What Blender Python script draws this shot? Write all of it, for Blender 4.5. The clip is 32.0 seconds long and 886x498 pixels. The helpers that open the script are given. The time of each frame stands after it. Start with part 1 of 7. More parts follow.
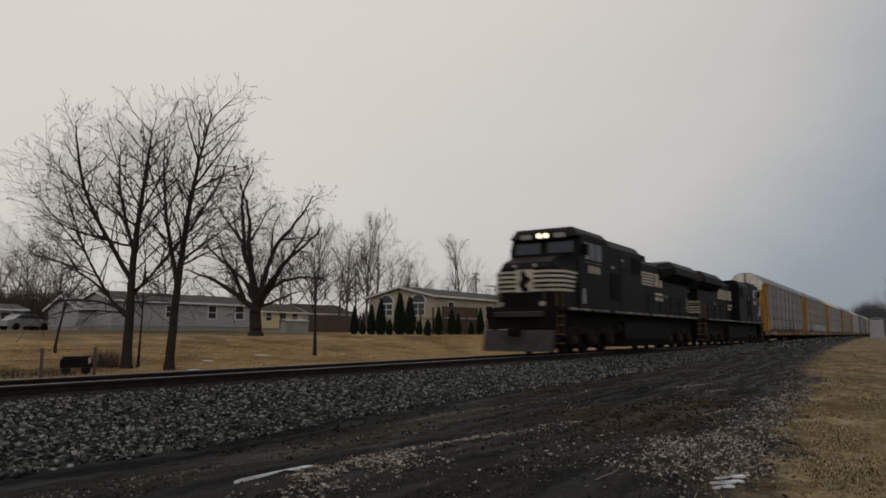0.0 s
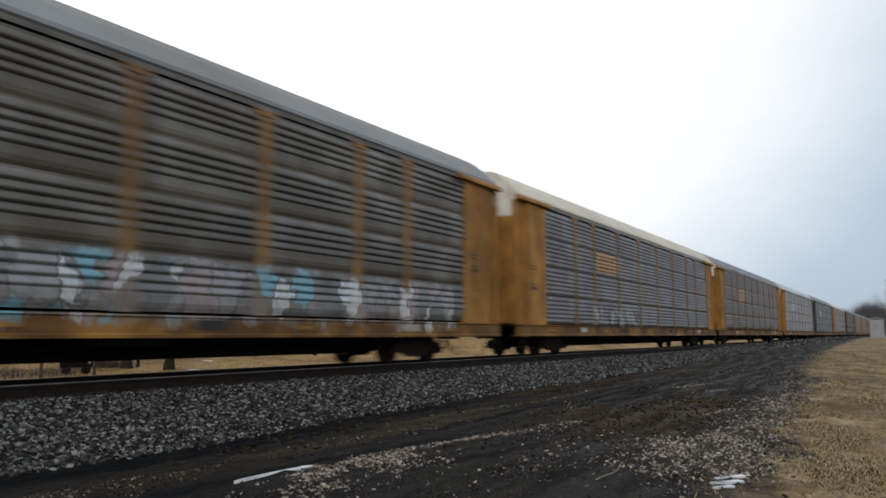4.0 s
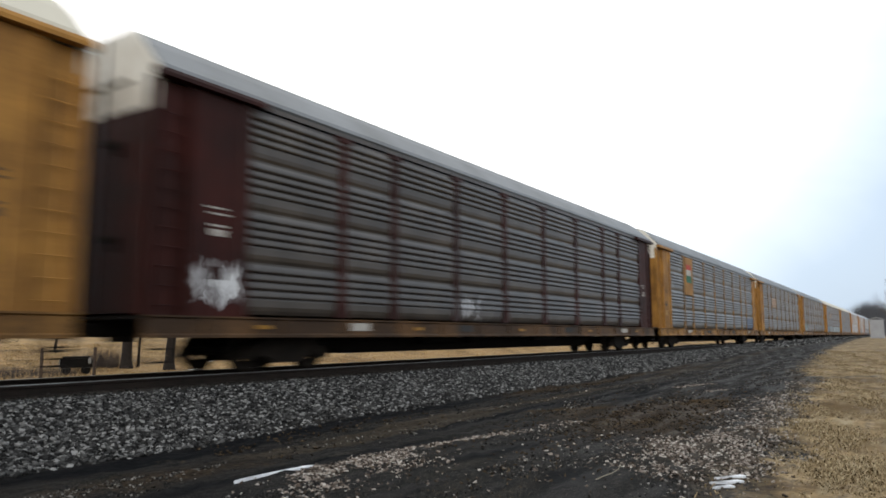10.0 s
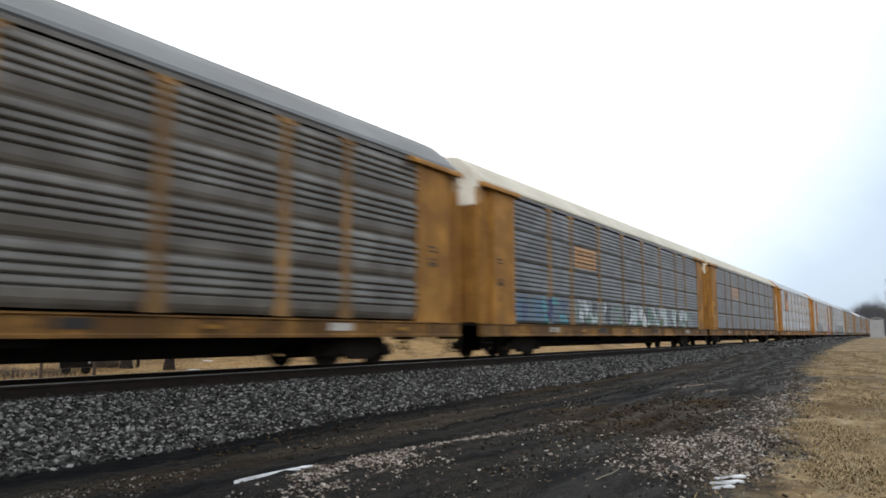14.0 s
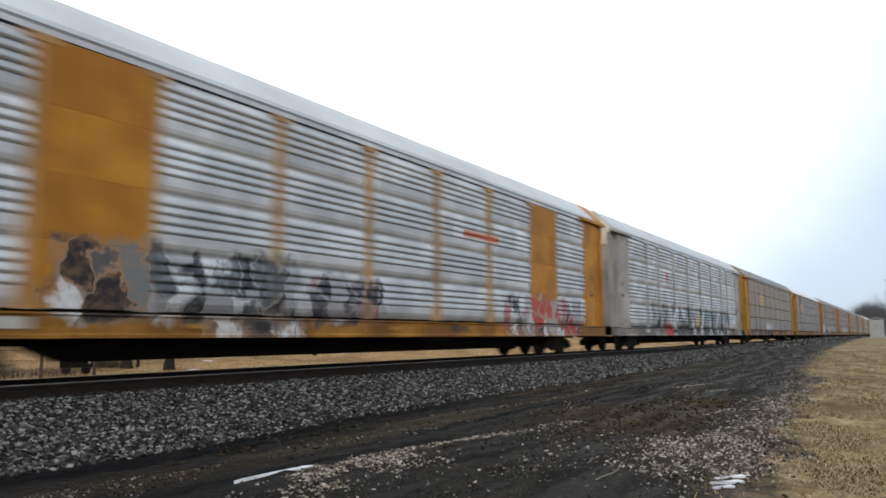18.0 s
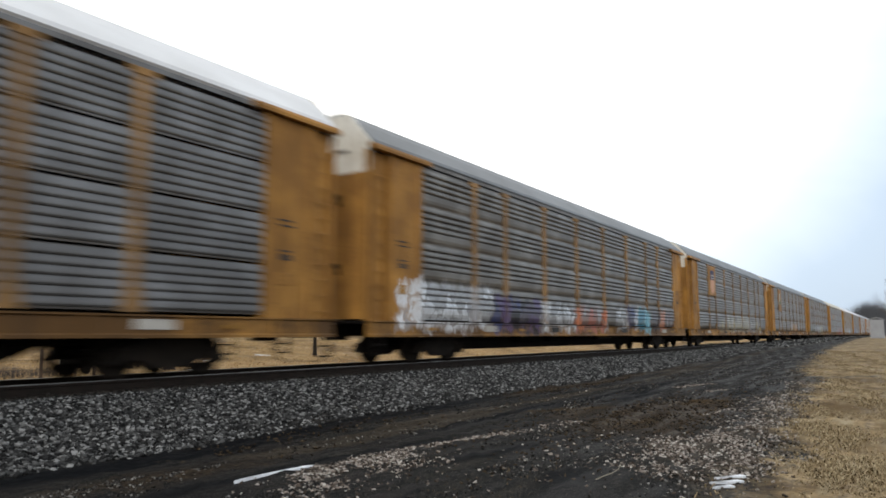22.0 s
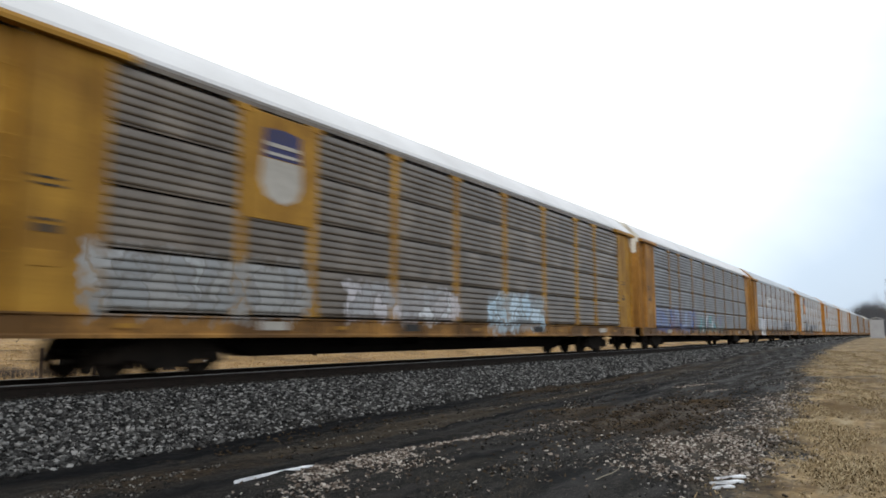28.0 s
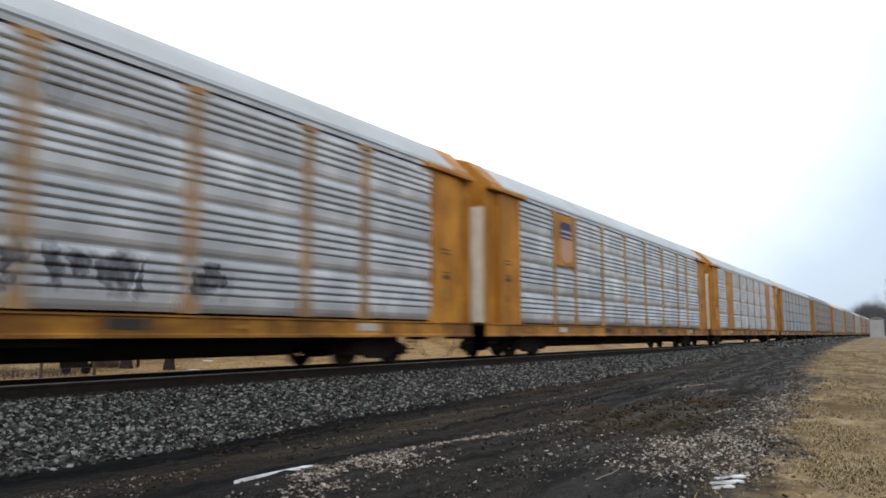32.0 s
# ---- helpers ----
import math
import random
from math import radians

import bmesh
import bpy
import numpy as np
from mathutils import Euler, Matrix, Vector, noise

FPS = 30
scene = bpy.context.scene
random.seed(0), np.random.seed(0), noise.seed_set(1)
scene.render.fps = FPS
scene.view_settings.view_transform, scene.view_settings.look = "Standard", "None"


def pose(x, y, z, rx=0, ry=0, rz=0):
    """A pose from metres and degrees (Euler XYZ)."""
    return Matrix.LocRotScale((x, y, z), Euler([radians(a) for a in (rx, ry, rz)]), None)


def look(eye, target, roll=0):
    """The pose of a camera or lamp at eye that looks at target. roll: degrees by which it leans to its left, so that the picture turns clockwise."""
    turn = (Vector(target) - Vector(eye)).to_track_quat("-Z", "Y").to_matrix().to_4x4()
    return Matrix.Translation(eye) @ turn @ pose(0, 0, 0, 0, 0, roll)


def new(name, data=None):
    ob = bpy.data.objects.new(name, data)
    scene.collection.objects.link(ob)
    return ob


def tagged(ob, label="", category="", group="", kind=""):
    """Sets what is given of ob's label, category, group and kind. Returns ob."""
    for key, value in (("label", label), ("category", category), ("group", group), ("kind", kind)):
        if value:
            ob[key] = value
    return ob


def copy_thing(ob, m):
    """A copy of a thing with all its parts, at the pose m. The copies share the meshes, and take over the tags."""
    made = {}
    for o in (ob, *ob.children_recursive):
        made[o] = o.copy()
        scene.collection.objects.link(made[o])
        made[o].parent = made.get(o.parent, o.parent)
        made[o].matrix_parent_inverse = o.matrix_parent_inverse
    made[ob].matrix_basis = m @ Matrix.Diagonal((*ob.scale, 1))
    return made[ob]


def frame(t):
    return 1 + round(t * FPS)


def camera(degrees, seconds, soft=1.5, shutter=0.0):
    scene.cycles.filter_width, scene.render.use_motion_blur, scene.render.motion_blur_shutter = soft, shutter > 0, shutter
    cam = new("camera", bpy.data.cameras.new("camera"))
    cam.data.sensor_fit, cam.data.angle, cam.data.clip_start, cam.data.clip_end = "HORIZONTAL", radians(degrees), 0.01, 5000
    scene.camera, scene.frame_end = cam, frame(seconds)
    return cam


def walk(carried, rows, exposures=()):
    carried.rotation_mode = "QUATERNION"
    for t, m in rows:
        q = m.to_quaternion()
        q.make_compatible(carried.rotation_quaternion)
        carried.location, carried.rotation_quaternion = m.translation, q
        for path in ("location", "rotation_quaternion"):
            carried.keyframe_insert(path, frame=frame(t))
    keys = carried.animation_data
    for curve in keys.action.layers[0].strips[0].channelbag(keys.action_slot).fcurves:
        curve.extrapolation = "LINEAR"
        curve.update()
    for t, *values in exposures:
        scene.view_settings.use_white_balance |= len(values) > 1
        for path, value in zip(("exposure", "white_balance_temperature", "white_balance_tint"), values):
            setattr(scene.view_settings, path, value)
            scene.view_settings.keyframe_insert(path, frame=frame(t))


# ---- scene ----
import itertools

# ---------------------------------------------------------------- camera
EYE = 0.76            # height of the lens over the rail head (z = 0)
TURN, TILT = 33.20, 6.89
cam = camera(64.2, 32.0, soft=1.7, shutter=0.45)
aim = (math.cos(radians(TURN)) * math.cos(radians(TILT)), math.sin(radians(TURN)) * math.cos(radians(TILT)), math.sin(radians(TILT)))
stand = look((0, 0, EYE), (aim[0], aim[1], EYE + aim[2]))
walk(cam, [(0.0, stand), (32.0, stand)],
     exposures=[(0.0, -1.33, 6900, 12), (0.7, -1.42, 6800, 11), (1.5, -1.18, 6550, 10), (2.2, -0.84, 6400, 9), (3.0, -0.72, 6350, 9),
                (3.6, -0.62, 6400, 9), (4.7, -0.12, 6450, 10), (5.5, 0.0, 6450, 10), (32.0, 0.0, 6450, 10)])

# ---------------------------------------------------------------- sky and sun
world = bpy.data.worlds.new("overcast_sky")
scene.world = world
world.use_nodes = True
wn, wl = world.node_tree.nodes, world.node_tree.links
wn.clear()


def wnode(kind, **values):
    n = wn.new(kind)
    for key, value in values.items():
        n.inputs[key].default_value = value
    return n


sky = wn.new("ShaderNodeTexSky")
sky.sky_type, sky.sun_disc = "NISHITA", False
sky.sun_elevation, sky.sun_rotation = radians(29), radians(232)
sky.air_density, sky.dust_density = 1.0, 3.0
wcoord = wn.new("ShaderNodeTexCoord")
wsep = wn.new("ShaderNodeSeparateXYZ")
wl.new(wcoord.outputs["Generated"], wsep.inputs[0])
# thin bright cloud over the field, thicker and bluer down the line, dull behind
wslant = wnode("ShaderNodeVectorMath")
wslant.operation = "DOT_PRODUCT"
wslant.inputs[1].default_value = (0.354, 0.612, 0.707)
wl.new(wcoord.outputs["Generated"], wslant.inputs[0])
wcloud = wnode("ShaderNodeTexNoise", Scale=1.7, Detail=5.0, Roughness=0.55, Distortion=0.4)
wstretch = wn.new("ShaderNodeMapping")
wstretch.inputs["Scale"].default_value = (1.0, 1.0, 2.2)
wl.new(wcoord.outputs["Generated"], wstretch.inputs[0])
wl.new(wstretch.outputs[0], wcloud.inputs["Vector"])
wadd = wn.new("ShaderNodeMath")
wadd.operation = "MULTIPLY_ADD"
wl.new(wcloud.outputs["Fac"], wadd.inputs[0])
wadd.inputs[1].default_value = 0.16
wl.new(wslant.outputs["Value"], wadd.inputs[2])
wfit = wn.new("ShaderNodeMapRange")
wfit.inputs["From Min"].default_value, wfit.inputs["From Max"].default_value = -0.92, 1.08
wl.new(wadd.outputs[0], wfit.inputs["Value"])
wramp = wn.new("ShaderNodeValToRGB")
wl.new(wfit.outputs[0], wramp.inputs[0])
stops = wramp.color_ramp.elements
stops[0].position, stops[0].color = 0.0, (0.52, 0.55, 0.59, 1)
stops[1].position, stops[1].color = 1.0, (1.86, 1.84, 1.78, 1)
for place, colour in ((0.45, (0.62, 0.66, 0.71, 1)), (0.56, (0.70, 0.76, 0.83, 1)), (0.66, (0.58, 0.67, 0.77, 1)), (0.745, (0.73, 0.87, 1.03, 1)), (0.78, (1.05, 1.16, 1.25, 1)), (0.82, (1.46, 1.47, 1.48, 1)), (0.92, (1.74, 1.72, 1.66, 1))):
    stops.new(place).color = colour
wmix = wn.new("ShaderNodeMixRGB")
wmix.inputs[0].default_value = 0.9
skygain = wn.new("ShaderNodeVectorMath")
skygain.operation = "SCALE"
skygain.inputs["Scale"].default_value = 0.1
wl.new(sky.outputs[0], skygain.inputs[0])
wl.new(skygain.outputs[0], wmix.inputs[1])
wl.new(wramp.outputs[0], wmix.inputs[2])
wback = wnode("ShaderNodeBackground", Strength=1.0)
wl.new(wmix.outputs[0], wback.inputs[0])
wout = wn.new("ShaderNodeOutputWorld")
wl.new(wback.outputs[0], wout.inputs[0])

sun = new("sun", bpy.data.lights.new("sun", "SUN"))
sun.data.energy, sun.data.angle, sun.data.color = 1.4, radians(45), (1.0, 0.97, 0.93)
sun.matrix_world = look((-27, -21, 19), (0, 0, 0))

# ---------------------------------------------------------------- materials


def surface(name, colour, other=None, rough=0.6, metal=0.0, scale=3.0, fine=40.0, bump=0.15, amount=0.5,
            space="Object", vary=0.12, streak=0.0, grime=None, gloss=0.3):
    """Paint, metal, wood and the like: two tones mixed by coarse and fine noise, streaks that run down, relief."""
    m = bpy.data.materials.new(name)
    m.use_nodes = True
    n, l = m.node_tree.nodes, m.node_tree.links
    b = n["Principled BSDF"]
    b.inputs["Roughness"].default_value, b.inputs["Metallic"].default_value = rough, metal
    b.inputs["Specular IOR Level"].default_value = gloss
    if other is None:
        other = tuple(c * 0.6 for c in colour)
    where = n.new("ShaderNodeTexCoord")
    if space == "World":
        where = n.new("ShaderNodeNewGeometry")
        place = where.outputs["Position"]
    else:
        place = where.outputs["Object"]
    info = n.new("ShaderNodeObjectInfo")
    shift = n.new("ShaderNodeVectorMath")
    shift.operation = "MULTIPLY_ADD"
    l.new(info.outputs["Random"], shift.inputs[0])
    shift.inputs[1].default_value = (37.0, 11.0, 23.0) if space != "World" else (0, 0, 0)
    l.new(place, shift.inputs[2])
    coarse, small = n.new("ShaderNodeTexNoise"), n.new("ShaderNodeTexNoise")
    coarse.inputs["Scale"].default_value, coarse.inputs["Detail"].default_value = scale, 6
    small.inputs["Scale"].default_value, small.inputs["Detail"].default_value = fine, 3
    l.new(shift.outputs[0], coarse.inputs["Vector"])
    l.new(shift.outputs[0], small.inputs["Vector"])
    blend = n.new("ShaderNodeMath")
    blend.operation = "MULTIPLY_ADD"
    l.new(small.outputs["Fac"], blend.inputs[0])
    blend.inputs[1].default_value = 0.35
    l.new(coarse.outputs["Fac"], blend.inputs[2])
    ramp = n.new("ShaderNodeMapRange")
    ramp.inputs["From Min"].default_value, ramp.inputs["From Max"].default_value = 0.45, 0.92
    ramp.inputs["To Max"].default_value = amount * 2
    l.new(blend.outputs[0], ramp.inputs["Value"])
    mix = n.new("ShaderNodeMixRGB")
    mix.inputs[1].default_value, mix.inputs[2].default_value = (*colour, 1), (*other, 1)
    l.new(ramp.outputs[0], mix.inputs[0])
    last = mix.outputs[0]
    if streak:
        tall = n.new("ShaderNodeMapping")
        tall.inputs["Scale"].default_value = (9.0, 9.0, 0.35)
        l.new(shift.outputs[0], tall.inputs[0])
        lines = n.new("ShaderNodeTexNoise")
        lines.inputs["Scale"].default_value, lines.inputs["Detail"].default_value = 1.0, 4
        l.new(tall.outputs[0], lines.inputs["Vector"])
        cut = n.new("ShaderNodeMapRange")
        cut.inputs["From Min"].default_value, cut.inputs["From Max"].default_value = 0.5, 0.75
        cut.inputs["To Max"].default_value = streak
        l.new(lines.outputs["Fac"], cut.inputs["Value"])
        run = n.new("ShaderNodeMixRGB")
        l.new(cut.outputs[0], run.inputs[0])
        l.new(last, run.inputs[1])
        run.inputs[2].default_value = (*(grime or (0.05, 0.035, 0.025)), 1)
        last = run.outputs[0]
    if vary:
        tone = n.new("ShaderNodeMapRange")
        tone.inputs["To Min"].default_value, tone.inputs["To Max"].default_value = 1 - vary, 1 + vary
        l.new(info.outputs["Random"], tone.inputs["Value"])
        gain = n.new("ShaderNodeVectorMath")
        gain.operation = "SCALE"
        l.new(last, gain.inputs[0])
        l.new(tone.outputs[0], gain.inputs["Scale"])
        last = gain.outputs[0]
    l.new(last, b.inputs["Base Color"])
    if bump:
        relief = n.new("ShaderNodeBump")
        relief.inputs["Strength"].default_value, relief.inputs["Distance"].default_value = bump, 0.02
        l.new(blend.outputs[0], relief.inputs["Height"])
        l.new(relief.outputs[0], b.inputs["Normal"])
    return m


def islands(name, tones, rough=0.85, bump=0.3, fine=60.0):
    """Stones, leaves and blades: a tone for each island of the mesh."""
    m = bpy.data.materials.new(name)
    m.use_nodes = True
    n, l = m.node_tree.nodes, m.node_tree.links
    b = n["Principled BSDF"]
    b.inputs["Roughness"].default_value = rough
    b.inputs["Specular IOR Level"].default_value = 0.1
    geo = n.new("ShaderNodeNewGeometry")
    ramp = n.new("ShaderNodeValToRGB")
    ramp.color_ramp.interpolation = "LINEAR"
    el = ramp.color_ramp.elements
    el[0].position, el[0].color = 0.0, (*tones[0], 1)
    el[1].position, el[1].color = 1.0, (*tones[-1], 1)
    for i, t in enumerate(tones[1:-1], 1):
        el.new(i / (len(tones) - 1)).color = (*t, 1)
    l.new(geo.outputs["Random Per Island"], ramp.inputs[0])
    spot = n.new("ShaderNodeTexNoise")
    spot.inputs["Scale"].default_value = fine
    l.new(geo.outputs["Position"], spot.inputs["Vector"])
    gain = n.new("ShaderNodeMapRange")
    gain.inputs["To Min"].default_value, gain.inputs["To Max"].default_value = 0.6, 1.35
    l.new(spot.outputs["Fac"], gain.inputs["Value"])
    mul = n.new("ShaderNodeVectorMath")
    mul.operation = "SCALE"
    l.new(ramp.outputs[0], mul.inputs[0])
    l.new(gain.outputs[0], mul.inputs["Scale"])
    l.new(mul.outputs[0], b.inputs["Base Color"])
    if bump:
        relief = n.new("ShaderNodeBump")
        relief.inputs["Strength"].default_value, relief.inputs["Distance"].default_value = bump, 0.01
        l.new(spot.outputs["Fac"], relief.inputs["Height"])
        l.new(relief.outputs[0], b.inputs["Normal"])
    return m


def glow(name, colour, strength):
    m = bpy.data.materials.new(name)
    m.use_nodes = True
    b = m.node_tree.nodes["Principled BSDF"]
    b.inputs["Base Color"].default_value = (*colour, 1)
    b.inputs["Emission Color"].default_value, b.inputs["Emission Strength"].default_value = (*colour, 1), strength
    return m


# ---------------------------------------------------------------- mesh building


class Solid:
    """Gathers corners and faces of one mesh."""

    def __init__(self):
        self.v, self.f, self.mi = [], [], []

    def add(self, verts, faces, mi=0):
        k = len(self.v)
        self.v.extend(verts)
        self.f.extend([tuple(i + k for i in f) for f in faces])
        self.mi.extend([mi] * len(faces))
        return self

    def box(self, x0, x1, y0, y1, z0, z1, c=0.0, mi=0):
        if not c:
            v = [(x, y, z) for z in (z0, z1) for y in (y0, y1) for x in (x0, x1)]
            return self.add(v, [(0, 2, 3, 1), (4, 5, 7, 6), (0, 1, 5, 4), (2, 6, 7, 3), (0, 4, 6, 2), (1, 3, 7, 5)], mi)
        c = min(c, (x1 - x0) * 0.4, (y1 - y0) * 0.4, (z1 - z0) * 0.4)
        v, idx = [], {}
        for i, j, k in itertools.product((0, 1), repeat=3):
            p = ((x0, x1)[i], (y0, y1)[j], (z0, z1)[k])
            s = (c, -c)[i], (c, -c)[j], (c, -c)[k]
            for ax in range(3):
                q = [p[n] + (0 if n == ax else s[n]) for n in range(3)]
                idx[i, j, k, ax] = len(v)
                v.append(tuple(q))
        f = []
        for ax in range(3):
            o = [n for n in range(3) if n != ax]
            for side in (0, 1):
                quad = []
                for a, b in ((0, 0), (1, 0), (1, 1), (0, 1)):
                    key = [0, 0, 0]
                    key[ax], key[o[0]], key[o[1]] = side, a, b
                    quad.append(idx[(*key, ax)])
                f.append(tuple(quad))
            for a, b in itertools.product((0, 1), repeat=2):
                k0, k1 = [0, 0, 0], [0, 0, 0]
                k1[ax] = 1
                for kk in (k0, k1):
                    kk[o[0]], kk[o[1]] = a, b
                f.append((idx[(*k0, o[0])], idx[(*k1, o[0])], idx[(*k1, o[1])], idx[(*k0, o[1])]))
        for i, j, k in itertools.product((0, 1), repeat=3):
            f.append(tuple(idx[i, j, k, ax] for ax in range(3)))
        return self.add(v, f, mi)

    def prism(self, outline, a0, a1, axis="x", mi=0):
        """A closed outline pushed along an axis: (y, z) along x, (x, z) along y, (x, y) along z."""
        def at(p, a):
            return {"x": (a, p[0], p[1]), "y": (p[0], a, p[1]), "z": (p[0], p[1], a)}[axis]
        n = len(outline)
        v = [at(p, a0) for p in outline] + [at(p, a1) for p in outline]
        f = [(i, (i + 1) % n, n + (i + 1) % n, n + i) for i in range(n)]
        f += [tuple(range(n - 1, -1, -1)), tuple(range(n, 2 * n))]
        return self.add(v, f, mi)

    def tube(self, p0, p1, r0, r1=None, sides=8, caps=True, mi=0):
        r1 = r0 if r1 is None else r1
        p0, p1 = Vector(p0), Vector(p1)
        d = (p1 - p0).normalized()
        u = d.cross(Vector((0, 0, 1)) if abs(d.z) < 0.9 else Vector((1, 0, 0))).normalized()
        w = d.cross(u)
        ring = [(math.cos(2 * math.pi * i / sides), math.sin(2 * math.pi * i / sides)) for i in range(sides)]
        v = [tuple(p0 + (u * a + w * b) * r0) for a, b in ring] + [tuple(p1 + (u * a + w * b) * r1) for a, b in ring]
        f = [(i, (i + 1) % sides, sides + (i + 1) % sides, sides + i) for i in range(sides)]
        if caps:
            f += [tuple(range(sides - 1, -1, -1)), tuple(range(sides, 2 * sides))]
        return self.add(v, f, mi)

    def mesh(self, name, smooth=False):
        me = bpy.data.meshes.new(name)
        me.from_pydata(self.v, [], self.f)
        if any(self.mi):
            me.polygons.foreach_set("material_index", self.mi)
        bm = bmesh.new()
        bm.from_mesh(me)
        bmesh.ops.recalc_face_normals(bm, faces=bm.faces)
        bm.to_mesh(me)
        bm.free()
        if smooth:
            me.polygons.foreach_set("use_smooth", [True] * len(me.polygons))
        return me


def part(name, shape, material, parent=None, label="", at=(0, 0, 0), turn=0.0):
    """Links a Solid or a mesh as one object under a thing, with its material on the object."""
    me = shape.mesh(name) if isinstance(shape, Solid) else shape
    ob = new(name, me)
    mats = material if isinstance(material, (list, tuple)) else [material]
    while len(me.materials) < len(mats):
        me.materials.append(None)
    for slot, m in zip(ob.material_slots, mats):
        slot.link, slot.material = "OBJECT", m
    ob.parent = parent
    ob.matrix_basis = pose(*at, 0, 0, turn)
    if label:
        ob["label"] = label
    return ob


def thing(name, at, label, category, group="", turn=0.0, kind=""):
    ob = new(name)
    ob.empty_display_size = 0.3
    ob.matrix_basis = pose(*at, 0, 0, turn)
    return tagged(ob, label, category, group, kind)


def bulk(name, verts, faces, material, kind="stuff", label="", category=""):
    """One mesh out of number arrays: verts (n, 3), faces (m, 3)."""
    me = bpy.data.meshes.new(name)
    verts, faces = np.asarray(verts, np.float32), np.asarray(faces, np.int32)
    me.vertices.add(len(verts))
    me.vertices.foreach_set("co", verts.ravel())
    k = faces.shape[1]
    me.loops.add(faces.size)
    me.loops.foreach_set("vertex_index", faces.ravel())
    me.polygons.add(len(faces))
    me.polygons.foreach_set("loop_start", np.arange(0, faces.size, k, dtype=np.int32))
    me.update(calc_edges=True)
    me.materials.append(material)
    return tagged(new(name, me), label, category, "", kind)


# ---------------------------------------------------------------- the lie of the land
MID = 12.02           # centre line of the track
GAUGE = 0.7525


def smooth(a, b, x):
    t = np.clip((np.asarray(x, float) - a) / (b - a), 0, 1)
    return t * t * (3 - 2 * t)


def land(x, y):
    """Height of the ground."""
    x, y = np.asarray(x, float), np.asarray(y, float)
    near = -0.55 + 0.45 * smooth(18, 60, x) + 0.30 * smooth(60, 130, x)
    near = near - 0.05 * np.sin(x * 0.9 + y * 1.3) * 0.4 - 0.04 * smooth(5.6, 6.2, y) * (1 - smooth(6.6, 7.2, y))
    bed = -0.19
    far = -0.62 + 1.36 * smooth(23, 39 - 8 * smooth(38, 50, x), y) + 0.15 * smooth(40, 50, y) + 0.25 * smooth(50, 62, y)
    up = np.clip((y - 7.4) / 2.9, 0, 1)
    z = near + (np.maximum(bed, near + 0.05) - near) * up
    down = smooth(13.8, 16.6, y)
    return z * (1 - down) + far * down


def on_land(x, y):
    return (x, y, float(land(x, y)))

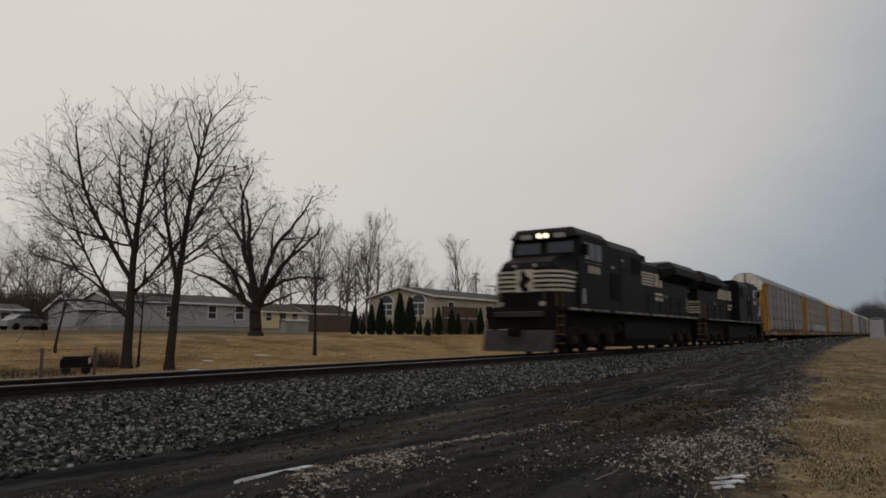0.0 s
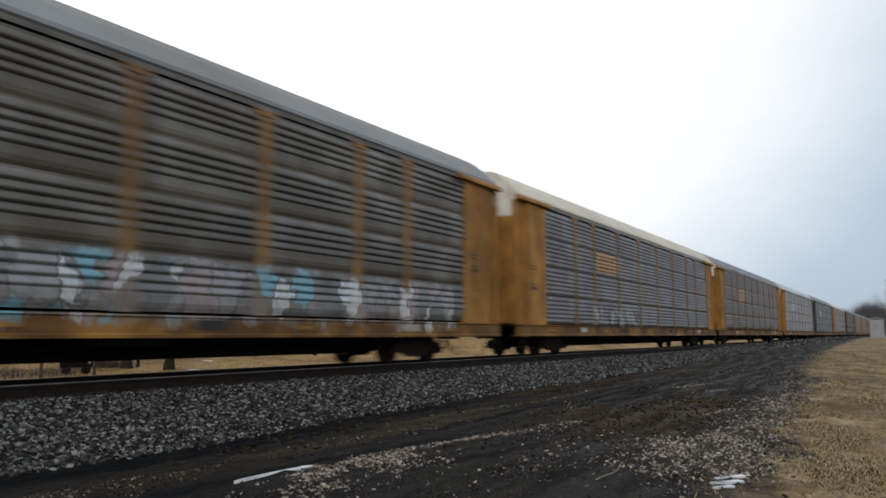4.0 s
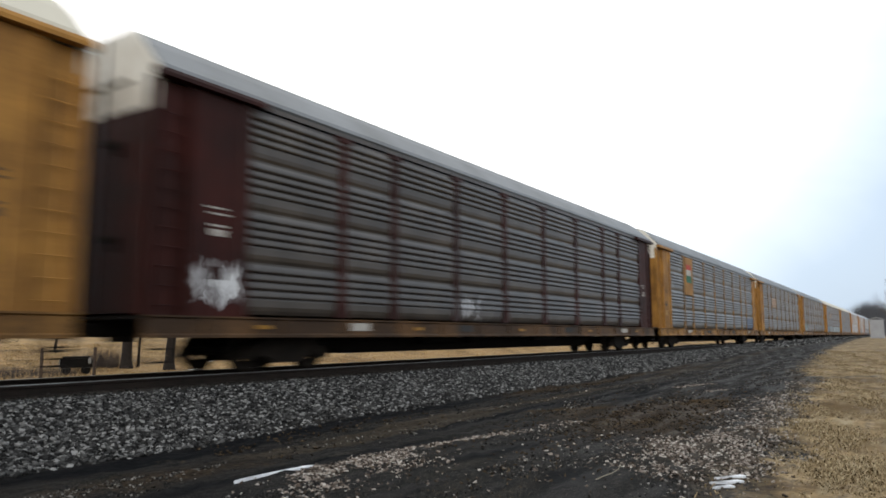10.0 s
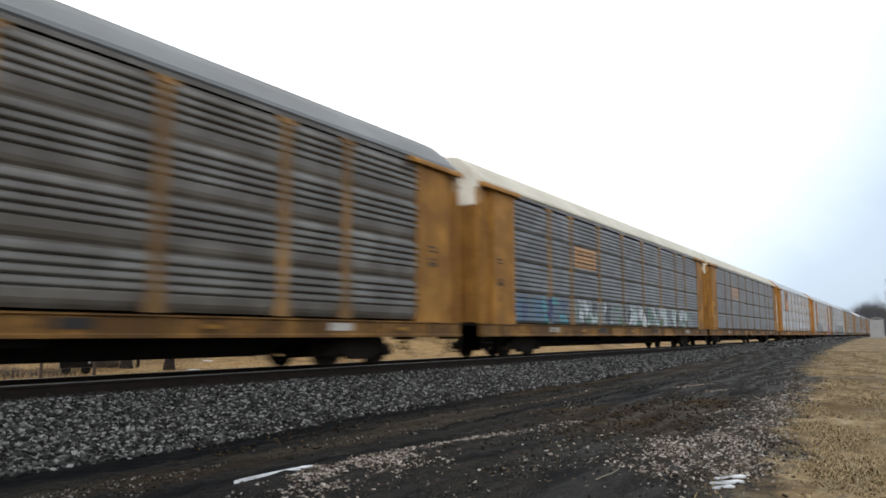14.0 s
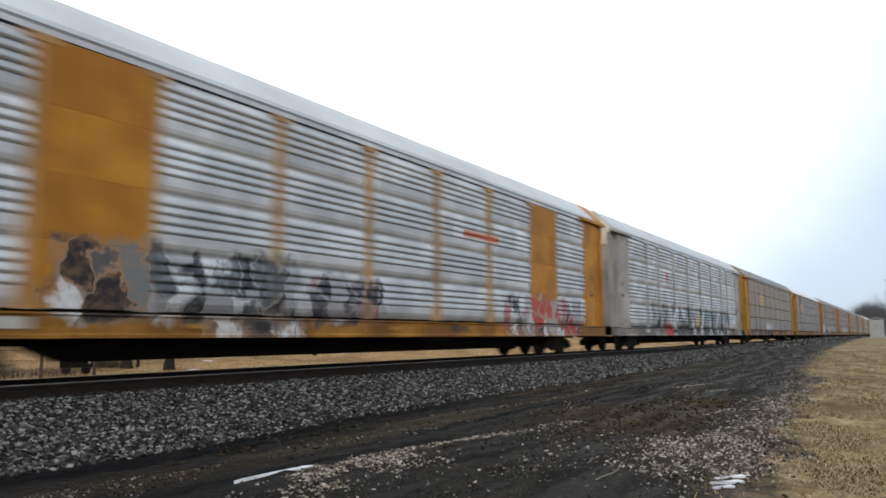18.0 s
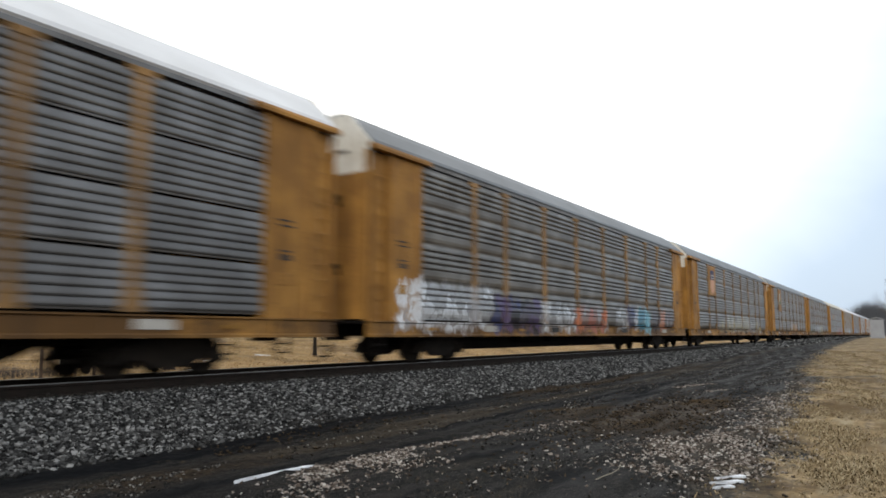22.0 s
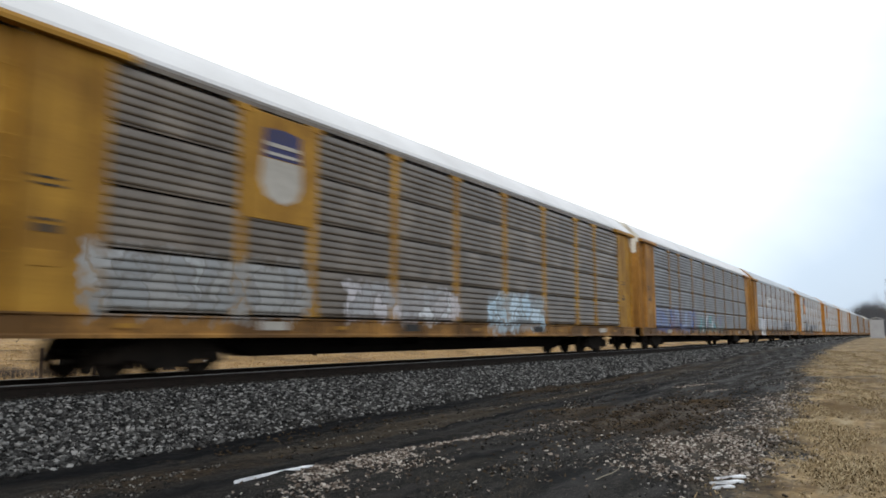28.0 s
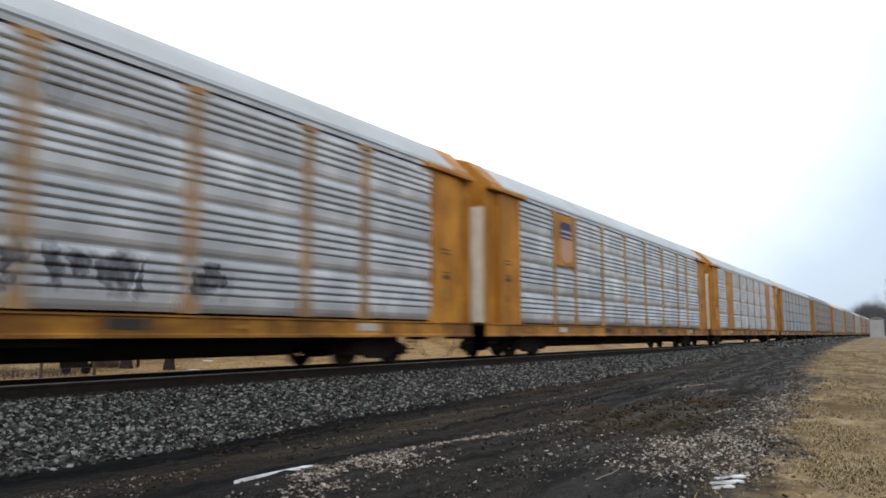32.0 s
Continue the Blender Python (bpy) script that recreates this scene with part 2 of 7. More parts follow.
# ---------------------------------------------------------------- ground
def ground_material():
    m = bpy.data.materials.new("ground_soil")
    m.use_nodes = True
    n, l = m.node_tree.nodes, m.node_tree.links
    b = n["Principled BSDF"]
    b.inputs["Roughness"].default_value = 0.8
    b.inputs["Specular IOR Level"].default_value = 0.04
    geo = n.new("ShaderNodeNewGeometry")
    zone = n.new("ShaderNodeVertexColor")
    zone.layer_name = "zone"
    sep = n.new("ShaderNodeSeparateColor")
    l.new(zone.outputs["Color"], sep.inputs[0])
    noises = []
    for scale, detail in ((0.35, 4), (2.2, 6), (14.0, 5), (70.0, 3), (160.0, 2)):
        t = n.new("ShaderNodeTexNoise")
        t.inputs["Scale"].default_value, t.inputs["Detail"].default_value = scale, detail
        l.new(geo.outputs["Position"], t.inputs["Vector"])
        noises.append(t.outputs["Fac"])

    along = n.new("ShaderNodeMapping")
    along.inputs["Scale"].default_value = (0.22, 1.5, 1.0)
    l.new(geo.outputs["Position"], along.inputs[0])
    band = n.new("ShaderNodeTexNoise")
    band.inputs["Scale"].default_value, band.inputs["Detail"].default_value = 2.0, 7
    l.new(along.outputs[0], band.inputs["Vector"])
    bands = band.outputs["Fac"]

    def mixed(a, b_, fac):
        x = n.new("ShaderNodeMixRGB")
        for slot, value in ((1, a), (2, b_)):
            if isinstance(value, tuple):
                x.inputs[slot].default_value = (*value, 1)
            else:
                l.new(value, x.inputs[slot])
        l.new(fac, x.inputs[0])
        return x.outputs[0]

    def span(value, lo, hi):
        r = n.new("ShaderNodeMapRange")
        r.inputs["From Min"].default_value, r.inputs["From Max"].default_value = lo, hi
        l.new(value, r.inputs["Value"])
        return r.outputs[0]

    def edge(mask, rough=0.55, soft=0.12):
        """The zone's border, broken up by noise."""
        s = n.new("ShaderNodeMath")
        s.operation = "MULTIPLY_ADD"
        l.new(noises[1], s.inputs[0])
        s.inputs[1].default_value = rough
        l.new(mask, s.inputs[2])
        s2 = n.new("ShaderNodeMath")
        s2.operation = "MULTIPLY_ADD"
        l.new(noises[2], s2.inputs[0])
        s2.inputs[1].default_value = rough * 0.7
        l.new(s.outputs[0], s2.inputs[2])
        return span(s2.outputs[0], 0.5 + rough * 0.85 - soft, 0.5 + rough * 0.85 + soft)

    mark = n.new("ShaderNodeVertexColor")
    mark.layer_name = "mark"
    spots = n.new("ShaderNodeSeparateColor")
    l.new(mark.outputs["Color"], spots.inputs[0])
    cinder = mixed((0.0052, 0.0057, 0.0063), (0.020, 0.0186, 0.0164), span(noises[2], 0.42, 0.62))
    cinder = mixed(cinder, (0.030, 0.027, 0.022), span(bands, 0.56, 0.70))
    cinder = mixed(cinder, (0.003, 0.0033, 0.004), span(bands, 0.48, 0.38))
    cinder = mixed(cinder, (0.0025, 0.0028, 0.0034), span(noises[3], 0.46, 0.38))
    cinder = mixed(cinder, (0.055, 0.051, 0.046), span(noises[3], 0.58, 0.67))
    cinder = mixed(cinder, (0.12, 0.115, 0.105), span(noises[4], 0.64, 0.70))
    mud = mixed((0.014, 0.0115, 0.0085), (0.046, 0.038, 0.028), span(noises[2], 0.35, 0.62))
    mud = mixed(mud, (0.10, 0.085, 0.068), span(noises[3], 0.60, 0.70))
    stone = mixed((0.005, 0.005, 0.005), (0.018, 0.0175, 0.0165), span(noises[3], 0.35, 0.65))
    straw = mixed((0.125, 0.082, 0.039), (0.305, 0.222, 0.118), span(noises[1], 0.38, 0.62))
    straw = mixed(straw, (0.088, 0.064, 0.035), span(noises[2], 0.50, 0.66))
    straw = mixed(straw, (0.31, 0.255, 0.165), span(bands, 0.53, 0.68))
    straw = mixed(straw, (0.105, 0.070, 0.033), span(noises[0], 0.50, 0.64))
    straw = mixed(straw, (0.10, 0.074, 0.045), span(noises[3], 0.60, 0.76))
    lawn = mixed((0.22, 0.140, 0.060), (0.39, 0.265, 0.125), span(noises[1], 0.35, 0.65))
    lawn = mixed(lawn, (0.15, 0.095, 0.042), span(noises[0], 0.48, 0.62))
    lawn = mixed(lawn, (0.15, 0.088, 0.036), span(noises[2], 0.50, 0.72))
    # shade on the lawn beyond the crest, put in as dark brown
    lawn = mixed(lawn, (0.062, 0.042, 0.021), mark.outputs["Alpha"])
    rusty = mixed((0.016, 0.010, 0.004), (0.085, 0.050, 0.015), span(noises[2], 0.38, 0.62))
    rusty = mixed(rusty, (0.010, 0.0085, 0.006), span(noises[3], 0.50, 0.60))
    soil = mixed((0.009, 0.0066, 0.004), (0.038, 0.0255, 0.0145), span(noises[2], 0.38, 0.60))
    soil = mixed(soil, (0.005, 0.004, 0.003), span(noises[3], 0.45, 0.37))
    soil = mixed(soil, (0.09, 0.070, 0.050), span(noises[3], 0.57, 0.66))
    soaked = mixed((0.0030, 0.0036, 0.0046), (0.0085, 0.0092, 0.0102), span(noises[2], 0.45, 0.66))
    c = mixed(cinder, soil, edge(spots.outputs["Green"], 0.6, 0.25))
    c = mixed(c, soaked, edge(spots.outputs["Red"], 0.5, 0.2))
    c = mixed(c, mud, edge(sep.outputs["Green"], 0.7, 0.2))
    c = mixed(c, rusty, edge(zone.outputs["Alpha"], 0.9, 0.3))
    c = mixed(c, stone, edge(sep.outputs["Blue"], 0.3))
    c = mixed(c, mixed(straw, lawn, spots.outputs["Blue"]), edge(sep.outputs["Red"], 1.15, 0.22))
    l.new(c, b.inputs["Base Color"])
    wet = n.new("ShaderNodeMapRange")
    wet.inputs["From Min"].default_value, wet.inputs["From Max"].default_value = 0.4, 0.6
    wet.inputs["To Min"].default_value, wet.inputs["To Max"].default_value = 0.55, 0.9
    l.new(bands, wet.inputs["Value"])
    l.new(wet.outputs[0], b.inputs["Roughness"])
    relief = n.new("ShaderNodeBump")
    relief.inputs["Strength"].default_value, relief.inputs["Distance"].default_value = 0.4, 0.02
    l.new(noises[2], relief.inputs["Height"])
    relief2 = n.new("ShaderNodeBump")
    relief2.inputs["Strength"].default_value, relief2.inputs["Distance"].default_value = 0.4, 0.006
    l.new(noises[3], relief2.inputs["Height"])
    l.new(relief.outputs[0], relief2.inputs["Normal"])
    l.new(relief2.outputs[0], b.inputs["Normal"])
    return m


def grass_edge(x):
    """Where the dead grass on the near side begins: grass for smaller y."""
    g = np.interp(x, (3, 6.6, 8.9, 10.8, 14.5, 19.3, 22, 27.8, 34, 44, 70, 160), (0.9, 1.1, 1.15, 1.5, 1.75, 2.05, 2.2, 3.1, 3.45, 3.9, 4.9, 7.0))
    return g + 0.10 * np.sin(1.9 * np.asarray(x, float)) + 0.07 * np.sin(4.7 * np.asarray(x, float) + 1)


def rut(x, y):
    """A wheel track that leaves the path and crosses the grass."""
    mid = 23.6 + 0.9 * (2.6 - y)
    return np.exp(-((x - mid) / (1.1 + 0.25 * np.abs(2.6 - y))) ** 2) * (1 - smooth(2.6, 3.6, y))


def steps(lo, hi, step, out_lo, out_hi, grow=1.25):
    a = list(np.arange(lo, hi + 1e-6, step))
    s, v = step, a[-1]
    while v < out_hi:
        s *= grow
        v += s
        a.append(v)
    s, v = step, a[0]
    while v > out_lo:
        s *= grow
        v -= s
        a.insert(0, v)
    return np.array(a)


def build_ground():
    xs = steps(1.5, 46, 0.2, -1500, 3000, 1.22)
    ys = steps(-3, 17.5, 0.14, -1500, 2500, 1.16)
    X, Y = np.meshgrid(xs, ys)
    Z = land(X, Y)
    rng = np.random.default_rng(5)
    rough = rng.normal(0, 0.012, X.shape) * ((X > 1) & (X < 46) & (Y > -3) & (Y < 17))
    Z = Z + rough
    n, k = len(xs), len(ys)
    verts = np.stack([X, Y, Z], -1).reshape(-1, 3)
    i = np.arange(n * k).reshape(k, n)
    faces = np.stack([i[:-1, :-1], i[:-1, 1:], i[1:, 1:], i[1:, :-1]], -1).reshape(-1, 4)
    ob = bulk("ground", verts, faces, ground_material(), "structure", "dead winter grass, black cinder path and gravel beside the track", "ground")
    x, y = verts[:, 0], verts[:, 1]
    grass = 1 - smooth(-0.75, 0.75, y - grass_edge(x))
    grass = np.maximum(grass - 0.55 * rut(x, y), smooth(15.6, 16.6, y))
    deep = np.maximum(1 - smooth(-1.7, -0.3, y - grass_edge(x)) - rut(x, y), smooth(16.2, 17.4, y))

    def spot(cx, cy, rx, ry, lean=0.0):
        return np.exp(-((x - cx) / rx) ** 2 - ((y - cy - lean * (x - cx)) / ry) ** 2)

    ridge = np.interp(x, (3, 5.2, 9, 13, 16, 21, 26, 60), (6.35, 6.45, 6.5, 6.5, 6.42, 6.55, 6.9, 7.2))
    mud = 1.15 * np.exp(-((y - ridge) / 0.15) ** 2) * smooth(7, 9.5, x)
    mud = np.maximum(mud, 1.0 * np.exp(-((y - 7.3 + 0.28 * (x - 25.4)) / 0.22) ** 2) * smooth(23, 25, x) * (1 - smooth(30, 33, x)))
    mud = np.maximum(mud, 0.95 * smooth(5.55, 5.95, y) * (1 - smooth(6.35, 6.6, y)) * smooth(4.6, 6.2, x) * (1 - smooth(9.5, 13, x)))
    mud = np.maximum(mud, 0.75 * spot(8.9, 2.0, 2.2, 0.5))
    mud = np.maximum(mud, 0.7 * np.exp(-((y - grass_edge(x) - 0.35) / 0.35) ** 2))
    mud = np.maximum(mud, 0.8 * rut(x, y))
    bed = smooth(7.3, 7.7, y) * (1 - smooth(15.6, 16.2, y))
    ochre = np.maximum(spot(14.3, 3.5, 0.9, 0.38, -0.4), 0.95 * spot(11.6, 5.02, 1.0, 0.14, -0.5))
    ochre = np.maximum(ochre, 0.8 * spot(10.6, 3.68, 0.7, 0.2, -0.3))
    col = np.stack([grass + 0.75 * np.clip(deep, 0, 1), mud, bed, ochre], -1).astype(np.float32)
    foot = np.interp(x, (3, 8, 12, 20, 30), (6.82, 7.05, 7.30, 7.42, 7.48))
    soaked = 1.3 * np.exp(-((y - foot) / 0.21) ** 2) * (1 - smooth(11, 16, x))
    soaked = np.maximum(soaked, 0.95 * np.exp(-((y - np.interp(x, (5, 9, 14, 20), (5.75, 5.8, 5.6, 5.5))) / 0.34) ** 2) * smooth(6, 9, x) * (1 - smooth(17, 24, x)))
    soaked = np.maximum(soaked, np.maximum(0.9 * spot(15.6, 5.1, 2.6, 0.45, 0.1), 0.9 * spot(17.5, 3.3, 2.5, 0.30, 0.05)))
    soaked = np.maximum(soaked, 0.9 * np.exp(-((y - 5.15 + 0.03 * (x - 4)) / 0.16) ** 2) * (1 - smooth(7, 9, x)))
    soaked = np.maximum(soaked, np.maximum(0.85 * spot(7.4, 3.9, 1.9, 0.22, -0.1), 0.8 * spot(6.3, 2.75, 0.7, 0.28)))
    earth = np.maximum(1.25 * spot(12.0, 3.5, 3.0, 0.85, -0.05), np.maximum(0.8 * spot(9.8, 2.75, 1.4, 0.4), 0.8 * spot(11.2, 4.7, 1.5, 0.35)))
    earth = np.maximum(earth, 0.8 * spot(4.2, 5.9, 1.4, 0.5))
    earth = np.maximum(earth, 1.2 * np.exp(-((y - foot) / 0.3) ** 2) * smooth(11, 16, x) * (1 - smooth(26, 34, x)))
    # mark alpha: where the far lawn is painted darker for its shade
    extra = ob.data.color_attributes.new("mark", "FLOAT_COLOR", "POINT")
    extra.data.foreach_set("color", np.stack([soaked, earth, smooth(14.5, 16, y), 0.8 * smooth(37, 43, y) * (1 - smooth(45, 56, x))], -1).astype(np.float32).ravel())
    layer = ob.data.color_attributes.new("zone", "FLOAT_COLOR", "POINT")
    layer.data.foreach_set("color", col.ravel())
    ob.data.polygons.foreach_set("use_smooth", [True] * len(ob.data.polygons))
    return ob


build_ground()

CUBE = np.array([(x, y, z) for z in (-0.7, 0.7) for y in (-0.7, 0.7) for x in (-0.7, 0.7)], float)
CUBEF = np.array([(0, 2, 3), (0, 3, 1), (4, 5, 7), (4, 7, 6), (0, 1, 5), (0, 5, 4), (2, 6, 7), (2, 7, 3), (0, 4, 6), (0, 6, 2), (1, 3, 7), (1, 7, 5)])


def stones(name, x, y, size, material, seed, label, flat=0.7, sink=0.25):
    """Broken stones, one jagged lump each, turned at random."""
    rng = np.random.default_rng(seed)
    n = len(x)
    v = CUBE[None] * rng.uniform(0.62, 1.25, (n, 8, 3))
    v = v * np.stack([rng.uniform(0.75, 1.4, n), rng.uniform(0.7, 1.1, n), rng.uniform(flat * 0.7, flat * 1.2, n)], -1)[:, None]
    for ax, spread in ((0, 0.7), (1, 0.7), (2, 3.2)):
        t = rng.uniform(-spread, spread, n)
        c, s = np.cos(t)[:, None], np.sin(t)[:, None]
        a, b = [i for i in range(3) if i != ax]
        va, vb = v[..., a] * c - v[..., b] * s, v[..., a] * s + v[..., b] * c
        v[..., a], v[..., b] = va, vb
    v *= size[:, None, None] * 0.5
    z = land(x, y) + size * (0.5 * flat - sink)
    v += np.stack([x, y, z], -1)[:, None]
    f = CUBEF[None] + (np.arange(n) * 8)[:, None, None]
    return bulk(name, v.reshape(-1, 3), f.reshape(-1, 3), material, "stuff", label, "gravel")


def scatter(rng, n, x0, x1, power=1.0):
    """Places along the line, denser near the lens."""
    return x0 + (x1 - x0) * rng.uniform(0, 1, n) ** power


def build_stones():
    rng = np.random.default_rng(11)
    grey = islands("ballast_granite", [(0.006, 0.006, 0.006), (0.017, 0.017, 0.017), (0.040, 0.040, 0.039), (0.088, 0.088, 0.086), (0.30, 0.30, 0.29)])
    x = scatter(rng, 66000, 2.0, 60, 1.75)
    toe = np.interp(x, (3, 8, 12, 20, 30, 60), (7.08, 7.28, 7.52, 7.62, 7.66, 7.7))
    y = toe + (10.65 - toe) * rng.uniform(0, 1, len(x)) ** 0.92 + rng.normal(0, 0.06, len(x))
    stones("ballast", x, y, rng.uniform(0.035, 0.085, len(x)) * (1 + 0.012 * np.clip(x - 12, 0, 60)), grey, 1, "grey crushed stone ballast sloping up to the rails", 0.55, 0.2)
    x = scatter(rng, 7000, 55, 230, 1.5)
    y = 7.3 + 3.4 * rng.uniform(0, 1, len(x))
    stones("far_ballast", x, y, rng.uniform(0.14, 0.26, len(x)), grey, 2, "grey ballast stones along the distant track")
    dark = islands("sooty_ballast", [(0.012, 0.012, 0.011), (0.03, 0.028, 0.025), (0.05, 0.045, 0.04), (0.02, 0.018, 0.016)])
    x = scatter(rng, 16000, 3.0, 70, 1.7)
    y = rng.uniform(10.45, 13.9, len(x))
    keep = (np.abs(y - (MID - GAUGE)) > 0.09) & (np.abs(y - (MID + GAUGE)) > 0.09)
    x, y = x[keep], y[keep]
    stones("track_bed_ballast", x, y, rng.uniform(0.05, 0.09, len(x)), dark, 3, "soot-black ballast between the ties")
    x = scatter(rng, 5000, 5, 60, 1.5)
    y = rng.uniform(13.8, 15.9, len(x))
    stones("far_shoulder_ballast", x, y, rng.uniform(0.05, 0.1, len(x)), grey, 4, "grey ballast on the far shoulder of the track")
    # loose stones on the cinder path, in bands
    mixed = islands("path_gravel", [(0.005, 0.005, 0.006), (0.012, 0.012, 0.012), (0.035, 0.033, 0.03), (0.085, 0.08, 0.072), (0.30, 0.29, 0.27)])
    x = scatter(rng, 80000, 2.8, 45, 1.9)
    y = rng.uniform(0.9, 6.6, len(x))
    lump = np.sin(y * 4.3 + 0.25 * x + 1.3 * np.sin(x * 0.7)) + 0.7 * np.sin(x * 1.3 + 3 * np.sin(y * 1.9)) + 0.5 * np.sin(y * 9 - x * 0.6)
    keep = (lump + rng.normal(0, 0.5, len(x)) > 0.62) & (y > grass_edge(x) - 0.05 + rng.normal(0, 0.25, len(x)))
    x, y = x[keep], y[keep]
    size = 0.006 + 0.021 * rng.uniform(0, 1, len(x)) ** 2.5
    stones("path_gravel", x, y, size * (1 + 0.03 * x), mixed, 5, "small dark stones strewn over the cinder path", 0.6, 0.2)
    clod = islands("soil_clods", [(0.004, 0.004, 0.004), (0.012, 0.010, 0.008), (0.030, 0.021, 0.012), (0.052, 0.036, 0.020), (0.12, 0.088, 0.056)])
    x = scatter(rng, 30000, 5.5, 26, 1.35)
    y = rng.uniform(2.2, 7.2, len(x))
    lump = np.exp(-((x - 12) / 4.0) ** 2 - ((y - 3.7) / 1.2) ** 2) + 0.62 * np.exp(-((y - 6.85 - 0.04 * (x - 10)) / 0.25) ** 2) + 0.25 * np.sin(y * 5.1 - x * 0.5)
    keep = (lump + rng.normal(0, 0.22, len(x)) > 0.5) & (y > grass_edge(x) + 0.2)
    x, y = x[keep], y[keep]
    stones("soil_clods", x, y, (0.012 + 0.034 * rng.uniform(0, 1, len(x)) ** 2) * (1 + 0.02 * x), clod, 7, "brown clods and leaf crumbs on the cinder path", 0.4, 0.1)
    pale = islands("pale_pebbles", [(0.018, 0.014, 0.011), (0.06, 0.047, 0.036), (0.15, 0.12, 0.10), (0.30, 0.26, 0.225), (0.50, 0.47, 0.42)])
    spots = []

    def heap(n, xa, ya, xb, yb, wide, part_of=1.0):
        t = rng.uniform(0, 1, n) ** part_of
        spots.append((xa + (xb - xa) * t + rng.normal(0, wide * 0.6, n), ya + (yb - ya) * t + rng.normal(0, wide, n)))

    heap(420, 7.0, 4.86, 8.6, 4.66, 0.05)
    heap(260, 8.4, 4.66, 10.4, 4.3, 0.09)
    heap(700, 5.1, 4.93, 7.0, 4.86, 0.06)
    heap(1500, 4.7, 4.72, 6.6, 4.72, 0.11)
    heap(1100, 4.4, 4.35, 6.4, 4.45, 0.24)
    heap(2400, 6.9, 2.15, 9.2, 2.5, 0.22)
    heap(2600, 7.2, 1.55, 9.9, 1.95, 0.22)
    heap(1900, 9.7, 1.85, 16.8, 2.35, 0.28)
    heap(420, 17.9, 4.86, 19.6, 4.40, 0.05)
    heap(120, 17.3, 4.0, 18.2, 3.85, 0.05)
    heap(330, 12.3, 2.89, 13.5, 2.68, 0.02)
    heap(120, 5.6, 3.4, 10.0, 3.2, 0.45)
    heap(140, 4.6, 3.7, 7.5, 2.6, 0.5)
    heap(120, 8.5, 6.5, 17, 6.45, 0.08)
    x6 = rng.uniform(6, 22, 1100)
    spots.append((x6, grass_edge(x6) + rng.normal(0.3, 0.26, len(x6))))
    x, y = np.concatenate([p[0] for p in spots]), np.concatenate([p[1] for p in spots])
    stones("pale_pebbles", x, y, (0.011 + 0.036 * rng.uniform(0, 1, len(x)) ** 1.7) * (1 + 0.022 * x), pale, 6, "pale pebbles and dead leaf scraps along the path", 0.35, 0.1)


build_stones()


def blades(name, x, y, height, tones, seed, label, lean=0.7, wide=0.006):
    """Dead grass: bent blades of three points each side."""
    rng = np.random.default_rng(seed)
    n = len(x)
    a = rng.uniform(0, 2 * math.pi, n)
    fall = rng.uniform(0.2, 1.0, n) * lean
    dx, dy = np.cos(a), np.sin(a)
    w = wide * rng.uniform(0.7, 1.5, n)
    z = land(x, y) - 0.01
    sx, sy = -dy * w, dx * w
    h = height * rng.uniform(0.5, 1.2, n)
    base = np.stack([x, y, z], -1)
    side = np.stack([sx, sy, np.zeros(n)], -1)
    midp = base + np.stack([dx * h * fall * 0.4, dy * h * fall * 0.4, h * 0.62], -1)
    tip = base + np.stack([dx * h * fall * 1.25, dy * h * fall * 1.25, h * (0.95 - 0.5 * fall)], -1)
    v = np.stack([base - side, base + side, midp - side * 0.7, midp + side * 0.7, tip], 1)
    f = np.array([(0, 1, 3), (0, 3, 2), (2, 3, 4)])[None] + (np.arange(n) * 5)[:, None, None]
    return bulk(name, v.reshape(-1, 3), f.reshape(-1, 3), islands(name + "_straw", tones, 0.9, 0, 30), "stuff", label, "grass")




def build_grass():
    rng = np.random.default_rng(21)
    x = scatter(rng, 95000, 5.0, 48, 2.1)
    y = grass_edge(x) - 0.25 - rng.uniform(0, 1, len(x)) ** 1.3 * (2.6 + 0.07 * x) + rng.normal(0, 0.3, len(x))
    clump = np.sin(x * 2.3 + 2 * np.sin(y * 2.1)) + np.sin(y * 3.7 - x * 0.8)
    keep = (clump + rng.normal(0, 0.8, len(x)) > -0.6) & (rut(x, y) + rng.normal(0, 0.2, len(x)) < 0.5)
    blades("dead_grass", x[keep], y[keep], (0.040 + 0.018 * np.clip(clump[keep], -1, 2)) * (1 + 0.015 * x[keep]), [(0.115, 0.078, 0.038), (0.22, 0.158, 0.083), (0.325, 0.25, 0.142), (0.44, 0.365, 0.235)], 31, "matted straw-coloured dead grass beside the path", 2.0, 0.0055)
    x = scatter(rng, 52000, 9, 70, 1.3)
    y = rng.uniform(16.2, 33, len(x))
    blades("lawn_grass", x, y, 0.08, [(0.26, 0.150, 0.056), (0.38, 0.24, 0.10), (0.48, 0.32, 0.145), (0.55, 0.41, 0.22)], 32, "brown dormant lawn grass behind the track", 1.2, 0.012)
    x = scatter(rng, 2500, 5, 40, 1.4)
    y = rng.uniform(1.2, 6.8, len(x))
    k = np.sin(x * 0.9 + y) + np.sin(y * 2.3) > 0.9
    blades("path_weeds", x[k], y[k], 0.05, [(0.055, 0.040, 0.024), (0.10, 0.075, 0.045), (0.05, 0.036, 0.022)], 33, "sparse dead weeds on the path", 1.3, 0.006)


build_grass()

# thin ice and old snow left on the path
ice_skin = surface("old_snow", (0.75, 0.78, 0.82), (0.55, 0.58, 0.62), 0.35, 0, 6, 60, 0.3, 0.4, "World", 0)


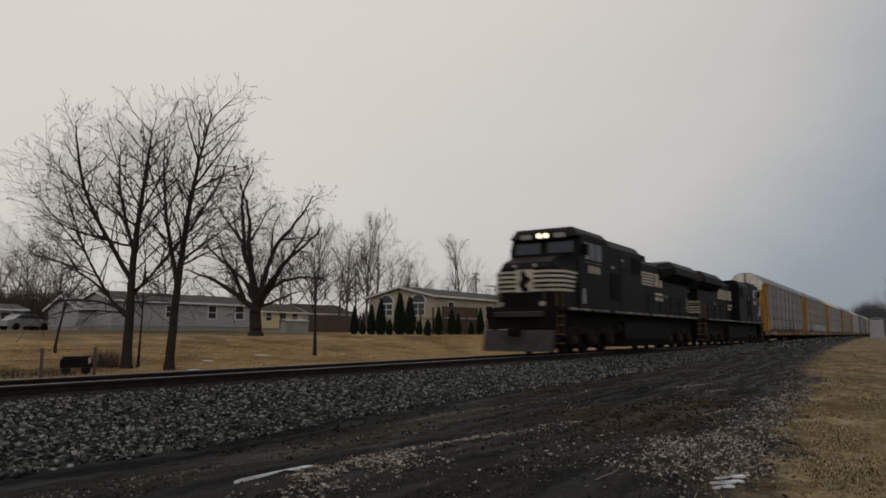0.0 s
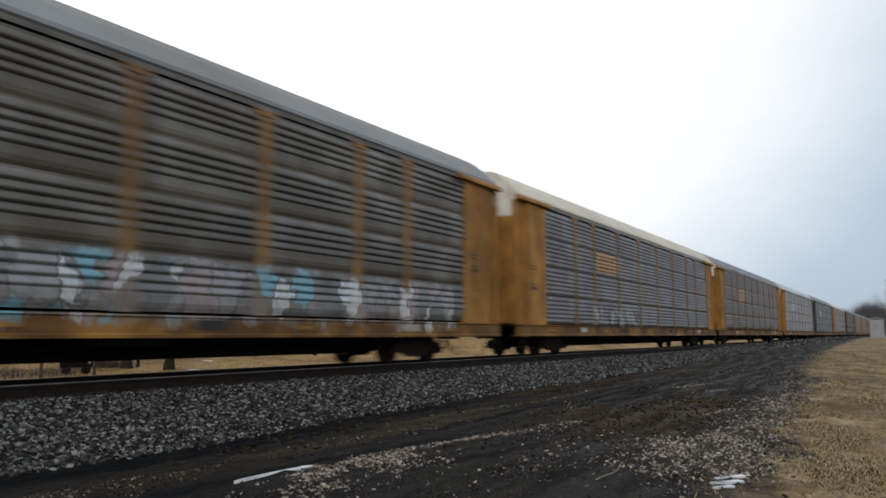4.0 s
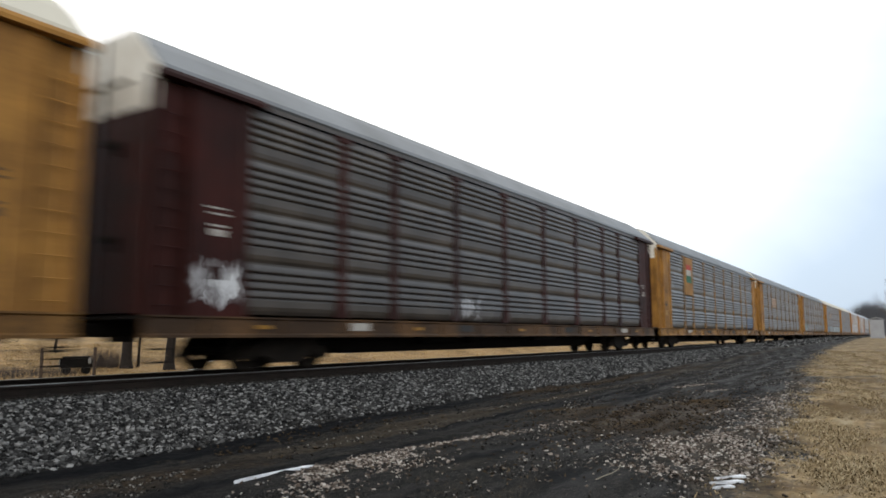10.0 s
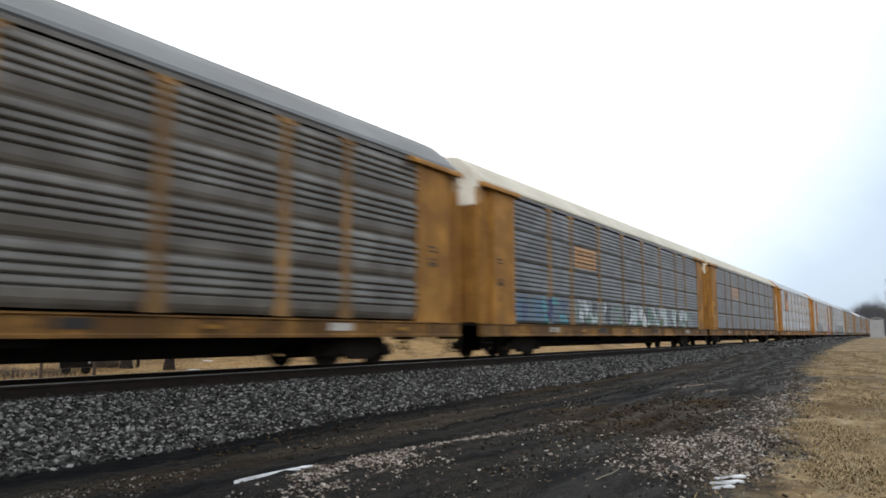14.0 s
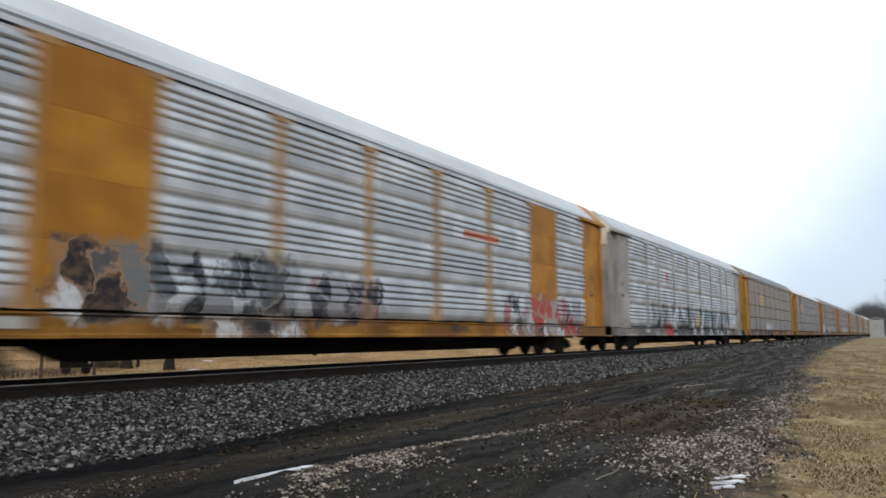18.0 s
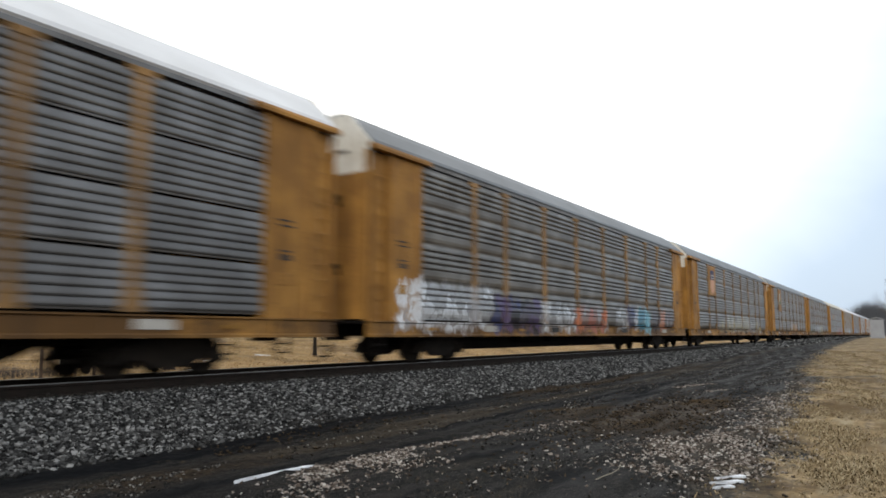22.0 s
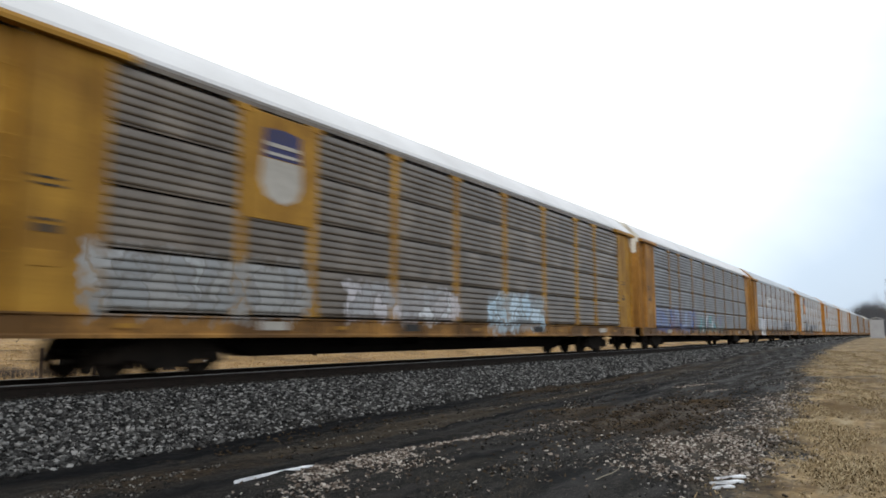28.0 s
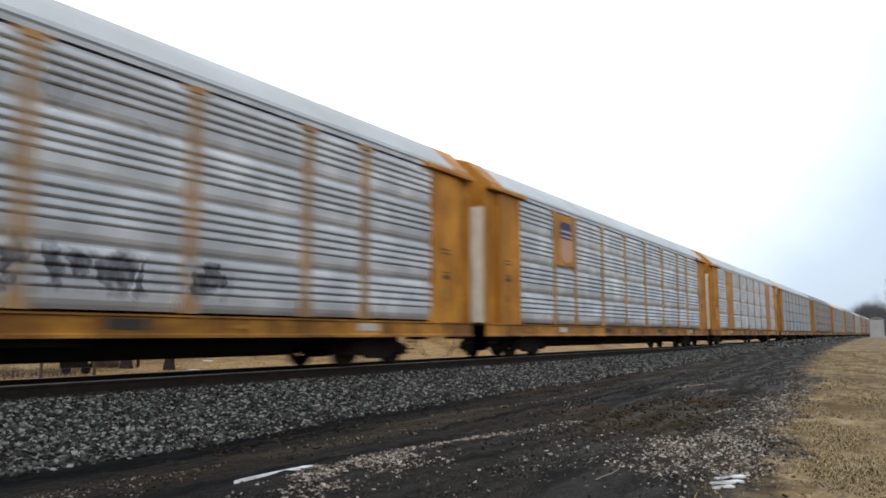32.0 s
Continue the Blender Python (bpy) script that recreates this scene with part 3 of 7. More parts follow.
def ice_sheet(name, pts, label, thick=0.012):
    s = Solid()
    cx, cy = sum(p[0] for p in pts) / len(pts), sum(p[1] for p in pts) / len(pts)
    rim = []
    rng = random.Random(len(pts))
    for (x0, y0), (x1, y1) in zip(pts, pts[1:] + pts[:1]):
        for t in (0, 0.33, 0.66):
            rim.append((x0 + (x1 - x0) * t + rng.uniform(-0.015, 0.015), y0 + (y1 - y0) * t + rng.uniform(-0.015, 0.015)))
    n = len(rim)
    low = [(x, y, float(land(x, y)) - 0.03) for x, y in rim]
    edge = [(x, y, float(land(x, y)) + 0.016) for x, y in rim]
    top = [(cx + (x - cx) * 0.9, cy + (y - cy) * 0.6, float(land(x, y)) + 0.018 + thick * rng.uniform(0.6, 1.2)) for x, y in rim]
    ring = [(i, (i + 1) % n, n + (i + 1) % n, n + i) for i in range(n)]
    s.add(low + edge + top, ring + [tuple(k + n for k in q) for q in ring] + [tuple(range(2 * n, 3 * n)), tuple(range(n - 1, -1, -1))])
    return tagged(part(name, s, ice_skin), label, "ice")


def streak(x0, y0, x1, y1, wide):
    """Outline of a thin strip that tapers to both ends."""
    d = Vector((x1 - x0, y1 - y0, 0))
    n = Vector((-d.y, d.x, 0)).normalized() * wide
    at = [Vector((x0, y0, 0)) + d * t + n * w for t, w in ((0, 0), (0.3, -0.5), (0.7, -0.35), (1, 0), (0.75, 0.45), (0.35, 0.6))]
    return [(p.x, p.y) for p in at]


ice_sheet("ice_strip", streak(4.34, 5.03, 5.26, 4.97, 0.040), "thin white strip of ice on the cinder path", 0.008)
ice_sheet("snow_patch", streak(7.0, 1.58, 7.24, 1.36, 0.020), "small streak of old white snow at the edge of the grass", 0.008)
ice_sheet("snow_patch", streak(6.77, 1.57, 6.99, 1.33, 0.024), "small streak of old white snow at the edge of the grass", 0.008)
ice_sheet("snow_patch", streak(6.57, 1.50, 6.71, 1.36, 0.020), "small scrap of old white snow at the edge of the grass", 0.01)

# a bent dry twig on the cinders
dry_twig = surface("dry_twig", (0.26, 0.23, 0.18), (0.14, 0.12, 0.09), 0.8, 0, 20, 80, 0.3)
TWIG_PATH = [Vector((x, y, float(land(x, y)) + 0.02)) for x, y in ((6.26, 2.45), (6.46, 2.44), (6.62, 2.42), (6.79, 2.43), (6.95, 2.46), (7.13, 2.52))]
twig = Solid()
for k, (p0, p1) in enumerate(zip(TWIG_PATH, TWIG_PATH[1:])):
    twig.tube(p0, p1, 0.0065 - 0.0007 * k, 0.0065 - 0.0007 * (k + 1), 5)
tagged(part("fallen_twig", twig, dry_twig), "thin bent pale twig lying on black cinders", "twig")

# ---------------------------------------------------------------- track
rust = surface("rail_rust", (0.024, 0.017, 0.013), (0.013, 0.010, 0.008), 0.75, 0.2, 4, 60)
shine = surface("rail_head_steel", (0.30, 0.29, 0.28), (0.17, 0.165, 0.16), 0.38, 0.8, 3, 60, 0.03, 0.4, "World", 0)
creosote = surface("creosoted_tie", (0.032, 0.026, 0.021), (0.06, 0.05, 0.042), 0.85, 0, 2, 30, 0.4, 0.5)


def build_track():
    root = thing("railway_track", (0, MID, -0.19), "single straight railway track on black creosoted ties", "track", kind="structure")
    rail = [(-0.075, 0.0), (0.075, 0.0), (0.072, 0.012), (0.012, 0.035), (0.010, 0.13), (0.036, 0.142), (0.036, 0.178), (-0.036, 0.178), (-0.036, 0.142), (-0.010, 0.13), (-0.012, 0.035), (-0.072, 0.012)]
    head = [(-0.030, 0.176), (0.030, 0.176), (0.024, 0.190), (-0.024, 0.190)]
    for side in (-1, 1):
        r = part("rail", Solid().prism(rail, -150, 1500), rust, root, "", (0, side * GAUGE, 0))
        part("rail_head", Solid().prism(head, -150, 1500), shine, r, "worn shining top of the rail")
    tie = Solid().box(-0.115, 0.115, -1.3, 1.3, -0.17, 0.002, 0.012).mesh("tie")
    plate = Solid().box(-0.18, 0.18, -0.09, 0.09, 0.0, 0.014).box(-0.14, -0.10, -0.11, -0.07, 0.01, 0.045).box(0.10, 0.14, 0.07, 0.11, 0.01, 0.045).mesh("tie_plate")
    for i in range(300):
        part("tie", tie, creosote, root, "", (-6 + i * 0.51 + random.uniform(-0.02, 0.02), random.uniform(-0.03, 0.03), 0.006))
    rest = Solid()
    for i in range(300, 1100):
        rest.box(-6 + i * 0.51 - 0.115, -6 + i * 0.51 + 0.115, -1.3, 1.3, -0.05, 0.008)
    tagged(part("distant_ties", rest, creosote, root), kind="stuff")


build_track()

# ---------------------------------------------------------------- the train
LEAD = 26.514         # speed at 2 s
PITCH = 29.06         # coupled length of a car
FIRST = 15.10         # front of the first car at 2 s
BODY = 28.0
SIDE = 1.525
# play in the couplers: how far each car stands from its even place
SLACK = (0.0, 0.1, 0.2, 0.26, 0.36, 0.32, 0.2, 0.22, 0.25, 0.21, 0.23, 0.3, 0.2, 0.07, 0.06, -0.01, 0.16, 0.27, 0.36, 0.5, 0.5, 0.47, 0.5, 0.55, 0.53, 0.42, 0.2, 0.02)


def gone(t):
    """How far the train has run since 2 s."""
    return LEAD * (t - 2) - 0.00296 * (t - 2) ** 2 - 0.000425 * (t - 2) ** 3


PAINT = {
    "orange": ((0.54, 0.275, 0.065), (0.36, 0.18, 0.05)),
    "bright": ((0.64, 0.30, 0.040), (0.48, 0.205, 0.03)),
    "yellow": ((0.56, 0.312, 0.05), (0.40, 0.208, 0.038)),
    "maroon": ((0.052, 0.012, 0.009), (0.032, 0.010, 0.008)),
    "blue": ((0.028, 0.085, 0.15), (0.025, 0.055, 0.095)),
    "steelpost": ((0.16, 0.20, 0.23), (0.10, 0.12, 0.13)),
    "pale": ((0.50, 0.48, 0.46), (0.38, 0.36, 0.34)),
    "rusty": ((0.19, 0.098, 0.036), (0.11, 0.058, 0.025)),
    "tan": ((0.34, 0.22, 0.10), (0.22, 0.13, 0.06)),
    # weathered post orange, muted a little more to stand in for distance haze
    "faded": ((0.41, 0.238, 0.094), (0.26, 0.155, 0.07)),
    "fadedbright": ((0.54, 0.325, 0.14), (0.42, 0.27, 0.14)),
}
PANEL = {
    "brown": ((0.28, 0.268, 0.240), (0.165, 0.148, 0.127)),
    "grey": ((0.27, 0.275, 0.27), (0.16, 0.155, 0.145)),
    "slate": ((0.27, 0.272, 0.272), (0.175, 0.170, 0.165)),
    "light": ((0.48, 0.51, 0.53), (0.33, 0.345, 0.355)),
    "bluegrey": ((0.34, 0.39, 0.42), (0.23, 0.255, 0.27)),
    "white": ((0.90, 0.91, 0.92), (0.66, 0.68, 0.70)),
    "silver": ((0.68, 0.70, 0.73), (0.46, 0.47, 0.49)),
    "soot": ((0.092, 0.075, 0.060), (0.055, 0.044, 0.035)),
    "umber": ((0.150, 0.125, 0.102), (0.092, 0.074, 0.058)),
    "dun": ((0.27, 0.228, 0.180), (0.17, 0.138, 0.105)),
}
ROOF = {
    "grey": ((0.20, 0.218, 0.235), (0.13, 0.14, 0.148)),
    "cream": ((0.60, 0.575, 0.48), (0.46, 0.43, 0.35)),
    "silver": ((0.50, 0.55, 0.59), (0.38, 0.41, 0.44)),
    "white": ((0.72, 0.74, 0.76), (0.55, 0.56, 0.57)),
    "olive": ((0.42, 0.42, 0.36), (0.30, 0.30, 0.26)),
}
paint = {k: surface("car_paint_" + k, tuple(c * 0.9 for c in v[0]), tuple(c * 0.7 for c in v[1]), 0.5, 0, 1.1, 22, 0.12, 0.75, "Object", 0.07, 0.6, tuple(c * 0.28 for c in v[1]), 0.16) for k, v in PAINT.items()}
metal = {k: surface("car_panel_" + k, tuple(c * 0.80 for c in v[0]), tuple(c * 0.66 for c in v[1]), 0.34, {"white": 0.55, "silver": 0.55, "soot": 0.15, "umber": 0.25, "dun": 0.25}.get(k, 0.5), 1.3, 45, 0.1, 0.8, "Object", 0.07, 0.5, tuple(c * 0.5 for c in v[1]), 0.9) for k, v in PANEL.items()}
roofing = {k: surface("car_roof_" + k, *v, 0.55, 0.1, 0.5, 20, 0.1, 0.5, "Object", 0.03, 0.0) for k, v in ROOF.items()}
sills = {k: surface("car_sill_" + k, tuple(c * (0.9 if k == "bright" else 0.82) for c in v[0]), tuple(c * (0.42 if k == "bright" else 0.34) for c in v[1]), 0.55, 0, 0.75, 9, 0.15, 0.85, "Object", 0.1, 0.8, (0.026, 0.017, 0.012), 0.3) for k, v in PAINT.items()}
under = surface("underframe_grime", (0.006, 0.0055, 0.005), (0.014, 0.011, 0.009), 0.8, 0, 3, 40, 0.2, gloss=0.1)
dusty = surface("truck_grime", (0.008, 0.007, 0.006), (0.022, 0.017, 0.013), 0.8, 0.0, 3, 40, 0.2, gloss=0.15)
endwhite = surface("galvanised_cap", (0.80, 0.78, 0.71), (0.56, 0.52, 0.44), 0.6, 0, 1.4, 20, 0.1, 0.6, "Object", 0.05, 0.3, (0.20, 0.13, 0.08))
reflector = surface("reflector_yellow", (0.42, 0.22, 0.03), (0.20, 0.10, 0.02), 0.4)
lettering = surface("white_lettering", (0.50, 0.49, 0.45), (0.30, 0.28, 0.25), 0.6, 0, 5, 40, 0.05, 0.4)
inkblue = surface("emblem_navy", (0.04, 0.045, 0.13), (0.05, 0.05, 0.10), 0.6)
inkred = surface("emblem_red", (0.45, 0.06, 0.04), (0.35, 0.05, 0.04), 0.6)
inkgreen = surface("emblem_green", (0.03, 0.16, 0.09), (0.03, 0.11, 0.07), 0.6)
inkblack = surface("emblem_black", (0.025, 0.025, 0.025), (0.04, 0.04, 0.04), 0.6)
peach = surface("emblem_peach", (0.60, 0.36, 0.24), (0.52, 0.30, 0.20), 0.6)


def panel_outline(style, h):
    """Corrugated sheet seen from its end: (y, z), the outer face towards -y. Each rib is a half round."""
    ribs, z0, pitch, depth, gap = {"fine": (6, 0.035, 0.152, 0.031, 0.045), "deep": (4, 0.315, 0.162, 0.042, 0.008), "plain": (4, 0.315, 0.162, 0.045, 0.006)}[style]
    back = depth - 0.030
    out = [(back + 0.05, 0.0), (back + (0.004 if style == "fine" else 0.028), 0.0)]
    if style != "fine":
        out += [(back + 0.004, 0.07), (back - 0.008, 0.15), (back - 0.008, z0 - 0.04)]
    for i in range(ribs):
        z = z0 + i * pitch
        out += [(back, z), (back - 0.68 * depth, z + 0.05 * pitch), (back - depth, z + 0.24 * pitch), (back - 0.93 * depth, z + 0.42 * pitch), (back - 0.66 * depth, z + 0.64 * pitch), (back - 0.30 * depth, z + 0.84 * pitch)]
    out += [(back, z0 + ribs * pitch), (back, h - gap), (back + 0.05, h - gap)]
    return out


BAYS = [2.76, 1.92, 2.88, 2.88, 2.88, 2.88, 2.88, 1.92, 2.76]
CORNER = 2.12
FLOOR, TOP = 1.14, 5.18
ROWH = (TOP - FLOOR) / 4
PANELS = {(st, w): Solid().prism(panel_outline(st, ROWH), 0, w).mesh("panel") for st in ("fine", "deep", "plain") for w in (2.76, 1.92, 2.88)}
POST = Solid().box(-0.12, 0.12, -0.034, 0.04, FLOOR - 0.02, TOP + 0.02, 0.012)
POST.add([(-0.21, -0.040, FLOOR - 0.02), (0.21, -0.040, FLOOR - 0.02), (0.12, -0.040, FLOOR + 0.42), (-0.12, -0.040, FLOOR + 0.42),
          (-0.21, 0.0, FLOOR - 0.02), (0.21, 0.0, FLOOR - 0.02), (0.12, 0.0, FLOOR + 0.42), (-0.12, 0.0, FLOOR + 0.42)],
         [(0, 1, 2, 3), (7, 6, 5, 4), (0, 4, 5, 1), (1, 5, 6, 2), (2, 6, 7, 3), (3, 7, 4, 0)])
POST.box(-0.24, 0.24, -0.046, 0.02, TOP - 0.10, TOP + 0.03, 0.01)
POST = POST.mesh("post")
SILL = Solid().prism([(-0.06, 0.70), (0.10, 0.70), (0.10, 1.085), (-0.06, 1.085), (-0.06, 1.055), (-0.02, 1.03), (-0.02, 0.78), (-0.06, 0.75)], 0.05, BODY - 0.05)
for k in range(14):
    SILL.box(1.2 + k * 1.92, 1.32 + k * 1.92, -0.055, 0.0, 0.74, 1.06)
SILL = SILL.mesh("side_sill")
CHORD = Solid().prism([(-0.012, TOP + 0.035), (0.06, TOP + 0.035), (0.06, 5.305), (-0.012, 5.305)], CORNER, BODY - CORNER).mesh("top_chord")
PLATE = Solid().box(0, 0.75, -0.012, 0.0, 0, 0.17).mesh("data_plate")
CORNERP = Solid().prism([(0.0, 0.16), (CORNER + 0.02, 0.16), (CORNER + 0.02, -0.042), (CORNER - 0.14, -0.042), (CORNER - 0.17, 0.0), (1.50, 0.0), (1.48, -0.010), (1.44, -0.010), (1.42, 0.0), (0.92, 0.0), (0.90, -0.040), (0.80, -0.040), (0.78, 0.10), (0.10, 0.10), (0.08, 0.06), (0.0, 0.06)], FLOOR - 0.06, TOP, "z").mesh("corner_panel")
STENCILS = {"line": Solid().box(0, 0.42, -0.008, 0.0, 0, 0.035).mesh("stencil_line"), "block": Solid().box(0, 0.30, -0.008, 0.0, 0, 0.12).box(0, 0.30, -0.008, 0.0, 0.17, 0.21).mesh("stencil_block"), "plate": Solid().box(0, 0.36, -0.012, 0.0, 0, 0.24, 0.004).mesh("notice_plate")}
LADDER = Solid()
for k in range(11):
    LADDER.tube((0.16, 0.03, 1.25 + k * 0.335), (0.70, 0.03, 1.25 + k * 0.335), 0.010, sides=5)
LADDER.box(0.14, 0.175, 0.02, 0.102, 1.1, 4.75).box(0.685, 0.72, 0.02, 0.102, 1.1, 4.75)
LADDER = LADDER.mesh("ladder")
BRACKET = Solid().prism([(-0.13, 5.20), (0.05, 5.20), (0.05, 5.34), (-0.10, 5.34), (-0.13, 5.27)], 0.02, 2.48).mesh("eave_angle")
ROOFLINE = [(-1.50, 5.30), (-1.545, 5.36), (-1.50, 5.46), (-1.02, 5.93), (-0.70, 6.19), (-0.38, 6.27), (0.38, 6.27), (0.70, 6.19), (1.02, 5.93), (1.50, 5.46), (1.545, 5.36), (1.50, 5.30)]


def roof_mesh(x0, x1, name, drop=0.0):
    """The roof sheet; with drop its last metre slopes down to the trailing end."""
    rows = [(x0, 0.0), (x1 - 0.8, 0.0), (x1 - 0.4, drop * 0.35), (x1, drop)] if drop else [(x0, 0.0), (x1, 0.0)]
    n, s = len(ROOFLINE), Solid()
    v = [(x, y, z - d * min(1.0, max(0.0, (z - 5.36) / 0.5))) for x, d in rows for y, z in ROOFLINE]
    f = [(r * n + i, r * n + (i + 1) % n, (r + 1) * n + (i + 1) % n, (r + 1) * n + i) for r in range(len(rows) - 1) for i in range(n)]
    s.add(v, f + [tuple(range(n - 1, -1, -1)), tuple(range((len(rows) - 1) * n, len(rows) * n))])
    return s.mesh(name)


ROOFS = {"long": roof_mesh(0.12, BODY - 0.12, "roof"), "dropped": roof_mesh(0.12, BODY - 0.12, "roof", 0.03), "short": roof_mesh(1.02, BODY - 1.02, "roof"), "cap": roof_mesh(0.10, 1.02, "roof_end")}
CAP = Solid().prism([(-1.44, 4.66), (1.44, 4.66), (1.47, 5.42), (0.82, 6.13), (0.66, 6.19), (-0.66, 6.19), (-0.82, 6.13), (-1.47, 5.42)], 0.02, 0.14).mesh("end_cap")
LOWCAP = Solid().prism([(-1.44, 4.66), (1.44, 4.66), (1.46, 5.40), (0.82, 6.02), (0.66, 6.08), (-0.66, 6.08), (-0.82, 6.02), (-1.46, 5.40)], 0.02, 0.14).mesh("end_cap")
CAPSEAM = Solid().box(-0.012, 0.02, -0.035, 0.035, 4.66, 6.15).box(-0.02, 0.02, -0.85, 0.85, 5.20, 5.235).mesh("cap_hinge")


def door_mesh():
    """Half of the end door: one folded sheet with upright ribs."""
    out = [(0.12, -1.45), (0.12, -0.012), (0.03, -0.012)]
    for y in (-0.1, -0.42, -0.74, -1.06, -1.38):
        out += [(0.03, y + 0.05), (-0.005, y + 0.03), (-0.005, y - 0.03), (0.03, y - 0.05)]
    return Solid().prism(out + [(0.03, -1.45)], 1.12, 4.66, "z").mesh("end_door")


DOOR = door_mesh()
LATCH = Solid().box(-0.05, 0.03, -0.62, -0.2, 0, 0.10, 0.01).box(-0.05, 0.03, -0.62, -0.56, -0.18, 0.05, 0.01).mesh("door_latch")
DECK = Solid().box(0.05, BODY - 0.05, -1.46, 1.46, 1.02, 1.075).mesh("deck")
SPINE = Solid().prism([(0.6, 1.05), (0.6, 0.74), (5.2, 0.74), (6.3, 0.30), (BODY - 6.3, 0.30), (BODY - 5.2, 0.74), (BODY - 0.6, 0.74), (BODY - 0.6, 1.05)], -0.38, 0.38, "y")
for k in range(9):
    x = 6.1 + k * 1.9
    SPINE.prism([(-1.46, 1.05), (-1.46, 0.86), (-0.4, 0.66), (0.4, 0.66), (1.46, 0.86), (1.46, 1.05)], x, x + 0.09)
SPINE.tube((9.2, -0.62, 0.66), (10.9, -0.62, 0.66), 0.17, sides=10).box(11.6, 12.0, -0.85, -0.55, 0.5, 0.85, 0.02)
SPINE.tube((4.0, -0.45, 0.60), (23.0, -0.45, 0.60), 0.025, sides=5).box(15.0, 16.6, -1.35, -1.1, 0.56, 0.72, 0.02)
SPINE = SPINE.mesh("centre_sill")


def frame_mesh():
    s = Solid()
    s.prism([(-1.22, 0.30), (-1.10, 0.50), (-0.72, 0.62), (-0.40, 0.74), (0.40, 0.74), (0.72, 0.62), (1.10, 0.50), (1.22, 0.30), (1.05, 0.24), (0.72, 0.34), (0.36, 0.18), (-0.36, 0.18), (-0.72, 0.34), (-1.05, 0.24)], -0.08, 0.08, "y")
    for x in (-0.89, 0.89):
        s.tube((x, -0.15, 0.42), (x, 0.15, 0.42), 0.10, sides=8)
    for x in (-0.16, 0.0, 0.16):
        s.tube((x, 0, 0.24), (x, 0, 0.56), 0.06, sides=6)
    return s.mesh("side_frame")


def wheel_mesh(r):
    s = Solid()
    prof = [(0.20, -0.065), (r * 0.55, -0.045), (r - 0.075, -0.055), (r - 0.005, -0.065), (r, 0.045), (r + 0.025, 0.055), (r + 0.025, 0.08), (r - 0.08, 0.07), (r * 0.5, 0.02), (0.18, 0.07)]
    n = 20
    v, f = [], []
    for i in range(n):
        a = 2 * math.pi * i / n
        v += [(q * math.cos(a), y, q * math.sin(a)) for q, y in prof]
    k = len(prof)
    for i in range(n):
        for j in range(k - 1):
            f.append((i * k + j, ((i + 1) % n) * k + j, ((i + 1) % n) * k + j + 1, i * k + j + 1))
    s.add(v, f)
    s.tube((0, -0.16, 0), (0, 0.10, 0), 0.09, sides=8)
    return s.mesh("wheel", True)


FRAME = frame_mesh()
BOLSTER = Solid().box(-0.22, 0.22, -0.95, 0.95, 0.40, 0.68, 0.03).tube((-0.89, -0.8, 0.42), (-0.89, 0.8, 0.42), 0.08, sides=8).tube((0.89, -0.8, 0.42), (0.89, 0.8, 0.42), 0.08, sides=8).mesh("bolster")
WHEEL = wheel_mesh(0.40)
COUPLER = Solid().box(-0.62, 0.75, -0.10, 0.10, 0.72, 0.95, 0.02).box(-0.64, -0.30, -0.19, 0.17, 0.68, 0.99, 0.05).box(0.5, 0.72, -0.35, 0.35, 0.62, 1.02, 0.02).mesh("coupler")
HOSE = Solid()
HOSE_PATH = [(0.1 - 0.55 * t, -0.42 + 0.2 * t, 0.72 - 0.62 * math.sin(math.pi * t * 0.62)) for t in (0, 0.15, 0.3, 0.45, 0.6, 0.8, 1.0)]
HOSE.add([(x + 0.025 * math.cos(a), y + 0.025 * math.sin(a), z) for x, y, z in HOSE_PATH for a in (0, 1.57, 3.14, 4.71)],
         [(4 * i + j, 4 * i + (j + 1) % 4, 4 * i + 4 + (j + 1) % 4, 4 * i + 4 + j) for i in range(6) for j in range(4)])
HOSE = HOSE.mesh("brake_hose")
STEP = Solid().box(0.1, 0.55, -0.04, 0.0, 0.28, 0.31).box(0.1, 0.14, -0.04, 0.0, 0.28, 0.75).box(0.51, 0.55, -0.04, 0.0, 0.28, 0.75).box(0.1, 0.55, -0.04, 0.0, 0.5, 0.53).mesh("stirrup_step")


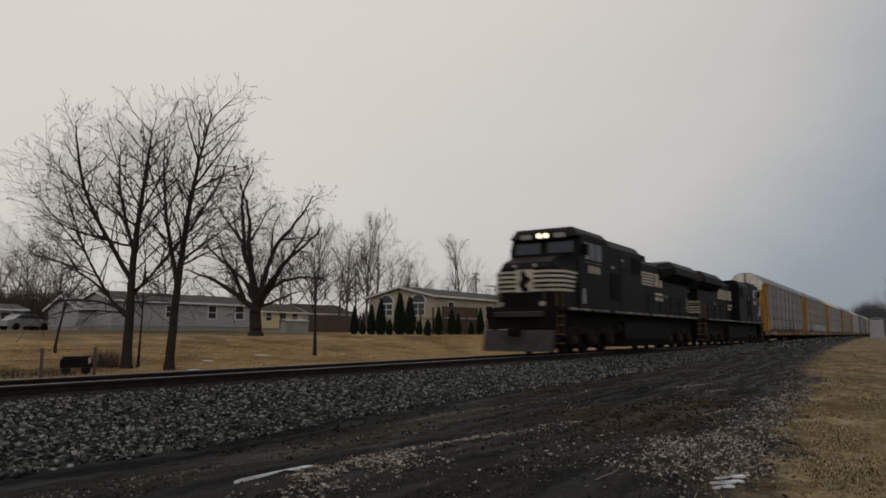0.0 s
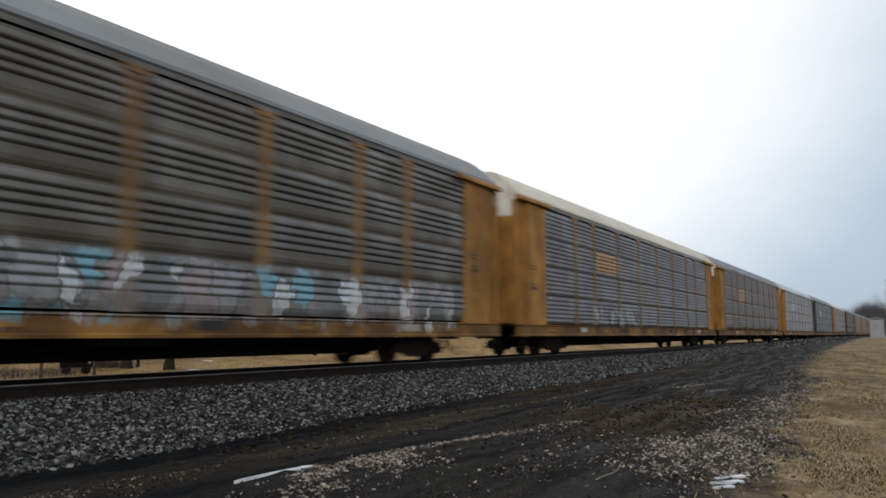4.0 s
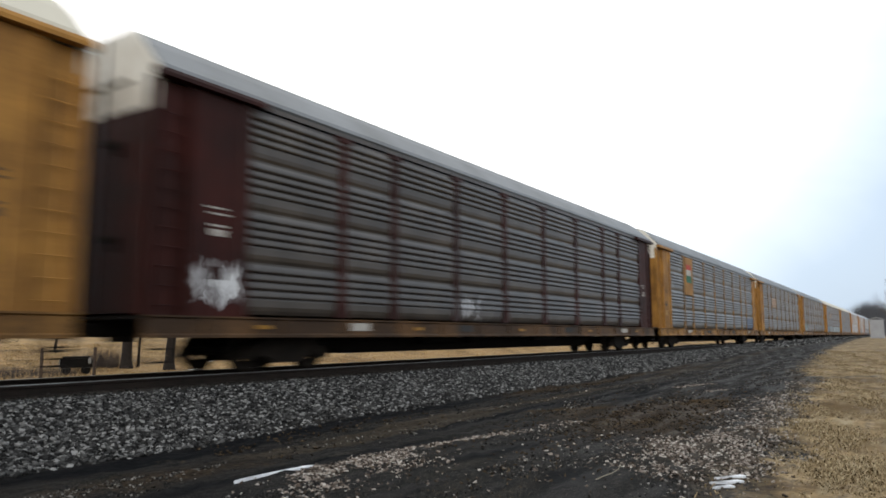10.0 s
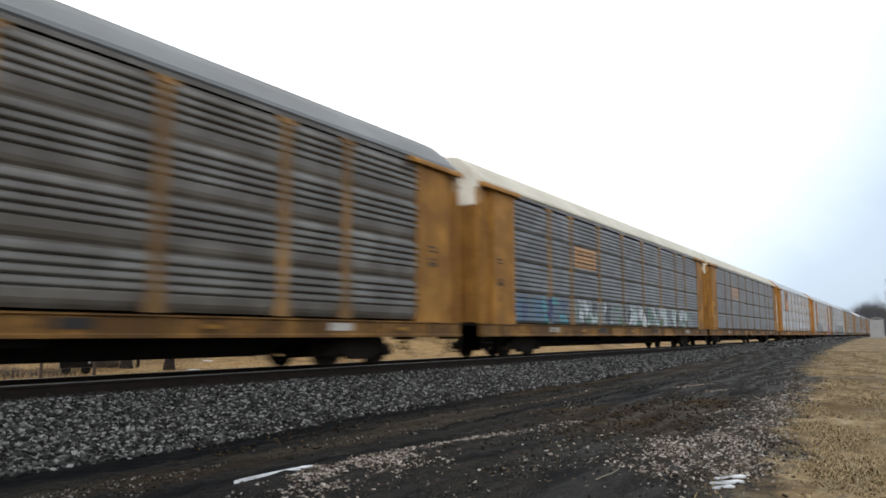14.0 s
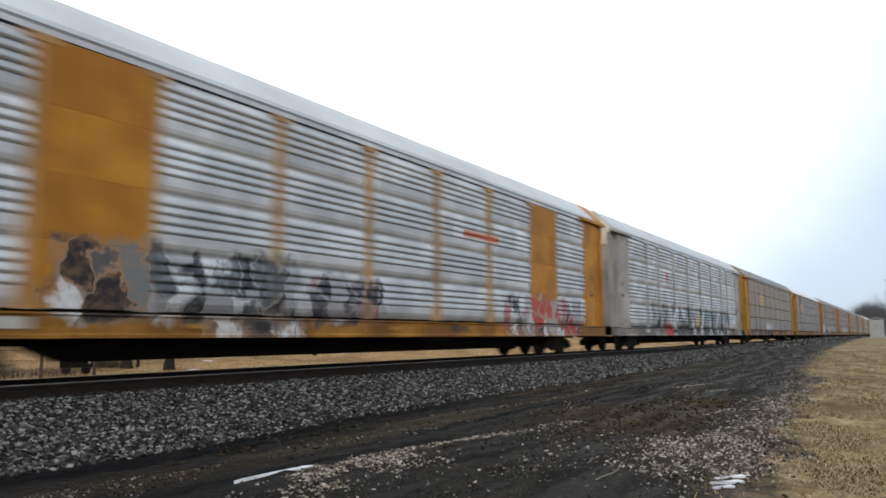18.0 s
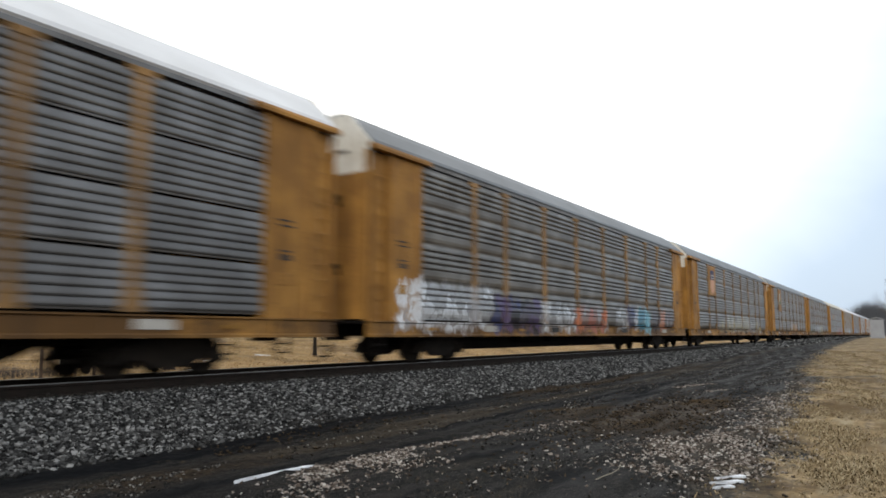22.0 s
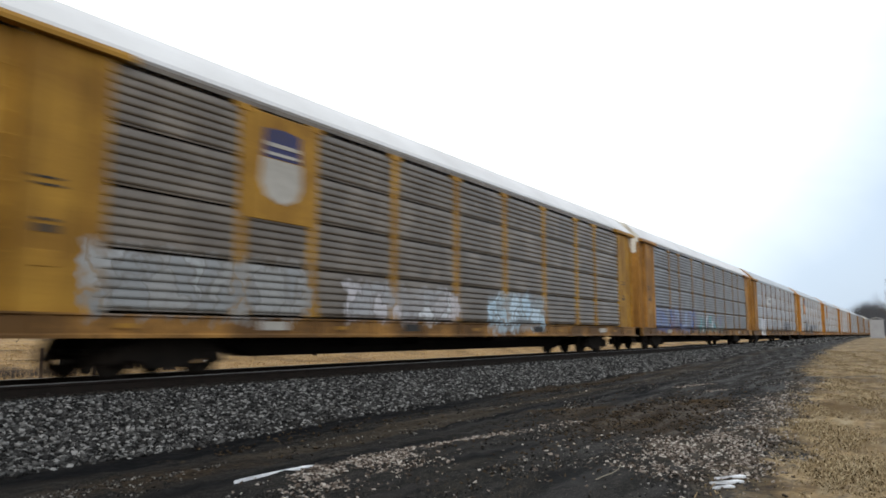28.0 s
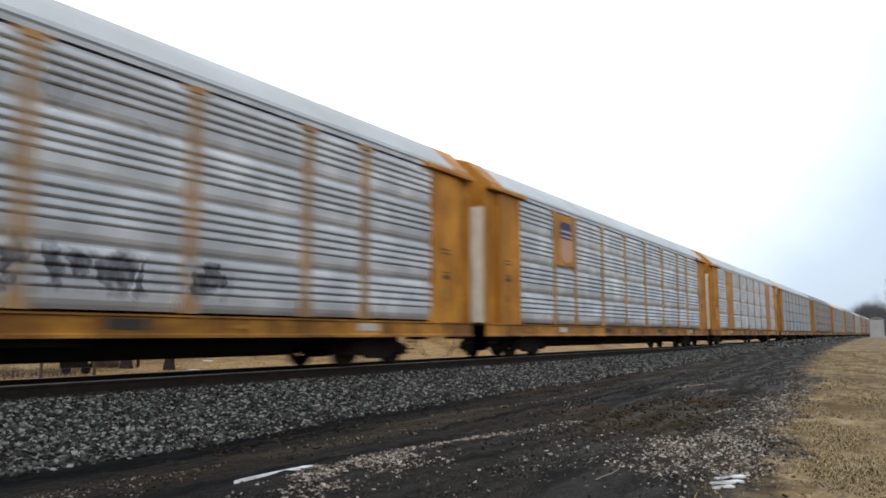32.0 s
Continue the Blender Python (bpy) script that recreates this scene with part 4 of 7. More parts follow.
def sprayed(base, root, patches, seed):
    """A copy of a paint with graffiti sprayed over it; each patch: x0, x1, z0, z1 on the car, its colours, cover."""
    m = base.copy()
    m.name = base.name + "_sprayed"
    n, l = m.node_tree.nodes, m.node_tree.links
    b = n["Principled BSDF"]
    last = b.inputs["Base Color"].links[0].from_socket
    where = n.new("ShaderNodeTexCoord")
    where.object = root
    sep = n.new("ShaderNodeSeparateXYZ")
    wob = n.new("ShaderNodeTexNoise")
    wob.inputs["Scale"].default_value, wob.inputs["Detail"].default_value = 2.3, 3
    off = n.new("ShaderNodeVectorMath")
    off.operation = "ADD"
    off.inputs[1].default_value = (seed * 7.3, 0, 0)
    l.new(where.outputs["Object"], off.inputs[0])
    flat = n.new("ShaderNodeVectorMath")
    flat.operation = "MULTIPLY"
    flat.inputs[1].default_value = (1, 0, 1)
    l.new(off.outputs[0], flat.inputs[0])
    l.new(flat.outputs[0], wob.inputs["Vector"])
    push = n.new("ShaderNodeVectorMath")
    push.operation = "MULTIPLY_ADD"
    l.new(wob.outputs["Color"], push.inputs[0])
    push.inputs[1].default_value = (1.0, 0.0, 0.7)
    l.new(where.outputs["Object"], push.inputs[2])
    l.new(push.outputs[0], sep.inputs[0])
    squash = n.new("ShaderNodeVectorMath")
    squash.operation = "MULTIPLY_ADD"
    squash.inputs[1].default_value = (1.0, 0.0, 0.62)
    squash.inputs[2].default_value = (seed * 3.1, 0, 0)
    l.new(push.outputs[0], squash.inputs[0])
    cell, rim = n.new("ShaderNodeTexVoronoi"), n.new("ShaderNodeTexVoronoi")
    rim.feature = "DISTANCE_TO_EDGE"
    for v in (cell, rim):
        v.inputs["Scale"].default_value = 1.9
        l.new(squash.outputs[0], v.inputs["Vector"])
    pick = n.new("ShaderNodeSeparateColor")
    l.new(cell.outputs["Color"], pick.inputs[0])
    # strokes: bright bodies between darker seams, uneven spray
    seam = n.new("ShaderNodeMapRange")
    seam.inputs["From Min"].default_value, seam.inputs["From Max"].default_value = 0.01, 0.09
    l.new(rim.outputs["Distance"], seam.inputs["Value"])
    mist = n.new("ShaderNodeTexNoise")
    mist.inputs["Scale"].default_value, mist.inputs["Detail"].default_value = 5.5, 6
    l.new(flat.outputs[0], mist.inputs["Vector"])
    haze = n.new("ShaderNodeMapRange")
    haze.inputs["From Min"].default_value, haze.inputs["From Max"].default_value = 0.32, 0.58
    haze.inputs["To Min"].default_value, haze.inputs["To Max"].default_value = 0.6, 0.96
    l.new(mist.outputs["Fac"], haze.inputs["Value"])
    crisp = n.new("ShaderNodeSeparateXYZ")
    l.new(where.outputs["Object"], crisp.inputs[0])

    def inside(value, lo, hi, soft):
        a, c = n.new("ShaderNodeMapRange"), n.new("ShaderNodeMapRange")
        for r, f0, f1 in ((a, lo - soft, lo + soft), (c, hi + soft, hi - soft)):
            r.inputs["From Min"].default_value, r.inputs["From Max"].default_value = f0, f1
            l.new(value, r.inputs["Value"])
        return times(a.outputs[0], c.outputs[0])

    def times(a, c):
        p = n.new("ShaderNodeMath")
        p.operation = "MULTIPLY"
        for slot, value in enumerate((a, c)):
            if isinstance(value, float):
                p.inputs[slot].default_value = value
            else:
                l.new(value, p.inputs[slot])
        return p.outputs[0]

    for x0, x1, z0, z1, colours, cover in patches:
        lay = n.new("ShaderNodeMixRGB")
        l.new(last, lay.inputs[1])
        if cover > 1.5:
            # a painted board: straight edges, worn
            box = times(inside(crisp.outputs["X"], x0, x1, 0.02), inside(crisp.outputs["Z"], z0, z1, 0.015))
            l.new(times(box, 0.85), lay.inputs[0])
            lay.inputs[2].default_value = (*colours[0], 1)
        else:
            box = times(inside(sep.outputs["X"], x0 + 0.5, x1 + 0.5, 0.12), inside(sep.outputs["Z"], z0 + 0.35, z1 + 0.35, 0.12))
            # thin undercoat over the whole piece
            wash = n.new("ShaderNodeMixRGB")
            l.new(last, wash.inputs[1])
            wash.inputs[2].default_value = (*[sum(c[i] for c in colours) / len(colours) * 0.8 for i in range(3)], 1)
            l.new(times(times(box, haze.outputs[0]), 0.72 * cover), wash.inputs[0])
            last = wash.outputs[0]
            l.new(last, lay.inputs[1])
            gaps = n.new("ShaderNodeMapRange")
            gaps.inputs["From Min"].default_value, gaps.inputs["From Max"].default_value = 1.0 - cover - 0.05, 1.0 - cover + 0.05
            l.new(pick.outputs["Green"], gaps.inputs["Value"])
            mask = times(times(box, gaps.outputs[0]), haze.outputs[0])
            if len(colours) > 1:
                mask = times(mask, seam.outputs[0])
            l.new(mask, lay.inputs[0])
            ramp = n.new("ShaderNodeValToRGB")
            ramp.color_ramp.interpolation = "CONSTANT"
            el = ramp.color_ramp.elements
            el[0].position, el[0].color = 0.0, (*colours[0], 1)
            el[1].position, el[1].color = 1.0 / len(colours) if len(colours) > 1 else 1.0, (*colours[min(1, len(colours) - 1)], 1)
            for i, c in enumerate(colours[2:], 2):
                el.new(i / len(colours)).color = (*c, 1)
            l.new(pick.outputs["Red"], ramp.inputs[0])
            l.new(ramp.outputs[0], lay.inputs[2])
        last = lay.outputs[0]
    l.new(last, b.inputs["Base Color"])
    return m


WHT, BLK, CYN, TEAL = (0.62, 0.64, 0.66), (0.02, 0.02, 0.025), (0.20, 0.42, 0.52), (0.05, 0.28, 0.32)
RED, ORG, NAVY, PURP, GRN, YEL, GRY, PALEB = (0.45, 0.05, 0.05), (0.60, 0.17, 0.05), (0.05, 0.06, 0.15), (0.10, 0.07, 0.16), (0.05, 0.17, 0.08), (0.58, 0.40, 0.10), (0.32, 0.32, 0.33), (0.10, 0.15, 0.34)

bay_start = [CORNER + sum(BAYS[:i]) for i in range(10)]


def emblem(root, kind, body):
    """Owner's plate on a bay: a coloured board with plain shapes, no lettering."""
    x2, x3 = bay_start[1], bay_start[2]
    y = -SIDE - 0.056

    def slab(name, pts, mat, up, dy, thick=0.012):
        part(name, Solid().prism(pts, y - dy - thick, y - dy, "y"), mat, up)

    def rect(a, b, c, d):
        return [(a, c), (b, c), (b, d), (a, d)]

    if kind in ("shield", "shieldwhite", "sail", "flag"):
        zlo = 3.0 if kind != "shield" else 3.25
        board = part("owner_plate", Solid().box(x2 + 0.10, x3 - 0.10, y, y + 0.10, zlo, TOP - 0.02, 0.012), body, root, "painted owner's board")
        cx = (x2 + x3) / 2
        if kind.startswith("shield"):
            low = peach if kind == "shield" else lettering
            slab("shield_field", [(cx - 0.54, 4.25), (cx + 0.54, 4.25), (cx + 0.56, 3.75), (cx + 0.40, 3.48), (cx, 3.34), (cx - 0.40, 3.48), (cx - 0.56, 3.75)], low, board, 0)
            slab("shield_band", [(cx - 0.54, 4.27), (cx + 0.54, 4.27), (cx + 0.48, 4.84), (cx, 4.90), (cx - 0.48, 4.84)], inkblue, board, 0)
            slab("shield_bar", rect(cx - 0.46, cx + 0.46, 4.50, 4.58), lettering, board, 0.012)
            slab("shield_bar", rect(cx - 0.46, cx + 0.46, 4.33, 4.39), lettering, board, 0.012)
        elif kind == "sail":
            slab("emblem_field", [(cx - 0.55, 3.75), (cx + 0.45, 3.75), (cx - 0.05, 4.75), (cx - 0.55, 4.75)], lettering, board, 0)
            slab("emblem_wedge", [(cx - 0.45, 3.75), (cx + 0.45, 3.75), (cx + 0.1, 4.25), (cx - 0.2, 4.0)], inkgreen, board, 0.012)
        else:
            slab("emblem_top", [(cx - 0.5, 4.45), (cx + 0.55, 4.45), (cx + 0.4, 4.75), (cx - 0.5, 4.75)], inkred, board, 0)
            slab("emblem_middle", rect(cx - 0.55, cx + 0.45, 4.12, 4.45), lettering, board, 0)
            slab("emblem_base", [(cx - 0.55, 3.72), (cx + 0.6, 3.72), (cx + 0.45, 4.12), (cx - 0.55, 4.12)], inkgreen, board, 0)


def autorack(x_at_2, style, body, sheet, roof, cap="white", logo="", graffiti=(), wide=False, posts="", near=True, label="", seed=1):
    painted = []
    x4, x5 = bay_start[2], bay_start[3]
    if logo == "whitelogo":
        painted = [(x4 + 0.15, x5 - 0.15, 3.42, 4.12, [(0.66, 0.66, 0.64)], 2.0), (x4 + 1.2, x5 - 0.45, 3.62, 3.86, [(0.03, 0.03, 0.035)], 2.0), (x4 + 0.4, x4 + 1.15, 3.92, 4.02, [(0.12, 0.12, 0.12)], 2.0)]
    elif logo == "bluelogo":
        painted = [(x4 + 0.1, x5 - 0.1, 3.35, 4.2, [(0.48, 0.52, 0.54)], 2.0), (x4 + 0.6, x4 + 1.15, 3.6, 3.95, [(0.12, 0.17, 0.2)], 2.0), (x4 + 1.4, x4 + 2.0, 3.6, 3.95, [(0.12, 0.17, 0.2)], 2.0)]
    elif logo in ("bars", "barsyellow"):
        tone, ink = ((0.48, 0.22, 0.035), (0.22, 0.11, 0.03)) if logo == "bars" else ((0.56, 0.33, 0.04), (0.10, 0.06, 0.03))
        painted = [(x4 + 0.35, x5 - 0.35, 3.3, 4.12, [tone], 2.0)] + [(x4 + a, x4 + b, z, z + 0.15, [ink], 2.0) for z, a, b in ((3.42, 0.55, 0.95), (3.42, 1.05, 1.75), (3.42, 1.85, 2.25), (3.78, 0.6, 1.3), (3.78, 1.42, 1.7), (3.78, 1.8, 2.3))]
    graffiti = [(g[0] + 0.31, g[1] + 0.31, *g[2:]) for g in graffiti] + painted
    root = thing("autorack_car", (x_at_2 + gone(2) - gone(0), MID, 0), label, "rail car", "autorack cars of the train")
    coat, skin = paint[body], metal[sheet]
    beam = sills[{"maroon": "rusty", "blue": "orange", "yellow": "orange"}.get(body, body)]
    pcoat = paint[posts or {"orange": "faded", "bright": "fadedbright"}.get(body, body)]
    low_skin, low_post, low_sill = skin, pcoat, beam
    if graffiti:
        low_skin, low_post, low_sill = sprayed(skin, root, graffiti, seed), sprayed(pcoat, root, graffiti, seed), sprayed(beam, root, [g for g in graffiti if g[2] < 1.15], seed)
    low_coat = sprayed(coat, root, graffiti, seed) if wide and graffiti else coat
    ends = [[g for g in graffiti if g[0] < CORNER and g[5] < 1.5], [g for g in graffiti if g[1] > BODY - CORNER and g[5] < 1.5]]
    corner_coat = [sprayed(coat, root, g, seed) if g else coat for g in ends]
    part("roof", ROOFS["short" if cap == "own" and body != "yellow" else "dropped" if style == "plain" else "long"], roofing[roof], root, "ribbed sheet roof")
    for end in (0, 1):
        turn, x0 = (0, 0.0) if end == 0 else (180, BODY)
        if cap == "own" and body != "yellow":
            part("roof_end", ROOFS["cap"], coat, root, "", (x0, 0, 0), turn)
        part("end_cap", CAP if end == 0 or style != "plain" else LOWCAP, coat if cap == "own" else endwhite, root, "" if cap == "own" else "whitish galvanised end panel", (x0, 0, 0), turn)
        if end == 0 and near and cap != "own":
            part("cap_hinge", CAPSEAM, dusty, root, "dark hinge bar across the end panel")
        d1 = part("end_door", DOOR, endwhite if cap == "own" and body == "bright" else coat, root, "", (x0, 0, 0), turn)
        d2 = part("end_door", DOOR, coat, root, "", (x0, 1.462 if end == 0 else -1.462, 0), turn)
        for z in (2.35, 4.05):
            part("door_latch", LATCH, under, d1, "", (0, 0, z))
        part("coupler", COUPLER, under, root, "", (x0, 0, 0), turn)
        part("brake_hose", HOSE, under, root, "", (x0, 0, 0), turn)
        truck = part("truck", BOLSTER, under, root, "", (3.75 if end == 0 else BODY - 3.75, 0, 0))
        for y in (-1.0, 1.0):
            part("side_frame", FRAME, dusty, truck, "", (0, y, 0))
        for wx in (-0.89, 0.89):
            for side in (0, 1):
                part("wheel", WHEEL, dusty, truck, "", (wx, (-0.745, 0.745)[side], 0.40), (0, 180)[side])
    part("deck", DECK, under, root)
    part("centre_sill", SPINE, under, root)
    for side in (0, 1):
        # side 0 faces the lens
        y, turn = (-SIDE, 0) if side == 0 else (SIDE, 180)

        def spot(x, width=0.0):
            return (x, y, 0) if side == 0 else (x + width, y, 0)

        part("top_chord", CHORD, skin, root, "", (0 if side == 0 else BODY, y, 0), turn)
        part("side_sill", SILL, low_sill if side == 0 else beam, root, "", (0 if side == 0 else BODY, y, 0), turn)
        for end in (0, 1):
            # each corner's own post, ladder and eave angle
            if side == 0:
                at, tn = ((0, y, 0), 0) if end == 0 else ((BODY, y, 0), None)
            else:
                at, tn = ((BODY, y, 0), 180) if end == 0 else ((0, y, 0), None)
            for nm, me, mt in (("corner_panel", CORNERP, coat), ("ladder", LADDER, coat), ("eave_angle", BRACKET, coat), ("stirrup_step", STEP, under)):
                mm = MIRROR[nm] if tn is None else me
                t2 = tn if tn is not None else (0 if side == 0 else 180)
                use = corner_coat[end] if nm == "corner_panel" and side == 0 else mt
                part(nm, mm, use, root, "", at, t2)
        x = CORNER
        joined = Solid()
        for b, w in enumerate(BAYS):
            if b:
                part("post", POST, low_post if side == 0 else pcoat, root, "", (x, y, 0), turn)
            for r in range(4):
                special = wide and b in (1, 7)
                z = FLOOR + r * ROWH
                marked = side == 0 and any(g[2] < z + ROWH + 0.2 and g[3] > z - 0.2 and g[0] < x + w + 0.5 and g[1] > x - 0.5 for g in graffiti)
                m = (low_coat if marked else coat) if special else (low_skin if marked else skin)
                if near:
                    part("panel", PANELS["plain" if special else style, w] if not special else FLATP, m, root, "", (x if side == 0 else x + w, y, z), turn)
                else:
                    ol = panel_outline(style, ROWH)
                    sgn = 1 if side == 0 else -1
                    joined.prism([(p[0] * sgn, p[1] + z) for p in ol], x, x + w)
            x += w
        if not near:
            tagged(part("side_wall", joined, skin, root, "", (0, y, 0)), kind="stuff")
    for x in (2.4, 7.6, 13.4, 19.3, 25.0):
        part("reflector", REFL, reflector, root, "yellow reflector strip", (x, -SIDE - 0.062, 0.86))
    for x, m in ((4.2, lettering), (8.9, inkblack), (16.2, inkblack), (22.3, lettering)):
        part("data_plate", PLATE, m, root, "stencilled data patch", (x + (seed % 5) * 0.3, -SIDE - 0.022, 0.84))
    if near:
        ink = lettering if body in ("maroon", "blue") else inkblack
        for end in (0, 1):
            x0 = 1.0 + 0.1 * (seed % 3) if end == 0 else BODY - 1.75 + 0.1 * (seed % 2)
            for kind, dx, z, m in (("line", 0.0, 3.05, ink), ("line", 0.05, 2.94, ink), ("block", 0.1, 2.25 + 0.15 * (seed % 3), ink), ("plate", 0.05, 1.75, reflector if seed % 2 else coat)):
                part("stencil" if kind != "plate" else "notice_plate", STENCILS[kind], m, root, "" if kind != "plate" else "small yellow notice plate", (x0 + dx, -SIDE - 0.004, z))
    if logo in ("shield", "shieldwhite", "sail", "flag"):
        emblem(root, logo, coat)
    return root


def mirrored(me, name):
    m = me.copy()
    m.name = name
    co = np.empty(len(m.vertices) * 3, np.float32)
    m.vertices.foreach_get("co", co)
    co[0::3] *= -1
    m.vertices.foreach_set("co", co)
    m.flip_normals()
    return m


MIRROR = {"corner_panel": mirrored(CORNERP, "corner_panel"), "ladder": mirrored(LADDER, "ladder"), "eave_angle": mirrored(BRACKET, "eave_angle"), "stirrup_step": mirrored(STEP, "stirrup_step")}
FLATP = Solid().box(0, 1.92, -0.04, 0.03, 0, ROWH, 0.004).mesh("flat_panel")
REFL = Solid().box(0, 0.34, -0.012, 0.0, 0, 0.075).mesh("reflector")

